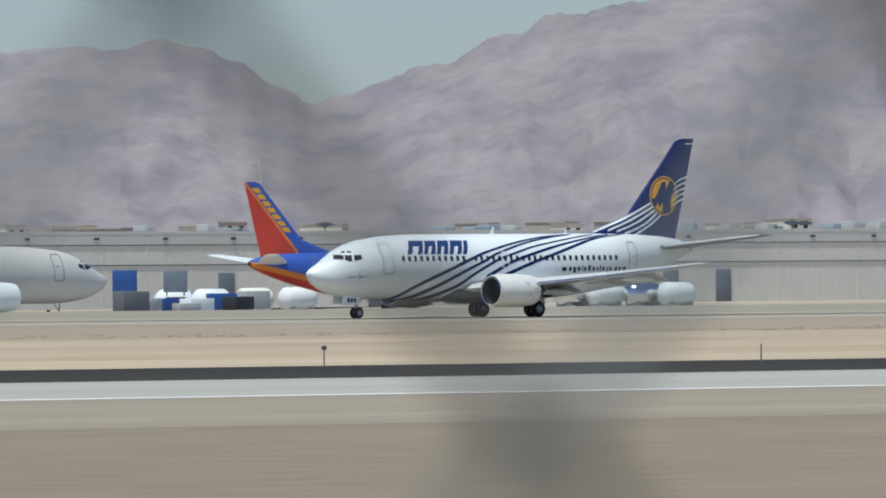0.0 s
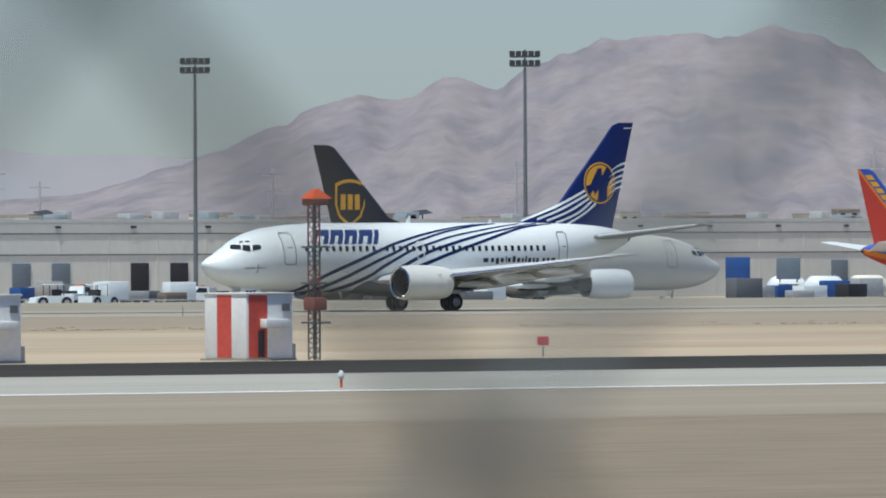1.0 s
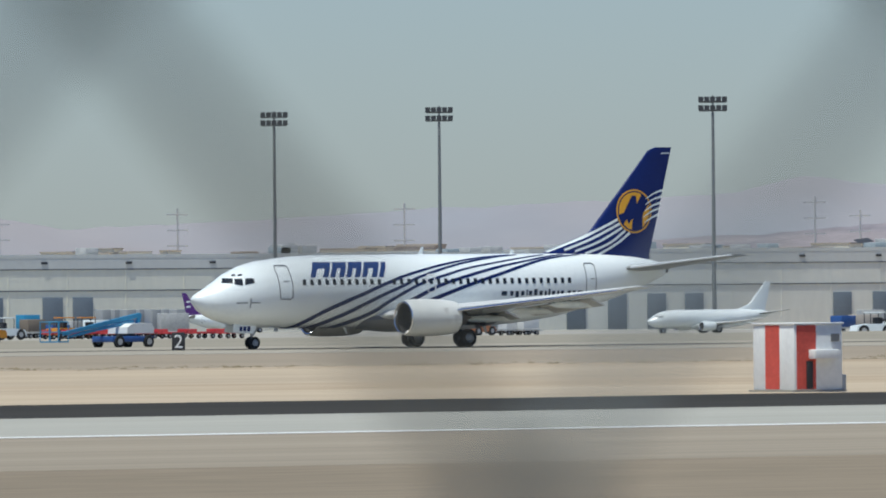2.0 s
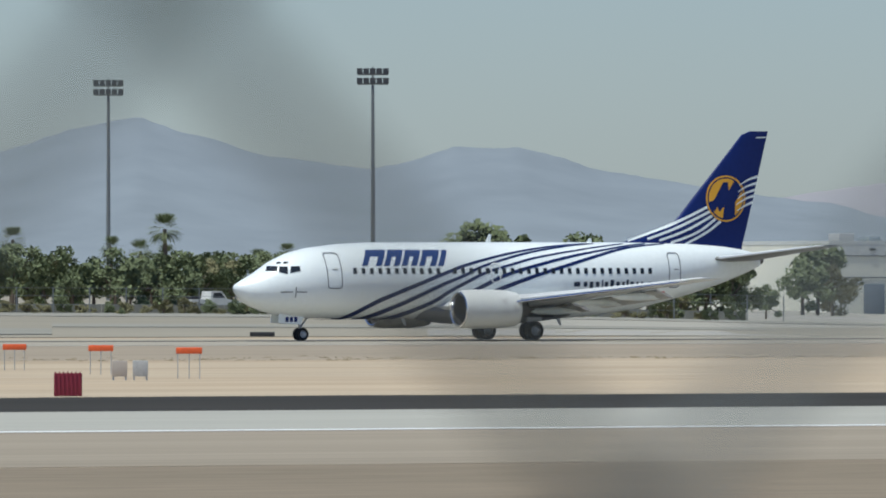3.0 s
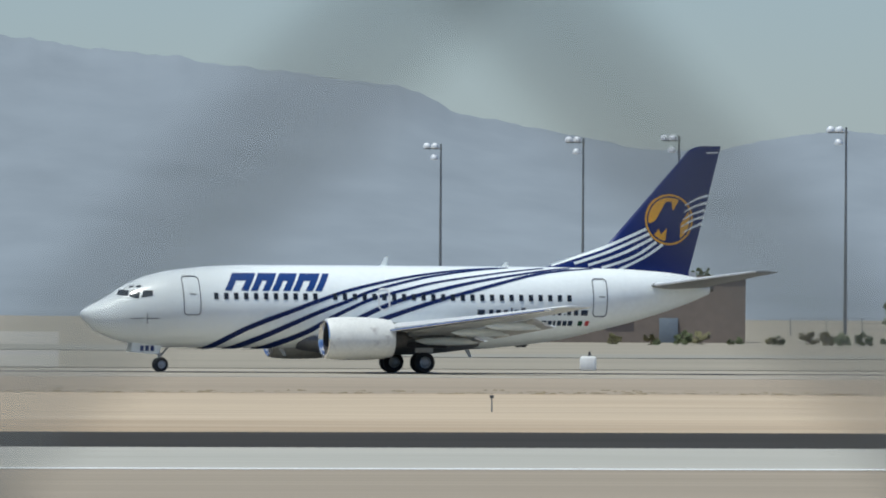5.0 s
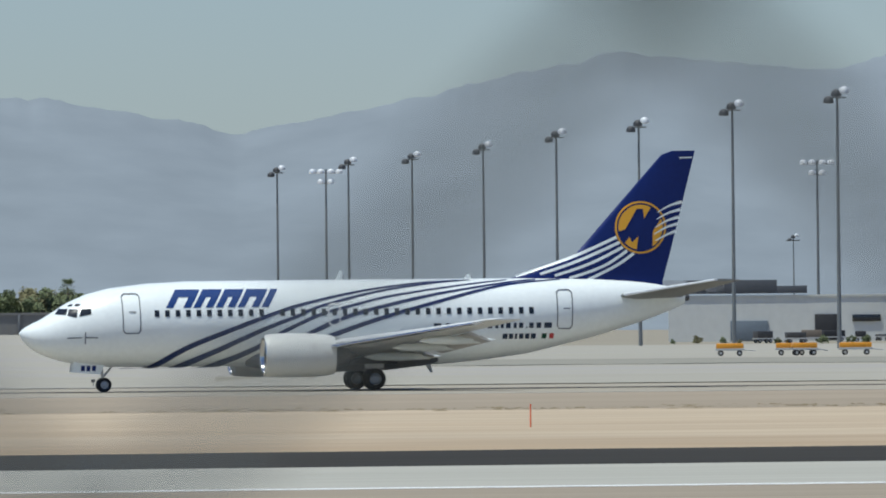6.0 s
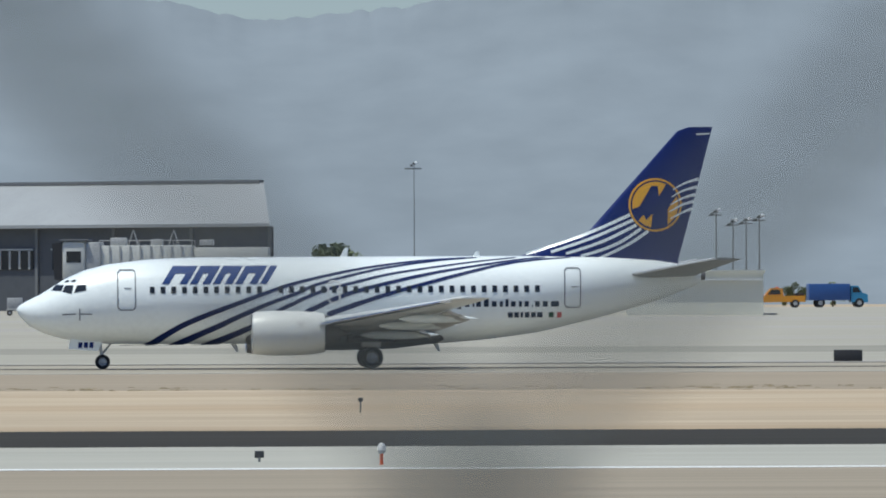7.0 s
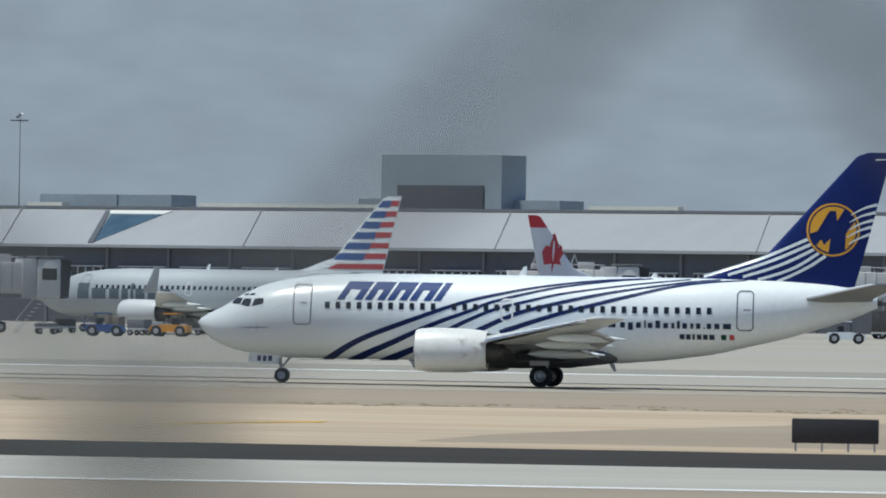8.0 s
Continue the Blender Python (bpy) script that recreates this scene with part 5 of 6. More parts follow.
low_building("white_house", 27.9, 28.6, 1150, 5.6, "wall_white", "small white buildings half hidden by trees", [("window", 28.0, 28.08, 1.6, 2.7, "glass"), ("window", 28.3, 28.4, 1.6, 2.7, "glass")])
low_building("white_house", 29.0, 29.4, 1180, 5.2, "cream_wall", "small cream building half hidden by trees", [("window", 29.1, 29.18, 1.4, 2.6, "glass")])
low_building("white_house", 24.4, 24.8, 1120, 4.4, "wall_white", "small white building half hidden by trees", [("window", 24.5, 24.58, 1.2, 2.2, "glass")])


def terminal():
    """A long terminal, its pale sloping roof over a charcoal facade, running from the near east corner away to the west."""
    p = Vector((math.sin(radians(1.72)), math.cos(radians(1.72)), 0)) * 990
    q = Vector((math.sin(radians(-7.01)), math.cos(radians(-7.01)), 0)) * 1110
    d = (q - p).normalized()
    L = 330.0

    def at(az):
        """Place along the front, negative to the west, at a bearing."""
        k = math.tan(radians(az))
        return -(p.x - k * p.y) / (k * d.y - d.x)
    rz = math.atan2(d.y, d.x) + math.pi          # local +x runs back towards the east corner
    t = thing("airport_terminal", "long airport terminal with a pale sloping roof over a charcoal facade", "terminal", Matrix.Translation(p + Vector((0, 0, 2.0))) @ Matrix.Rotation(rz, 4, "Z"))
    bm = B(); loft(bm, [[(-L, 0, z), (0, 0, z), (-6.5, 9.5, z), (-L, 9.5, z)] for z in (-2, 8.25)]); part("facade", bm, M["facade"], t, "charcoal panelled facade")
    bm = B(); loft(bm, [[(x - (0.7 * y if x > -10 else 0), y, z) for y, z in ((-1.2, 8.25), (-1.2, 8.55), (9, 12.4), (9.3, 12.4), (9.3, 8.25))] for x in (-L, -0.5)]); part("roof", bm, M["membrane"], t, "pale sloping metal roof")
    bm = B(); box(bm, -L, 8.8, 12.4, -7.2, 9.6, 12.7); part("ridge_rail", bm, M["roof"], t)
    for i in range(1, 9):
        bm = B(); tube(bm, (-i * 34.0, -1.3, 8.6), (-i * 34.0 - 6.4, 8.8, 12.44), 0.07, seg=5); part("roof_seam", bm, M["membrane"], t)
    rn = random.Random(5)
    for i in range(44):
        x = -4 - i * 8.6
        bm = B(); box(bm, x - 3.2, -0.12, 4.4, x + 3.2, -0.01, 6.2); pane = part("window", bm, M["glass"], t, "dark ribbon window")
        for q in range(6):
            bm = B(); box(bm, x - 2.75 + q * 1.1, -0.2, 4.45, x - 2.55 + q * 1.1, -0.121, 6.15); part("mullion", bm, M["cart"], pane)
        bm = B(); box(bm, x - 3.3, -0.22, 6.2, x + 3.3, -0.01, 6.36); part("window_head", bm, M["cart"], pane)
        bm = B(); box(bm, x + 3.5, -0.2, 0, x + 3.8, -0.01, 8.2); part("fin_panel", bm, M["roof"], t)
    # roof monitors
    for a0, a1, y0, z1, mat in ((-6.53, -5.87, 26, 18.6, "plant"), (-5.86, -5.55, 28, 13.9, "plant"), (-8.40, -7.98, 26, 14.2, "plant"), (-7.97, -7.68, 26, 14.2, "plant"), (-6.66, -6.54, 30, 14.0, "plant")):
        bm = B(); box(bm, at(a0) - 0.82 * y0, y0, -2, at(a1) - 0.82 * y0, y0 + 4, z1); part("roof_monitor", bm, M[mat], t, "grey rooftop plant block")
    bm = B(); box(bm, at(-6.44) - 21.2, 25.8, 12.3, at(-5.97) - 21.2, 25.99, 15.4); part("louvre", bm, M["facade"], t, "dark louvre")
    for a0, a1 in ((-8.6, -8.41), (-7.67, -6.67), (-5.54, -5.05)):
        bm = B(); box(bm, at(a0) - 16, 24, -2, at(a1) - 16, 25, 13.3); part("parapet", bm, M["cream_wall"], t, "cream rooftop parapet")
    mat_t = t.matrix_basis

    def on_roof(az, y, up):
        """The place on the roof's slope at a bearing, y metres in from the front."""
        lo, hi = -L, 40.0
        for _ in range(40):
            mid = (lo + hi) / 2
            w = mat_t @ Vector((mid, y, 0))
            lo, hi = (mid, hi) if math.degrees(math.atan2(w.x, w.y)) < az else (lo, mid)
        return Vector((lo, y, 8.55 + (y + 1.2) * 0.3775 + up))

    def roof_panel(corners, up, thick):
        bm = B()
        loft(bm, [[on_roof(a, y, up + d) for a, y in corners] for d in (-0.2, thick)])
        return bm
    part("skylight", roof_panel(((-8.02, -0.7), (-7.93, 7.4), (-7.65, 7.4)), 0.0, 0.05), M["teal_glass"], t, "triangular teal skylight")
    part("skylight_frame", roof_panel(((-8.05, -0.9), (-7.955, 8.3), (-7.93, 8.3), (-8.02, -0.9)), 0.0, 0.14), M["facade"], t, "dark skylight frame")
    part("skylight_frame", roof_panel(((-7.935, 7.4), (-7.935, 8.3), (-7.60, 8.3), (-7.65, 7.4)), 0.0, 0.12), M["bridge"], t, "pale skylight frame")


terminal()


def road_wheels(v, xs, y, r):
    for x in xs:
        for s in (-1, 1):
            bm = B()
            loft(bm, [[(x + q * math.cos(a * math.pi / 8), s * y + o, r + q * math.sin(a * math.pi / 8)) for a in range(16)] for o, q in ((-0.11, 0.5 * r), (-0.11, 0.92 * r), (-0.07, r), (0.07, r), (0.11, 0.92 * r), (0.11, 0.5 * r))])
            w = part("wheel", bm, M["tyre"], v)
            bm = B(); tube(bm, (x, s * y - 0.115, r), (x, s * y + 0.115, r), 0.5 * r, seg=12); part("rim", bm, M["cart"], w)


def jet_bridge(az, r, length, turn=0.0):
    j = thing("jet_bridge", "dusty pale passenger jet bridge with ribbed tunnels on a wheeled support", "jet bridge", facing(az, r) @ Matrix.Rotation(turn, 4, "Z"), group="jet bridges")
    half = length * 0.55
    bm = B(); box(bm, -half, -1.5, 3.4, 0, 1.5, 6.1, 0.08); part("outer_tunnel", bm, M["bridge"], j)
    bm = B(); box(bm, -length, -1.25, 3.6, -half - 0.02, 1.25, 5.9, 0.08); part("inner_tunnel", bm, M["bridge"], j)
    n = int(half / 0.9)
    for i in range(n + 1):
        for s in (-1, 1):
            x = -half + half * i / n
            bm = B(); box(bm, x - 0.07, s * 1.5 - 0.08, 3.45, x + 0.07, s * 1.5 + 0.08, 6.05); part("rib", bm, M["cart"], j)
    for s in (-1, 1):
        bm = B(); box(bm, -length, s * 1.3 - 0.12, 3.05, 0, s * 1.3 + 0.12, 3.4); part("girder", bm, M["roof"], j, "dark steel girder")
        bm = B(); tube(bm, (-half, s * 1.3, 6.55), (0, s * 1.3, 6.55), 0.035, seg=5)
        for i in range(6):
            x = -half * i / 5
            tube(bm, (x, s * 1.3, 6.1), (x, s * 1.3, 6.55), 0.03, seg=5)
        part("roof_rail", bm, M["cart"], j)
    bm = B(); box(bm, 1.2, -1.9, 2.9, 3.3, 1.9, 6.5, 0.3); part("cab", bm, M["bridge"], j, "boxy docking cab")
    for y in (-1.92, 1.9):
        bm = B(); box(bm, 1.6, y, 4.6, 2.9, y + 0.02, 5.6); part("cab_window", bm, M["glass"], j)
    bm = B(); box(bm, 1.0, -2.0, 6.5, 3.5, 2.0, 6.65, 0.03); part("cab_roof", bm, M["roof"], j)
    bm = B(); box(bm, -0.1, -1.7, 3.0, 1.2, 1.7, 6.4, 0.1); part("cab_neck", bm, M["cart"], j)
    bm = B(); prism(bm, [(3.3, 3.0), (4.0, 3.1), (4.2, 6.3), (3.3, 6.4)], -1.7, 1.7); part("bellows", bm, M["dark"], j, "black folding bellows")
    for y in (-1.1, 1.1):
        bm = B(); box(bm, -3.0, y - 0.25, 0.6, -2.4, y + 0.25, 3.1, 0.03); part("lift_column", bm, M["cart"], j)
    bm = B(); box(bm, -4.0, -1.5, 0.35, -1.4, 1.5, 0.95, 0.1); part("bogie", bm, M["dark"], j)
    road_wheels(j, (-3.5, -1.9), 1.4, 0.5)
    bm = B()
    for k in range(9):
        box(bm, 0.1 + 0.28 * k, 1.75, 0.1 + 0.34 * k, 0.4 + 0.28 * k, 2.5, 0.18 + 0.34 * k)
    tube(bm, (0.1, 2.5, 0.9), (2.5, 2.5, 3.9), 0.035, seg=5)
    part("service_stair", bm, M["steel"], j, "steel service stair")
    for x, w, h in ((-1.6, 0.7, 0.7), (-5.0, 0.5, 0.55), (-half - 1.2, 0.6, 0.5)):
        bm = B(); box(bm, x - w, -0.7, 6.1, x + w, 0.7, 6.1 + h, 0.06); part("roof_unit", bm, M["cart"], j)
    for x in (-2.8, -6.4):
        bm = B()
        tube(bm, (x - 0.5, -0.9, 6.0), (x, -0.9, 7.5), 0.05, seg=5)
        tube(bm, (x + 0.5, -0.9, 6.0), (x, -0.9, 7.5), 0.05, seg=5)
        part("a_frame", bm, M["cart"], j, "pale steel A-frame")


jet_bridge(-8.41, 926, 16, 0.2)
jet_bridge(-3.62, 985, 13, 0.15)
jet_bridge(0.80, 955, 15, 3.04)
jet_bridge(-2.55, 1000, 12, 2.9)
jet_bridge(-5.3, 1010, 9, 0.1)


# ---- parked airliners ----
def parked(name, label, az, r, heading, kit, body, fin, nacelle, **kw):
    h = radians(heading)
    d = Vector((math.sin(h), math.cos(h), 0))
    tail = polar(az, r, 0)
    o = tail + d * ((32.47 - NOSE_GEAR) * kit.k[0])
    o.z = land(o.x - 8 * d.x, o.y - 8 * d.y) + 0.07
    m = Matrix.Translation(o) @ Matrix.Rotation(math.atan2(-d.y, -d.x), 4, "Z")
    jet, f = airliner(name, label, kit, body, fin, nacelle, m, gear_doors=False, flaps=False, **kw)
    return jet, f


def build_parked():
    gold, brown = (0.72, 0.33, 0.02), (0.022, 0.014, 0.012)
    kit = Kit(47.3, 3.8, 13.9)
    body = material("cargo_livery", (0.62, 0.60, 0.54), 0.35, vary=0.05, scale=0.5, bands=((0.313, 1.0, 9.75, gold), (0.313, 1.0, 10.4, brown)))
    jet, fin = parked("cargo_airliner", "brown and cream cargo airliner with a gold swoosh, parked", 37.60, 905, 86, kit, body, M["brown"], M["white"], windows=False, stab_mat=M["white"])
    for side in (-1, 1):
        c = (29.75, 7.3)
        sh = [(-1.15, 1.15), (-0.6, 1.35), (0, 1.42), (0.6, 1.35), (1.15, 1.15), (1.15, -0.2), (0.85, -0.9), (0, -1.5), (-0.85, -0.9), (-1.15, -0.2)]
        def shield(k, out):
            bm = B()
            vs = [bm.verts.new(kit(fin_skin(c[0] + x * 0.98 * k, c[1] + z * 1.12 * k, out, side))) for x, z in sh]
            bm.faces.new(vs); bmesh.ops.triangulate(bm, faces=bm.faces)
            return bm
        e = part("emblem", shield(1.0, 0.03), M["gold"], fin, "gold shield emblem")
        part("emblem_field", shield(0.86, 0.05), M["brown"], e, "brown field of the shield")
        for x in (-0.52, 0.02, 0.55):
            bm = B()
            patch(bm, kit, ((c[0] + x - 0.19, c[1] - 0.5), (c[0] + x + 0.19, c[1] - 0.5), (c[0] + x + 0.19, c[1] + 0.55), (c[0] + x - 0.19, c[1] + 0.55)), lambda p, q, side: fin_skin(p, q, 0.07, side), side)
            part("emblem_bar", bm, M["gold"], e)
    kit = Kit(33.0, 3.8, 12.4)
    blue, red, org = (0.04, 0.10, 0.42), (0.55, 0.05, 0.03), (0.75, 0.22, 0.02)
    body = material("blue_red_livery", blue, 0.35, vary=0.05, scale=0.5, bands=((0.0, -1.0, -2.55, org), (0.0, -1.0, -2.35, red), (0.25, -1.0, 2.2, org), (0.25, -1.0, 2.7, red)))
    finm = material("blue_red_fin", blue, 0.35, vary=0.05, scale=0.5, bands=((1.0, -0.81, 18.75, org), (1.0, -0.81, 19.05, red)))
    jet, fin = parked("blue_airliner", "blue and red airliner with an orange band, parked on the apron", 40.50, 1010, 105, kit, body, finm, M["white"], stab_mat=M["white"], winglets=True)
    for side in (-1, 1):
        for i in range(7):
            z = 6.9 + i * 0.56
            le = float(np.interp(z, FIN_Z, FIN_LE))
            bm = B(); patch(bm, kit, ((le + 0.55, z), (le + 1.25, z), (le + 1.6, z + 0.42), (le + 0.9, z + 0.42)), lambda a, b, side: fin_skin(a, b, 0.02, side), side)
            part("lettering_bar", bm, M["gold"], fin)
    kit = Kit(39.5, 3.9, 12.2)
    silver = material("silver_livery", (0.42, 0.45, 0.45), 0.45, metal=0.1, vary=0.05, scale=0.5)
    jet, fin = parked("silver_airliner", "silver-grey airliner at its gate, fin striped red and blue", -6.38, 930, -60, kit, silver, M["white"], M["wing"], winglets=True)
    for side in (-1, 1):
        for i in range(7):
            z = 5.35 + i * 0.84
            zt = z + 0.44
            le, te = float(np.interp(z, FIN_Z, FIN_LE)), float(np.interp(z, FIN_Z, FIN_TE))
            le2, te2 = float(np.interp(zt, FIN_Z, FIN_LE)), float(np.interp(zt, FIN_Z, FIN_TE))
            mid, mid2 = le + (te - le) * (0.60 if z > 6 else 0.3), le2 + (te2 - le2) * (0.60 if z > 6 else 0.3)
            S = lambda a, b, side: fin_skin(a, b, 0.02, side)
            if z > 6:
                bm = B(); patch(bm, kit, ((le + 0.15, z - 0.1), (mid, z - 0.1), (mid2, zt), (le2 + 0.15, zt)), S, side, n=5); part("fin_stripe", bm, M["truck_blue"], fin, "blue stripe")
            bm = B(); patch(bm, kit, ((mid, z), (te - 0.05, z), (te2 - 0.05, zt), (mid2, zt)), S, side, n=5); part("fin_stripe", bm, M["red"], fin, "red stripe")
        x = 4.5
        for w, z1 in ((1.25, 3.95), (1.5, 3.55), (1.0, 3.55), (0.7, 3.55), (0.34, 3.95), (0.98, 3.55), (1.05, 3.55), (1.05, 3.55)):
            bm = B(); patch(bm, kit, ((x, 2.7), (x + w * 0.85, 2.7), (x + w * 0.85, z1), (x, z1)), lambda a, b, side: skin(a, b, 0.03, side), side)
            part("lettering_bar", bm, M["title_slate"], jet, "slate bar of the painted title")
            x += w + 0.12
    kit = Kit(33.2, 3.95, 10.9)
    body = material("white_red_livery", (0.72, 0.72, 0.72), 0.3, vary=0.05, scale=0.5, bands=((0.8, -1.0, 15.2, (0.55, 0.02, 0.03)), (0.8, -1.0, 17.2, (0.72, 0.72, 0.72))))
    finm = material("white_red_fin", (0.74, 0.74, 0.74), 0.3, vary=0.05, scale=0.5, bands=((0.0, 1.0, 9.75, (0.55, 0.02, 0.03)),))
    jet, fin = parked("white_airliner", "white airliner with red fin markings parked at the terminal", -5.705, 1000, 40, kit, body, finm, M["red"])
    for side in (-1, 1):
        bm = B()
        leaf = ((0.0, -1.5), (0.12, -0.75), (0.95, -0.85), (0.72, -0.45), (1.3, 0.15), (0.95, 0.3), (1.0, 0.7), (0.5, 0.55), (0.45, 0.95), (0.0, 1.7), (-0.45, 0.95), (-0.5, 0.55), (-1.0, 0.7), (-0.95, 0.3), (-1.3, 0.15), (-0.72, -0.45), (-0.95, -0.85), (-0.12, -0.75))
        vs = [bm.verts.new(kit(fin_skin(29.3 + x * 1.1 - z * 0.15, 7.5 + z * 1.2, 0.05, side))) for x, z in leaf]
        bm.faces.new(vs); bmesh.ops.triangulate(bm, faces=bm.faces)
        part("emblem", bm, M["red"], fin, "plain red jagged emblem")
        for x, w, z0, z1 in ((3.9, 0.5, 3.2, 3.8), (4.5, 0.42, 3.15, 4.0), (5.1, 0.35, 3.2, 3.9), (5.6, 0.5, 2.9, 3.7), (6.2, 0.4, 3.15, 4.1), (6.75, 0.5, 3.2, 3.75)):
            bm = B(); patch(bm, kit, ((x, z0), (x + w, z0), (x + w, z1), (x, z1)), lambda a, b, side: skin(a, b, 0.02, side), side)
            part("lettering_bar", bm, M["title_red"], jet, "dark red bar of the painted title")
    # a small white business jet before the warehouses
    for az, r, hd in ((35.66, 1080, -86),):
        kit = Kit(14.5, 1.9, 5.2)
        parked("business_jet", "small white jet parked before the warehouse", az, r, hd, kit, M["white"], M["white"], M["white"], windows=False)


build_parked()


# ---- vehicles and ground equipment ----
def pickup(az, r, mat, label, turn, beacon=True):
    v = thing("pickup_truck", label, "pickup truck", Matrix.Translation(polar(az, r) + Vector((0, 0, 0.07))) @ Matrix.Rotation(turn, 4, "Z"), group="airfield pickups")
    bm = B()
    loft(bm, [[(x, y, z) for x, z in ((-2.7, 0.55), (-2.7, 1.15), (-0.6, 1.15), (-0.55, 1.2), (1.0, 1.2), (1.2, 1.12), (2.6, 1.02), (2.75, 0.8), (2.7, 0.5))] for y in (-0.95, -0.9, 0.9, 0.95)])
    part("body", bm, M[mat], v)
    bm = B()
    loft(bm, [[(x, y, z) for x, z in ((-0.65, 1.15), (-0.5, 1.85), (0.55, 1.88), (1.15, 1.2))] for y in (-0.78, 0.78)])
    part("cab", bm, M[mat], v)
    for s in (-1, 1):
        bm = B(); prism(bm, [(-0.35, 1.27), (-0.28, 1.72), (0.5, 1.75), (0.92, 1.27)], s * 0.785 - 0.01, s * 0.785 + 0.01); part("side_window", bm, M["glass"], v)
        bm = B(); box(bm, 2.62, s * 0.7 - 0.15, 0.75, 2.76, s * 0.7 + 0.15, 0.95, 0.02); part("headlight", bm, M["lamp_white"], v)
    if beacon:
        bm = B(); box(bm, -0.2, -0.4, 1.88, 0.1, 0.4, 2.0, 0.03); part("beacon_bar", bm, M["orange"], v, "amber beacon bar")
    bm = B(); box(bm, -2.6, -0.8, 1.15, -1.7, 0.8, 1.42, 0.05); part("tool_box", bm, M["dark"], v)
    road_wheels(v, (-1.75, 1.75), 0.85, 0.4)


pickup(31.38, 725, "yellow", "yellow airfield pickup truck with an amber beacon bar", 0.22)
pickup(17.12, 850, "yellow", "orange pickup truck parked by a tan building", 3.1)
pickup(17.35, 870, "white", "white pickup truck parked by a tan building", 3.1)
pickup(4.40, 1030, "yellow", "orange pickup truck standing on the apron", 3.14)
pickup(36.35, 1010, "white", "white pickup truck among ground equipment", 0.4)
pickup(37.0, 1060, "white", "white pickup truck among ground equipment", 2.8)


def box_truck(az, r, mat, turn):
    v = thing("box_truck", "blue box truck standing on the apron", "truck", Matrix.Translation(polar(az, r) + Vector((0, 0, 0.07))) @ Matrix.Rotation(turn, 4, "Z"), group="box trucks")
    bm = B(); box(bm, -2.8, -1.1, 0.7, 1.2, 1.1, 2.3, 0.04); part("box_body", bm, M[mat], v)
    bm = B(); loft(bm, [[(x, y, z) for x, z in ((1.3, 0.5), (1.3, 2.1), (2.0, 2.1), (2.4, 1.4), (2.9, 1.3), (2.95, 0.5))] for y in (-1, 1)]); part("cab", bm, M["lift_blue"], v)
    for s in (-1, 1):
        bm = B(); prism(bm, [(1.45, 1.45), (1.45, 1.95), (1.95, 1.95), (2.25, 1.45)], s * 1.01 - 0.01, s * 1.01 + 0.01); part("side_window", bm, M["glass"], v)
    road_wheels(v, (-1.7, 2.1), 0.95, 0.45)


box_truck(4.72, 1040, "truck_blue", 0.05)


def catering_truck(az, r, mat, label):
    v = thing("catering_truck", label, "truck", facing(az, r, 0.07), group="raised catering trucks")
    bm = B(); box(bm, -1.1, -2.6, 2.3, 1.1, 2.4, 4.3, 0.05); part("raised_body", bm, M[mat], v)
    bm = B()
    for s in (-0.8, 0.8):
        tube(bm, (s, -2.0, 0.8), (s, 1.8, 2.3), 0.08, seg=6)
        tube(bm, (s, 1.8, 0.8), (s, -2.0, 2.3), 0.08, seg=6)
    part("scissor_lift", bm, M["steel"], v, "steel scissor lift")
    bm = B(); box(bm, -1.05, -2.4, 0.55, 1.05, 2.4, 0.82, 0.04); part("chassis", bm, M["dark"], v)
    bm = B(); box(bm, -1.05, -3.6, 0.5, 1.05, -2.45, 2.0, 0.12); part("cab", bm, M["wall_white"], v, "white cab")
    bm = B(); box(bm, -0.9, -3.64, 1.2, 0.9, -3.58, 1.85, 0.02); part("windscreen", bm, M["glass"], v)
    for y in (-2.9, 1.5):
        for s in (-0.95, 0.95):
            bm = B(); tube(bm, (s - 0.13, y, 0.42), (s + 0.13, y, 0.42), 0.42, seg=14); part("wheel", bm, M["tyre"], v)


catering_truck(39.86, 960, "truck_blue", "blue catering truck with its body raised on a scissor lift")
catering_truck(40.13, 990, "door", "grey-blue catering truck with its body raised on a scissor lift")


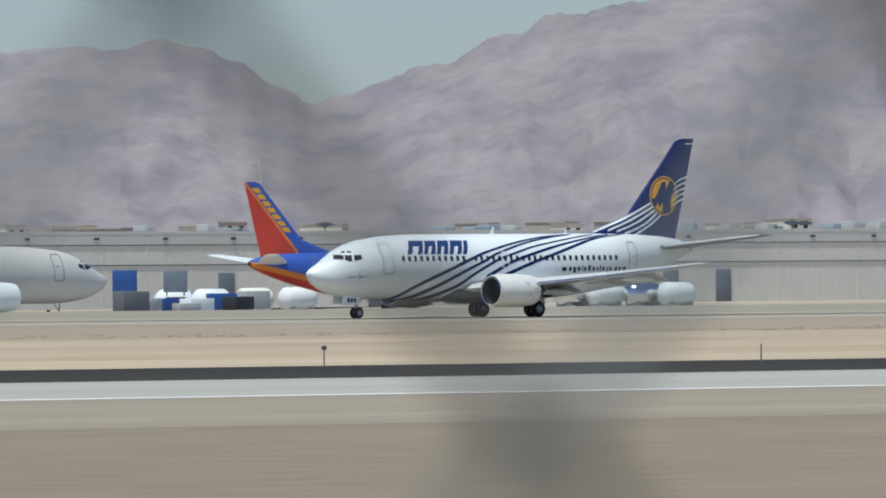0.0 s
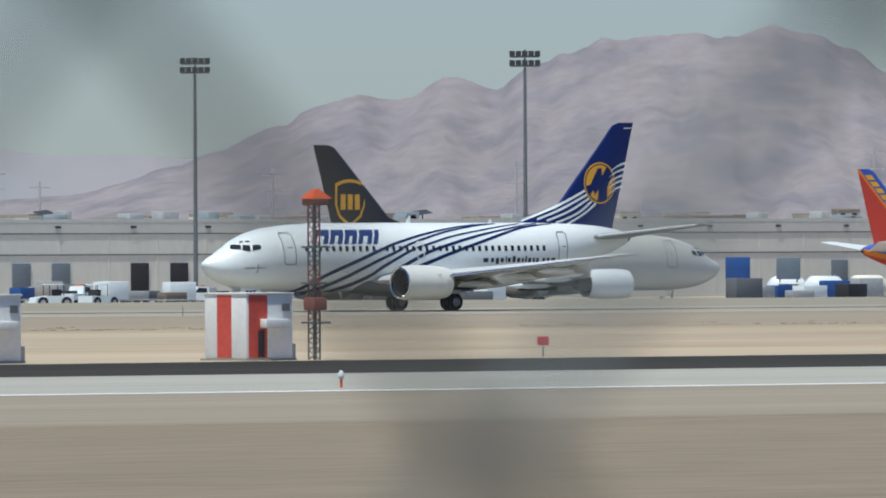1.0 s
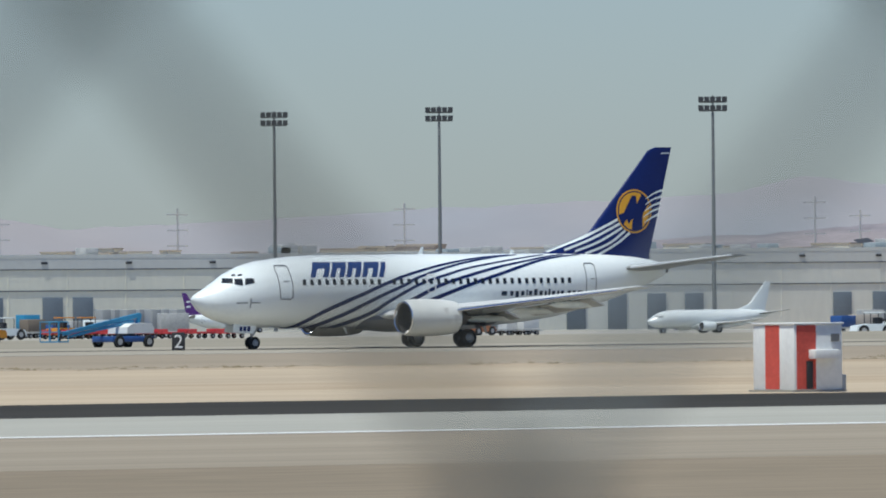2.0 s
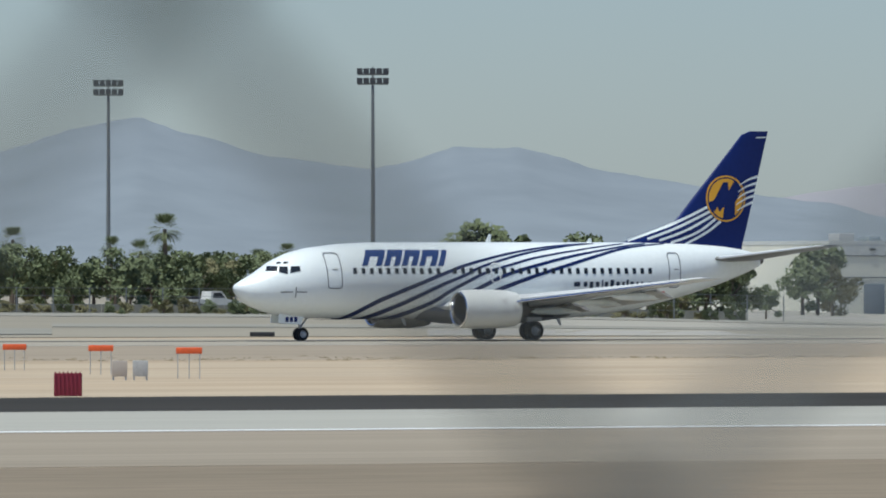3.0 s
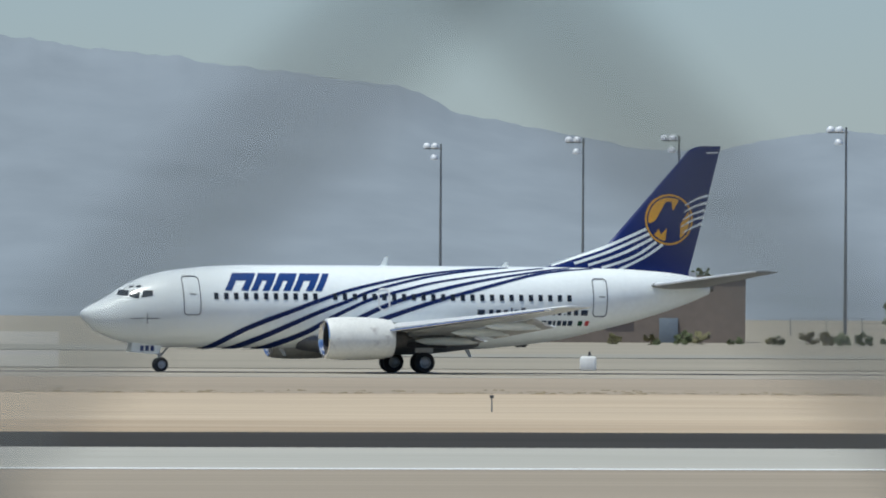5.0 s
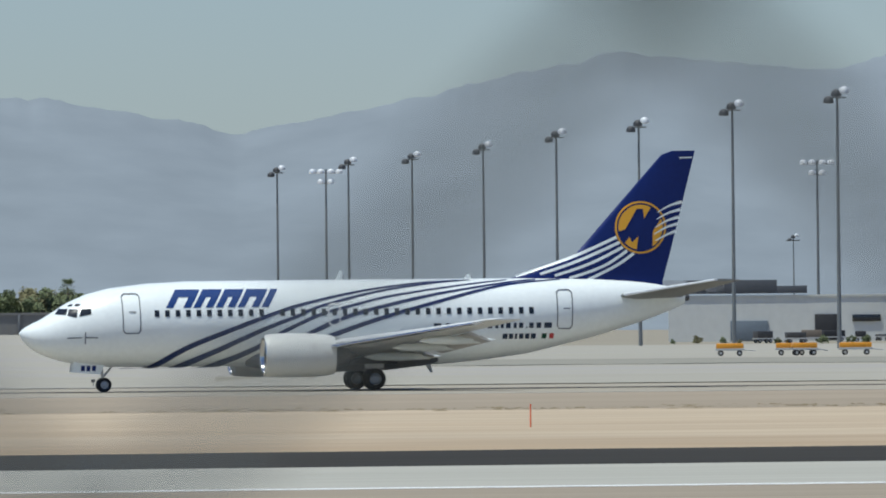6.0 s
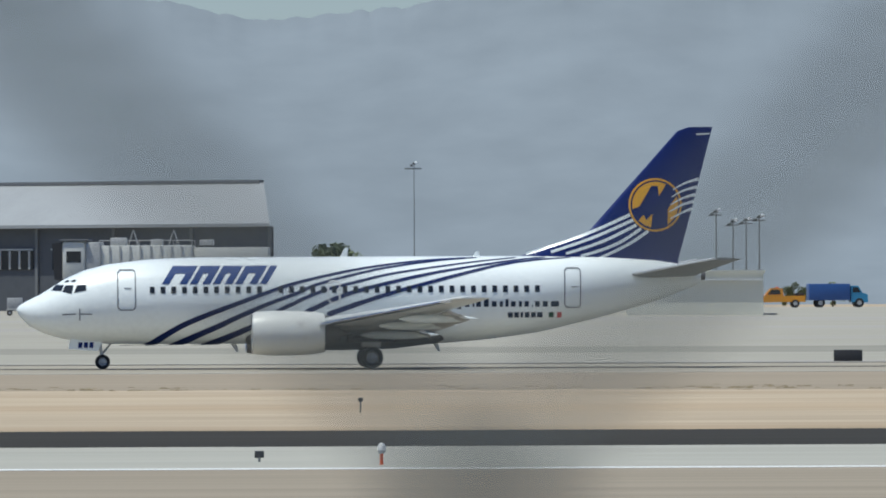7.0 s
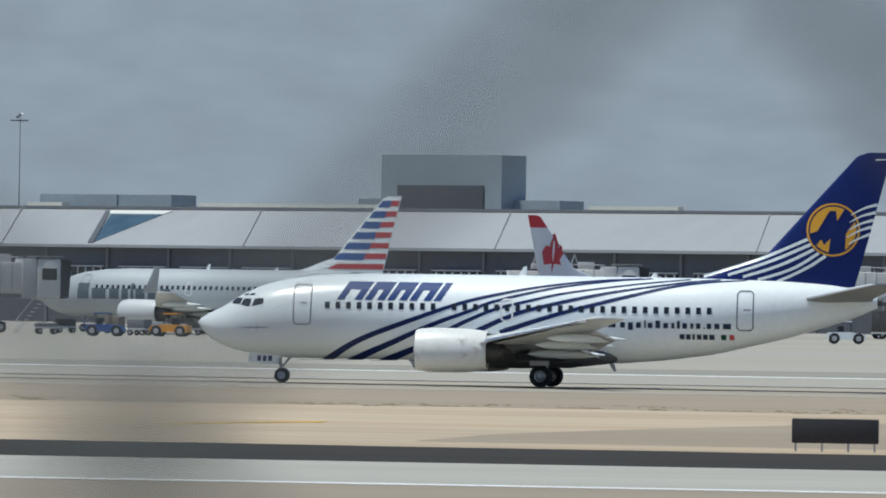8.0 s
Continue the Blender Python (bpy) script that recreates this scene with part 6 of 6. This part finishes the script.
def boom_lift(az, r):
    v = thing("boom_lift", "blue articulated boom lift folded low on the apron", "boom lift", Matrix.Translation(polar(az, r) + Vector((0, 0, 0.07))) @ Matrix.Rotation(0.15, 4, "Z") @ Matrix.Scale(0.92, 4))
    bm = B(); box(bm, -0.1, -1.05, 0.40, 3.4, 1.05, 0.78, 0.06); part("chassis", bm, M["truck_blue"], v, "dark blue chassis")
    bm = B(); tube(bm, (1.9, 0, 0.76), (1.9, 0, 0.95), 0.6, seg=16); part("turntable", bm, M["dark"], v)
    bm = B(); loft(bm, [[(x, y, z) for x, z in ((1.2, 0.95), (1.25, 1.35), (1.7, 1.6), (3.3, 1.62), (3.55, 1.3), (3.5, 0.95))] for y in (-0.95, -0.9, 0.9, 0.95)]); part("turret", bm, M["wall_white"], v, "white counterweight turret")
    for a, b, w in (((3.1, 0, 2.15), (-3.6, 0, 0.95), 0.2), ((2.5, 0, 1.72), (-0.4, 0, 1.25), 0.17), ((-0.4, 0, 1.25), (-2.9, 0, 0.8), 0.14), ((2.9, 0, 1.5), (3.15, 0, 2.2), 0.16)):
        bm = B(); tube(bm, a, b, w, w * 0.85, 4); part("boom", bm, M["lift_blue"], v, "blue steel boom section")
    bm = B(); tube(bm, (-3.6, 0, 0.95), (-3.75, 0, 0.55), 0.12, seg=6); part("jib_joint", bm, M["dark"], v)
    bm = B(); box(bm, -4.6, -0.9, 0.42, -3.75, 0.9, 0.5); basket = part("basket", bm, M["lift_blue"], v, "railed work basket")
    rails = [((x, y, 0.45), (x, y, 1.75)) for x in (-4.6, -3.75) for y in (-0.9, 0, 0.9)]
    rails += [((-4.6, y, z), (-3.75, y, z)) for z in (1.1, 1.75) for y in (-0.9, 0.9)] + [((x, -0.9, z), (x, 0.9, z)) for z in (1.1, 1.75) for x in (-4.6, -3.75)]
    for q0, q1 in rails:
        bm = B(); tube(bm, q0, q1, 0.035, seg=5); part("basket_rail", bm, M["lift_blue"], basket)
    road_wheels(v, (0.45, 2.95), 1.05, 0.42)


boom_lift(32.10, 640)


def cart(az, r, mat, h, w, turn, load):
    c = thing("baggage_cart", "small ground equipment cart on the apron", "cart", Matrix.Translation(polar(az, r) + Vector((0, 0, 0.07))) @ Matrix.Rotation(turn, 4, "Z"), group="ground equipment carts")
    bm = B(); box(bm, -w / 2, -0.75, 0.45, w / 2, 0.75, 0.62, 0.03); part("deck", bm, M["cart"], c)
    bm = B(); box(bm, -w / 2 + 0.05, -0.7, 0.62, w / 2 - 0.1, 0.7, h, 0.06); part("load", bm, M[mat], c, load)
    bm = B(); tube(bm, (w / 2, 0, 0.5), (w / 2 + 0.9, 0, 0.4), 0.04, seg=6); part("tow_bar", bm, M["steel"], c)
    road_wheels(c, (-w * 0.32, w * 0.32), 0.6, 0.24)


rn = random.Random(21)
spread = [(36.05 + 0.085 * i, 1030 + 25 * (i % 3)) for i in range(12)] + [(38.12 + 0.085 * i, 872 + 8 * (i % 2)) for i in range(6)] + [(39.9 + 0.09 * i, 940 + 10 * (i % 3)) for i in range(8)] + [(31.7 + 0.13 * i, 1000 + 30 * (i % 3)) for i in range(7)] + [(-8.3 + 0.16 * i, 905 + 9 * (i % 3)) for i in range(6)] + [(-5.9 + 0.14 * i, 925 + 8 * (i % 3)) for i in range(4)] + [(0.1 + 0.2 * i, 930) for i in range(6)] + [(11.72, 900), (12.05, 903), (12.13, 901), (12.42, 904)] + [(17.0 + 0.2 * i, 960) for i in range(3)]
for az, r in spread:
    mat = rn.choice(("cart", "white", "truck_blue", "roof", "roof", "cart", "white", "roof_tile", "dark", "tan_wall"))
    if 11.5 < az < 12.7:
        mat = "yellow"
    elif az < 2:          # dark, dusty gear before the terminal
        mat = rn.choice(("dark", "roof", "tan_wall", "truck_blue", "roof", "cart"))
    low = az < 2
    cart(az + rn.uniform(-0.03, 0.03) * (3 if low else 1), r + (rn.uniform(-18, 18) if low else 0), mat, rn.uniform(0.9, 1.7) if low else rn.uniform(1.2, 2.4) if mat != "yellow" else 1.05, rn.uniform(1.2, 2.3) if low else rn.uniform(2.0, 3.4), rn.uniform(-0.4, 0.4), {"cart": "grey metal container", "white": "white container", "truck_blue": "blue container", "roof": "dark machine housing", "dark": "black machine housing", "tan_wall": "brown machine housing", "yellow": "yellow machine housing", "roof_tile": "tan covered load"}[mat])


def tank(az, r, length, rad, mat):
    t = thing("storage_tank", "horizontal pale tank on saddles by the apron", "tank", Matrix.Translation(polar(az, r) + Vector((0, 0, 0.05))), group="horizontal tanks")
    bm = B()
    loft(bm, [[(x, q * rad * math.cos(a * math.pi / 10), rad + 0.4 + q * rad * math.sin(a * math.pi / 10)) for a in range(20)] for x, q in ((-length / 2, 0.3), (-length / 2 + 0.25, 0.8), (-length / 2 + 0.6, 1), (length / 2 - 0.6, 1), (length / 2 - 0.25, 0.8), (length / 2, 0.3))])
    part("shell", bm, M[mat], t)
    for x in (-length * 0.3, length * 0.3):
        bm = B(); box(bm, x - 0.2, -rad * 0.8, -0.1, x + 0.2, rad * 0.8, 0.75); part("saddle", bm, M["cart"], t)


for az, mat in ((40.12, "white"), (40.32, "white"), (40.55, "cream_wall"), (40.78, "wall_white"), (42.25, "chrome"), (42.42, "white"), (42.62, "chrome"), (42.8, "white")):
    tank(az, 1075, 4.2, 1.15, mat)

wb = thing("white_marker_box", "small white rounded utility box beside the runway", "utility box", facing(17.83, 560))
bm = B(); box(bm, -0.5, -0.3, 0, 0.35, 0.3, 0.75, 0.12); part("body", bm, M["wall_white"], wb)
bm = B(); tube(bm, (0.0, 0, 0.7), (0.0, 0, 1.0), 0.1, 0.05, 8); part("cap", bm, M["dark"], wb)
pickup(19.97, 800, "faded_orange", "orange pickup truck standing beside a service road", 1.9, beacon=False)
kit_small = Kit(12.7, 1.7, 4.9)
jet, fin = parked("feeder_aircraft", "small white feeder aircraft with a purple fin, parked before the warehouse", 32.52, 1300, 90, kit_small, M["white"], M["purple"], M["white"], windows=False)
for side in (-1, 1):
    for z in (7.2, 8.6):
        bm = B(); patch(bm, kit_small, ((29.3, z), (30.9, z - 0.2), (30.9, z + 0.35), (29.5, z + 0.45)), lambda a, b, side: fin_skin(a, b, 0.03, side), side)
        part("fin_stripe", bm, M["white"], fin, "white painted stripe")


def tug(az, r, mat, turn, label):
    """A low airport tow tractor: slab body, open cab with a roof on posts, large wheels."""
    v = thing("tow_tractor", label, "tow tractor", Matrix.Translation(polar(az, r) + Vector((0, 0, 0.07))) @ Matrix.Rotation(turn, 4, "Z"), group="tow tractors")
    bm = B(); loft(bm, [[(x, y, z) for x, z in ((-1.6, 0.35), (-1.6, 0.95), (-0.5, 1.0), (0.4, 1.0), (1.55, 0.85), (1.7, 0.4))] for y in (-0.8, -0.75, 0.75, 0.8)]); part("body", bm, M[mat], v)
    bm = B(); box(bm, -0.85, -0.7, 1.85, 0.5, 0.7, 1.95, 0.03); part("cab_roof", bm, M[mat], v)
    for x in (-0.8, 0.42):
        for y in (-0.65, 0.65):
            bm = B(); tube(bm, (x, y, 0.95), (x, y, 1.86), 0.04, seg=6); part("post", bm, M["lamp"], v)
    bm = B(); box(bm, -0.7, -0.5, 0.98, -0.2, 0.5, 1.5, 0.06); part("seat", bm, M["dark"], v, "black seat")
    road_wheels(v, (-1.0, 1.05), 0.75, 0.46)


for az, r, mat, turn, label in ((31.58, 930, "white", 0.1, "white airport tow tractor with large dark wheels"), (36.2, 860, "white", 2.9, "white airport tow tractor with large dark wheels"), (36.45, 870, "white", 0.2, "white airport tow tractor with large dark wheels"),
                                (-4.0, 905, "white", 0.1, "white airport tow tractor with large dark wheels"), (-7.95, 890, "truck_blue", 0.0, "blue airport tow tractor with large dark wheels"), (-7.6, 895, "yellow", 3.0, "yellow airport tow tractor with large dark wheels"),
                                (31.9, 955, "yellow", 0.1, "yellow airport tow tractor with large dark wheels"), (32.0, 958, "yellow", 2.9, "yellow airport tow tractor with large dark wheels"), (34.10, 1000, "faded_orange", 0.3, "faded orange airport tow tractor with large dark wheels")):
    tug(az, r, mat, turn, label)
for az, r, mat in ((-6.05, 900, "white"), (-5.8, 905, "white"), (-5.5, 903, "cart"), (-5.22, 908, "white")):
    pickup(az, r, mat, "white service pickup beside a parked airliner" if mat == "white" else "grey service pickup beside a parked airliner", 0.05)


def dolly(az, r):
    c = thing("baggage_dolly", "low red flat baggage dolly on the apron", "dolly", Matrix.Translation(polar(az, r) + Vector((0, 0, 0.07))) @ Matrix.Rotation(0.05, 4, "Z"), group="red dollies")
    bm = B(); box(bm, -1.1, -0.75, 0.42, 1.1, 0.75, 0.6, 0.03); part("deck", bm, M["red"], c)
    for x in (-1.05, 1.05):
        bm = B(); box(bm, x - 0.04, -0.72, 0.6, x + 0.04, 0.72, 0.85, 0.01); part("end_rail", bm, M["red"], c)
    bm = B(); tube(bm, (1.1, 0, 0.5), (1.5, 0, 0.4), 0.04, seg=6); part("tow_bar", bm, M["steel"], c)
    road_wheels(c, (-0.75, 0.75), 0.6, 0.22)


for i in range(7):
    dolly(31.85 + 0.155 * i, 950 + 2 * (i % 2))
for i in range(7):
    cart(32.1 + 0.066 * i, 1060 + 3 * (i % 2), "membrane", 2.7, 1.2, 0.03, "grey covered container")
for i in range(7):
    cart(33.75 + 0.1 * i, 1160 + 4 * (i % 3), ("flap", "cart", "roof_tile", "bridge", "plant")[i % 5], 1.5 + 0.25 * (i * 3 % 4), 1.9, 0.03, "dusty covered container")
for az, mat in ((34.27, "wall_white"), (34.36, "wall_white"), (31.45, "membrane"), (31.7, "lift_blue")):
    cart(az, 1010, mat, 2.2, 2.0, 0.05, "boxy container")

for az, w in ((37.76, 3.6), (37.95, 3.0)):
    cart(az, 985, "brown_wall", 3.1, w, 0.05, "tall brown wrapped load")

# dark boxes added to fill the dark masses under two jet bridges
cart(0.78, 948, "dark", 2.8, 5.0, 0.05, "tall black box added under the jet bridge")
cart(-3.75, 978, "soot", 2.6, 4.0, 0.05, "tall dark box added under the jet bridge")

board = thing("distance_board", "black runway distance board with a white figure 2", "sign", facing(32.5, 590))
bm = B(); box(bm, -0.36, -0.08, 0.06, 0.36, 0.08, 1.05, 0.02); part("panel", bm, M["dark"], board)
for x in (-0.25, 0.25):
    bm = B(); box(bm, x - 0.03, -0.03, -0.05, x + 0.03, 0.03, 0.08); part("leg", bm, M["steel"], board)
text = bpy.data.curves.new("figure", "FONT")
text.body, text.size, text.extrude, text.align_x = "2", 1.05, 0.006, "CENTER"
holder = bpy.data.objects.new("figure_text", text)
flat = bpy.data.meshes.new_from_object(holder)
bpy.data.objects.remove(holder)
flat.transform(Matrix.Translation((0, -0.088, 0.2)) @ Matrix.Rotation(radians(90), 4, "X"))
flat.materials.clear()
flat.materials.append(M["line"])
figure = new("figure", flat)
figure.parent = board
tagged(figure, "white painted figure")


# ---- trees ----
def leaf_cloud(bm, rn, blobs, n, size):
    for _ in range(n):
        c, r = rn.choice(blobs)
        d = Vector((rn.gauss(0, 1), rn.gauss(0, 1), rn.gauss(0, 1))).normalized() * r * (rn.random() ** 0.4)
        p = Vector(c) + Vector((d.x, d.y, d.z * 0.8))
        u = Vector((rn.gauss(0, 1), rn.gauss(0, 1), rn.gauss(0, 1))).normalized()
        v = u.orthogonal().normalized()
        s = size * rn.uniform(0.6, 1.4)
        bm.faces.new([bm.verts.new(q) for q in (p - u * s, p + v * s * 0.6, p + u * s, p - v * s * 0.6)])


def tree_kind(seed, h, mat, slim=1.0):
    rn = random.Random(seed)
    low = 0.10 if slim > 1.1 else 0.24
    t = thing("tree", "hazy green broadleaf tree with an uneven crown" if mat == "leaf" else "dry olive-brown tree with a sparse crown", "tree", group="airfield trees")
    bm = B()
    tube(bm, (0, 0, -0.3), (0.1, 0, h * 0.45), 0.22, 0.14, 8)
    blobs = []
    for i in range(15 if slim > 1.1 else 12):
        a, q = rn.uniform(0, 6.28), rn.uniform(0.1, 0.36) * h * slim
        e = Vector((q * math.cos(a), q * math.sin(a), h * rn.uniform(low, 0.86)))
        tube(bm, (0.1, 0, h * 0.38), e, 0.09, 0.03, 5)
        blobs.append((e, h * rn.uniform(0.10, 0.19) * (0.6 + 0.4 * slim)))
    blobs.append(((0, 0, h * 0.82), h * 0.17))
    part("trunk", bm, M["trunk"], t)
    bm = B()
    leaf_cloud(bm, rn, blobs, 2400, h * 0.033)
    tagged(part("crown", bm, M[mat], t, smooth=False), kind="stuff")
    return t


def palm_kind(seed, h):
    rn = random.Random(seed)
    t = thing("palm_tree", "fan palm with a shaggy round head of fronds", "palm tree", group="airfield palms")
    bm = B(); tube(bm, (0, 0, -0.3), (0.15, 0, h - 0.8), 0.24, 0.17, 8); part("trunk", bm, M["trunk"], t)
    bm = B()
    for i in range(60):
        a, e = rn.uniform(0, 6.28), rn.uniform(-0.9, 1.35)
        d = Vector((math.cos(a) * math.cos(e), math.sin(a) * math.cos(e), math.sin(e)))
        o = Vector((0.15, 0, h - 0.8))
        sd = d.cross(Vector((0, 0, 1))).normalized()
        for k in range(5):
            f = (k - 2) * 0.22
            q = (d + sd * f).normalized()
            bm.faces.new([bm.verts.new(x) for x in (o + d * 0.5, o + q * 1.1 + sd * 0.05, o + q * 1.75 - Vector((0, 0, 0.25)), o + q * 1.1 - sd * 0.05)])
    tagged(part("crown", bm, M["leaf"], t, smooth=False), kind="stuff")
    return t


def plant_trees():
    kinds = [tree_kind(1, 7.5, "leaf"), tree_kind(2, 6.5, "leaf", 1.15), tree_kind(3, 6.0, "leaf_dry", 1.3), tree_kind(4, 8.5, "leaf", 0.8), palm_kind(5, 7.6), palm_kind(6, 6.6), tree_kind(9, 8.2, "leaf", 0.5)]
    rn = random.Random(8)
    spots = []
    for i in range(34):
        spots.append((23.55 + 0.105 * i + rn.uniform(-0.05, 0.05), rn.uniform(980, 1180), rn.choice((0, 1, 1, 2, 0, 3, 4)), rn.uniform(0.65, 1.0)))
    for i in range(30):
        spots.append((26.9 + 0.11 * i + rn.uniform(-0.06, 0.06), rn.uniform(980, 1200), rn.choice((0, 1, 2, 2, 4, 5)), rn.uniform(0.55, 0.95)))
    for i in range(95):
        az = 23.55 + 6.8 * i / 95 + rn.uniform(-0.05, 0.05)
        s = rn.uniform(0.62, 0.98) * (0.85 if az > 27.4 else 1)
        if not (27.9 < az < 29.4 and i % 5 < 3):
            spots.append((az, rn.uniform(960, 1060), rn.choice((1, 1, 2, 0)), s))
    spots += [(25.25, 1000, 3, 1.0), (25.35, 1010, 0, 1.0), (25.15, 1005, 0, 0.95), (27.11, 1000, 4, 1.12), (25.46, 1000, 3, 1.02), (25.55, 1020, 0, 0.95), (24.66, 1000, 4, 0.9), (24.72, 1005, 4, 0.82), (24.58, 1003, 5, 0.85),
              (28.75, 1010, 3, 1.08), (28.85, 1020, 0, 1.1), (29.3, 1010, 3, 0.95), (30.5, 1230, 1, 1.1), (30.58, 1240, 0, 1.15), (30.66, 1235, 2, 1.0), (31.30, 1610, 0, 1.75), (31.36, 1612, 2, 1.95),
              (6.63, 931, 6, 0.98), (6.634, 932, 6, 1.02), (7.9, 1245, 1, 0.85), (8.02, 1250, 2, 0.95), (8.1, 1245, 1, 0.9), (8.16, 1248, 2, 0.8), (8.22, 1250, 4, 0.82), (8.28, 1245, 0, 0.7), (4.5, 1300, 1, 0.5), (4.7, 1300, 1, 0.5),
              (1.98, 1120, 1, 1.05), (2.06, 1125, 0, 0.98), (2.14, 1122, 1, 1.0), (2.2, 1126, 2, 0.9), (8.0, 1560, 1, 1.0), (8.1, 1565, 0, 0.9), (8.2, 1560, 2, 1.0), (7.9, 1562, 1, 0.95), (13.6, 1440, 1, 0.75), (13.75, 1440, 0, 0.7), (18.42, 1080, 1, 1.2), (18.46, 1085, 2, 1.15), (19.75, 1500, 1, 1.45), (19.55, 1100, 1, 0.9), (22.72, 1380, 1, 0.8), (22.85, 1385, 0, 0.8)]
    for i in range(18):
        a = 31.0 + 0.75 * i + rn.uniform(-0.3, 0.3)
        spots.append((a, 1390 / math.cos(radians(a)), rn.choice((0, 1, 3)), rn.uniform(1.45, 1.7)))
    for i in range(40):
        spots.append((19.9 + 0.075 * i + rn.uniform(-0.04, 0.04), rn.uniform(1290, 1322), rn.choice((1, 2, 2, 1)), rn.uniform(0.16, 0.42)))
    for i in range(120):
        spots.append((23.2 + 0.058 * i + rn.uniform(-0.05, 0.05), rn.uniform(900, 928), rn.choice((1, 2, 2, 2)), rn.uniform(0.1, 0.34)))
    for i in range(16):
        spots.append((18.0 + 0.11 * i + rn.uniform(-0.05, 0.05), rn.uniform(930, 985), rn.choice((1, 2)), rn.uniform(0.1, 0.34)))
    for i in range(18):
        spots.append((11.4 + 0.14 * i + rn.uniform(-0.05, 0.05), rn.uniform(1290, 1340), rn.choice((1, 2)), rn.uniform(0.1, 0.24)))
    used = set()
    for az, r, k, s in spots:
        if 23.2 < az < 25.0 and s > 0.45 and k < 4:          # the belt is lower at its western end
            s *= 0.78
        sink = Vector((0, 0, -1.3 * s if s < 0.45 else 0.0))
        m = Matrix.Translation(polar(az, r) + sink) @ Matrix.Rotation(rn.uniform(0, 6.28), 4, "Z") @ Matrix.Scale(s, 4)
        if k not in used:
            kinds[k].matrix_basis = Matrix.Translation(polar(az, r))
            used.add(k)
        else:
            copy_thing(kinds[k], m)


plant_trees()


# low barrier and shrubs along the service road behind the runway
def barriers():
    for az0, az1, r, h in ((23.0, 30.2, 930, 0.8), (19.8, 23.0, 1330, 1.6)):
        n = int((az1 - az0) / 0.16)
        bar = thing("perimeter_barrier", "long low grey concrete barrier along a service road", "barrier", None)
        for i in range(n):
            a, b = az0 + (az1 - az0) * i / n, az0 + (az1 - az0) * (i + 1) / n - 0.0015
            bm = B()
            pa, pb = polar(a, r), polar(b, r)
            back = Vector((math.sin(radians(a)), math.cos(radians(a)), 0)) * 0.3
            loft(bm, [[p, p + Vector((0, 0, h)), p + back + Vector((0, 0, h)), p + back] for p in (pa, pb)])
            part("segment", bm, M["hedge_wall"], bar)


barriers()


def wire_fence(az0, az1, r, h):
    """A far perimeter fence: posts with three rails."""
    f = thing("perimeter_fence", "grey post-and-wire perimeter fence beside a service road", "fence", None)
    n = int((az1 - az0) / 0.19)
    pts = [polar(az0 + (az1 - az0) * i / n, r) for i in range(n + 1)]
    for q in pts:
        bm = B(); tube(bm, q - Vector((0, 0, 0.2)), q + Vector((0, 0, h)), 0.06, 0.05, 6); part("post", bm, M["pole"], f)
    for z in (0.35 * h, 0.68 * h, 0.97 * h):
        bm = B()
        for a, b in zip(pts, pts[1:]):
            tube(bm, a + Vector((0, 0, z)), b + Vector((0, 0, z)), 0.018, seg=4)
        part("rail", bm, M["pole"], f)


wire_fence(23.0, 30.4, 915, 2.3)
wire_fence(18.9, 22.9, 1300, 2.2)

# parked cars, huts and equipment half lost among the far trees and before the hangar
for az, r, mat, turn in ((27.35, 955, "bridge", 0.1), (27.75, 958, "cart", 3.0), (28.1, 952, "bridge", 0.05), (28.45, 960, "roof", 3.1), (29.05, 955, "lamp", 0.1), (24.0, 950, "cart", 0.1), (25.05, 948, "roof", 3.1)):
    pickup(az, r, mat, "dusty pickup truck parked beside far trees", turn, beacon=False)
rn = random.Random(33)
for i in range(20):
    mat = rn.choice(("roof", "cart", "dark", "white", "soot", "tan_wall"))
    cart(11.95 + 0.115 * i + rn.uniform(-0.04, 0.04), rn.uniform(1290, 1400), mat, rn.uniform(0.8, 1.6), rn.uniform(1.2, 3.4), rn.uniform(-0.3, 0.3), {"roof": "dark machine housing", "cart": "grey metal container", "dark": "black machine housing", "white": "white container", "soot": "dark covered container", "tan_wall": "brown machine housing"}[mat])


# ---- movement ----
def roll_out(t):
    """Way of the nose wheel along the runway, metres east of the camera."""
    u = t - 4.0
    return 202.509 - 62.473 * u - 0.942 * u * u + 0.0158 * u ** 3


def motions():
    walk(hero, [(0.5 * i, pose(roll_out(0.5 * i), 500.256, 0.05)) for i in range(17)])


motions()
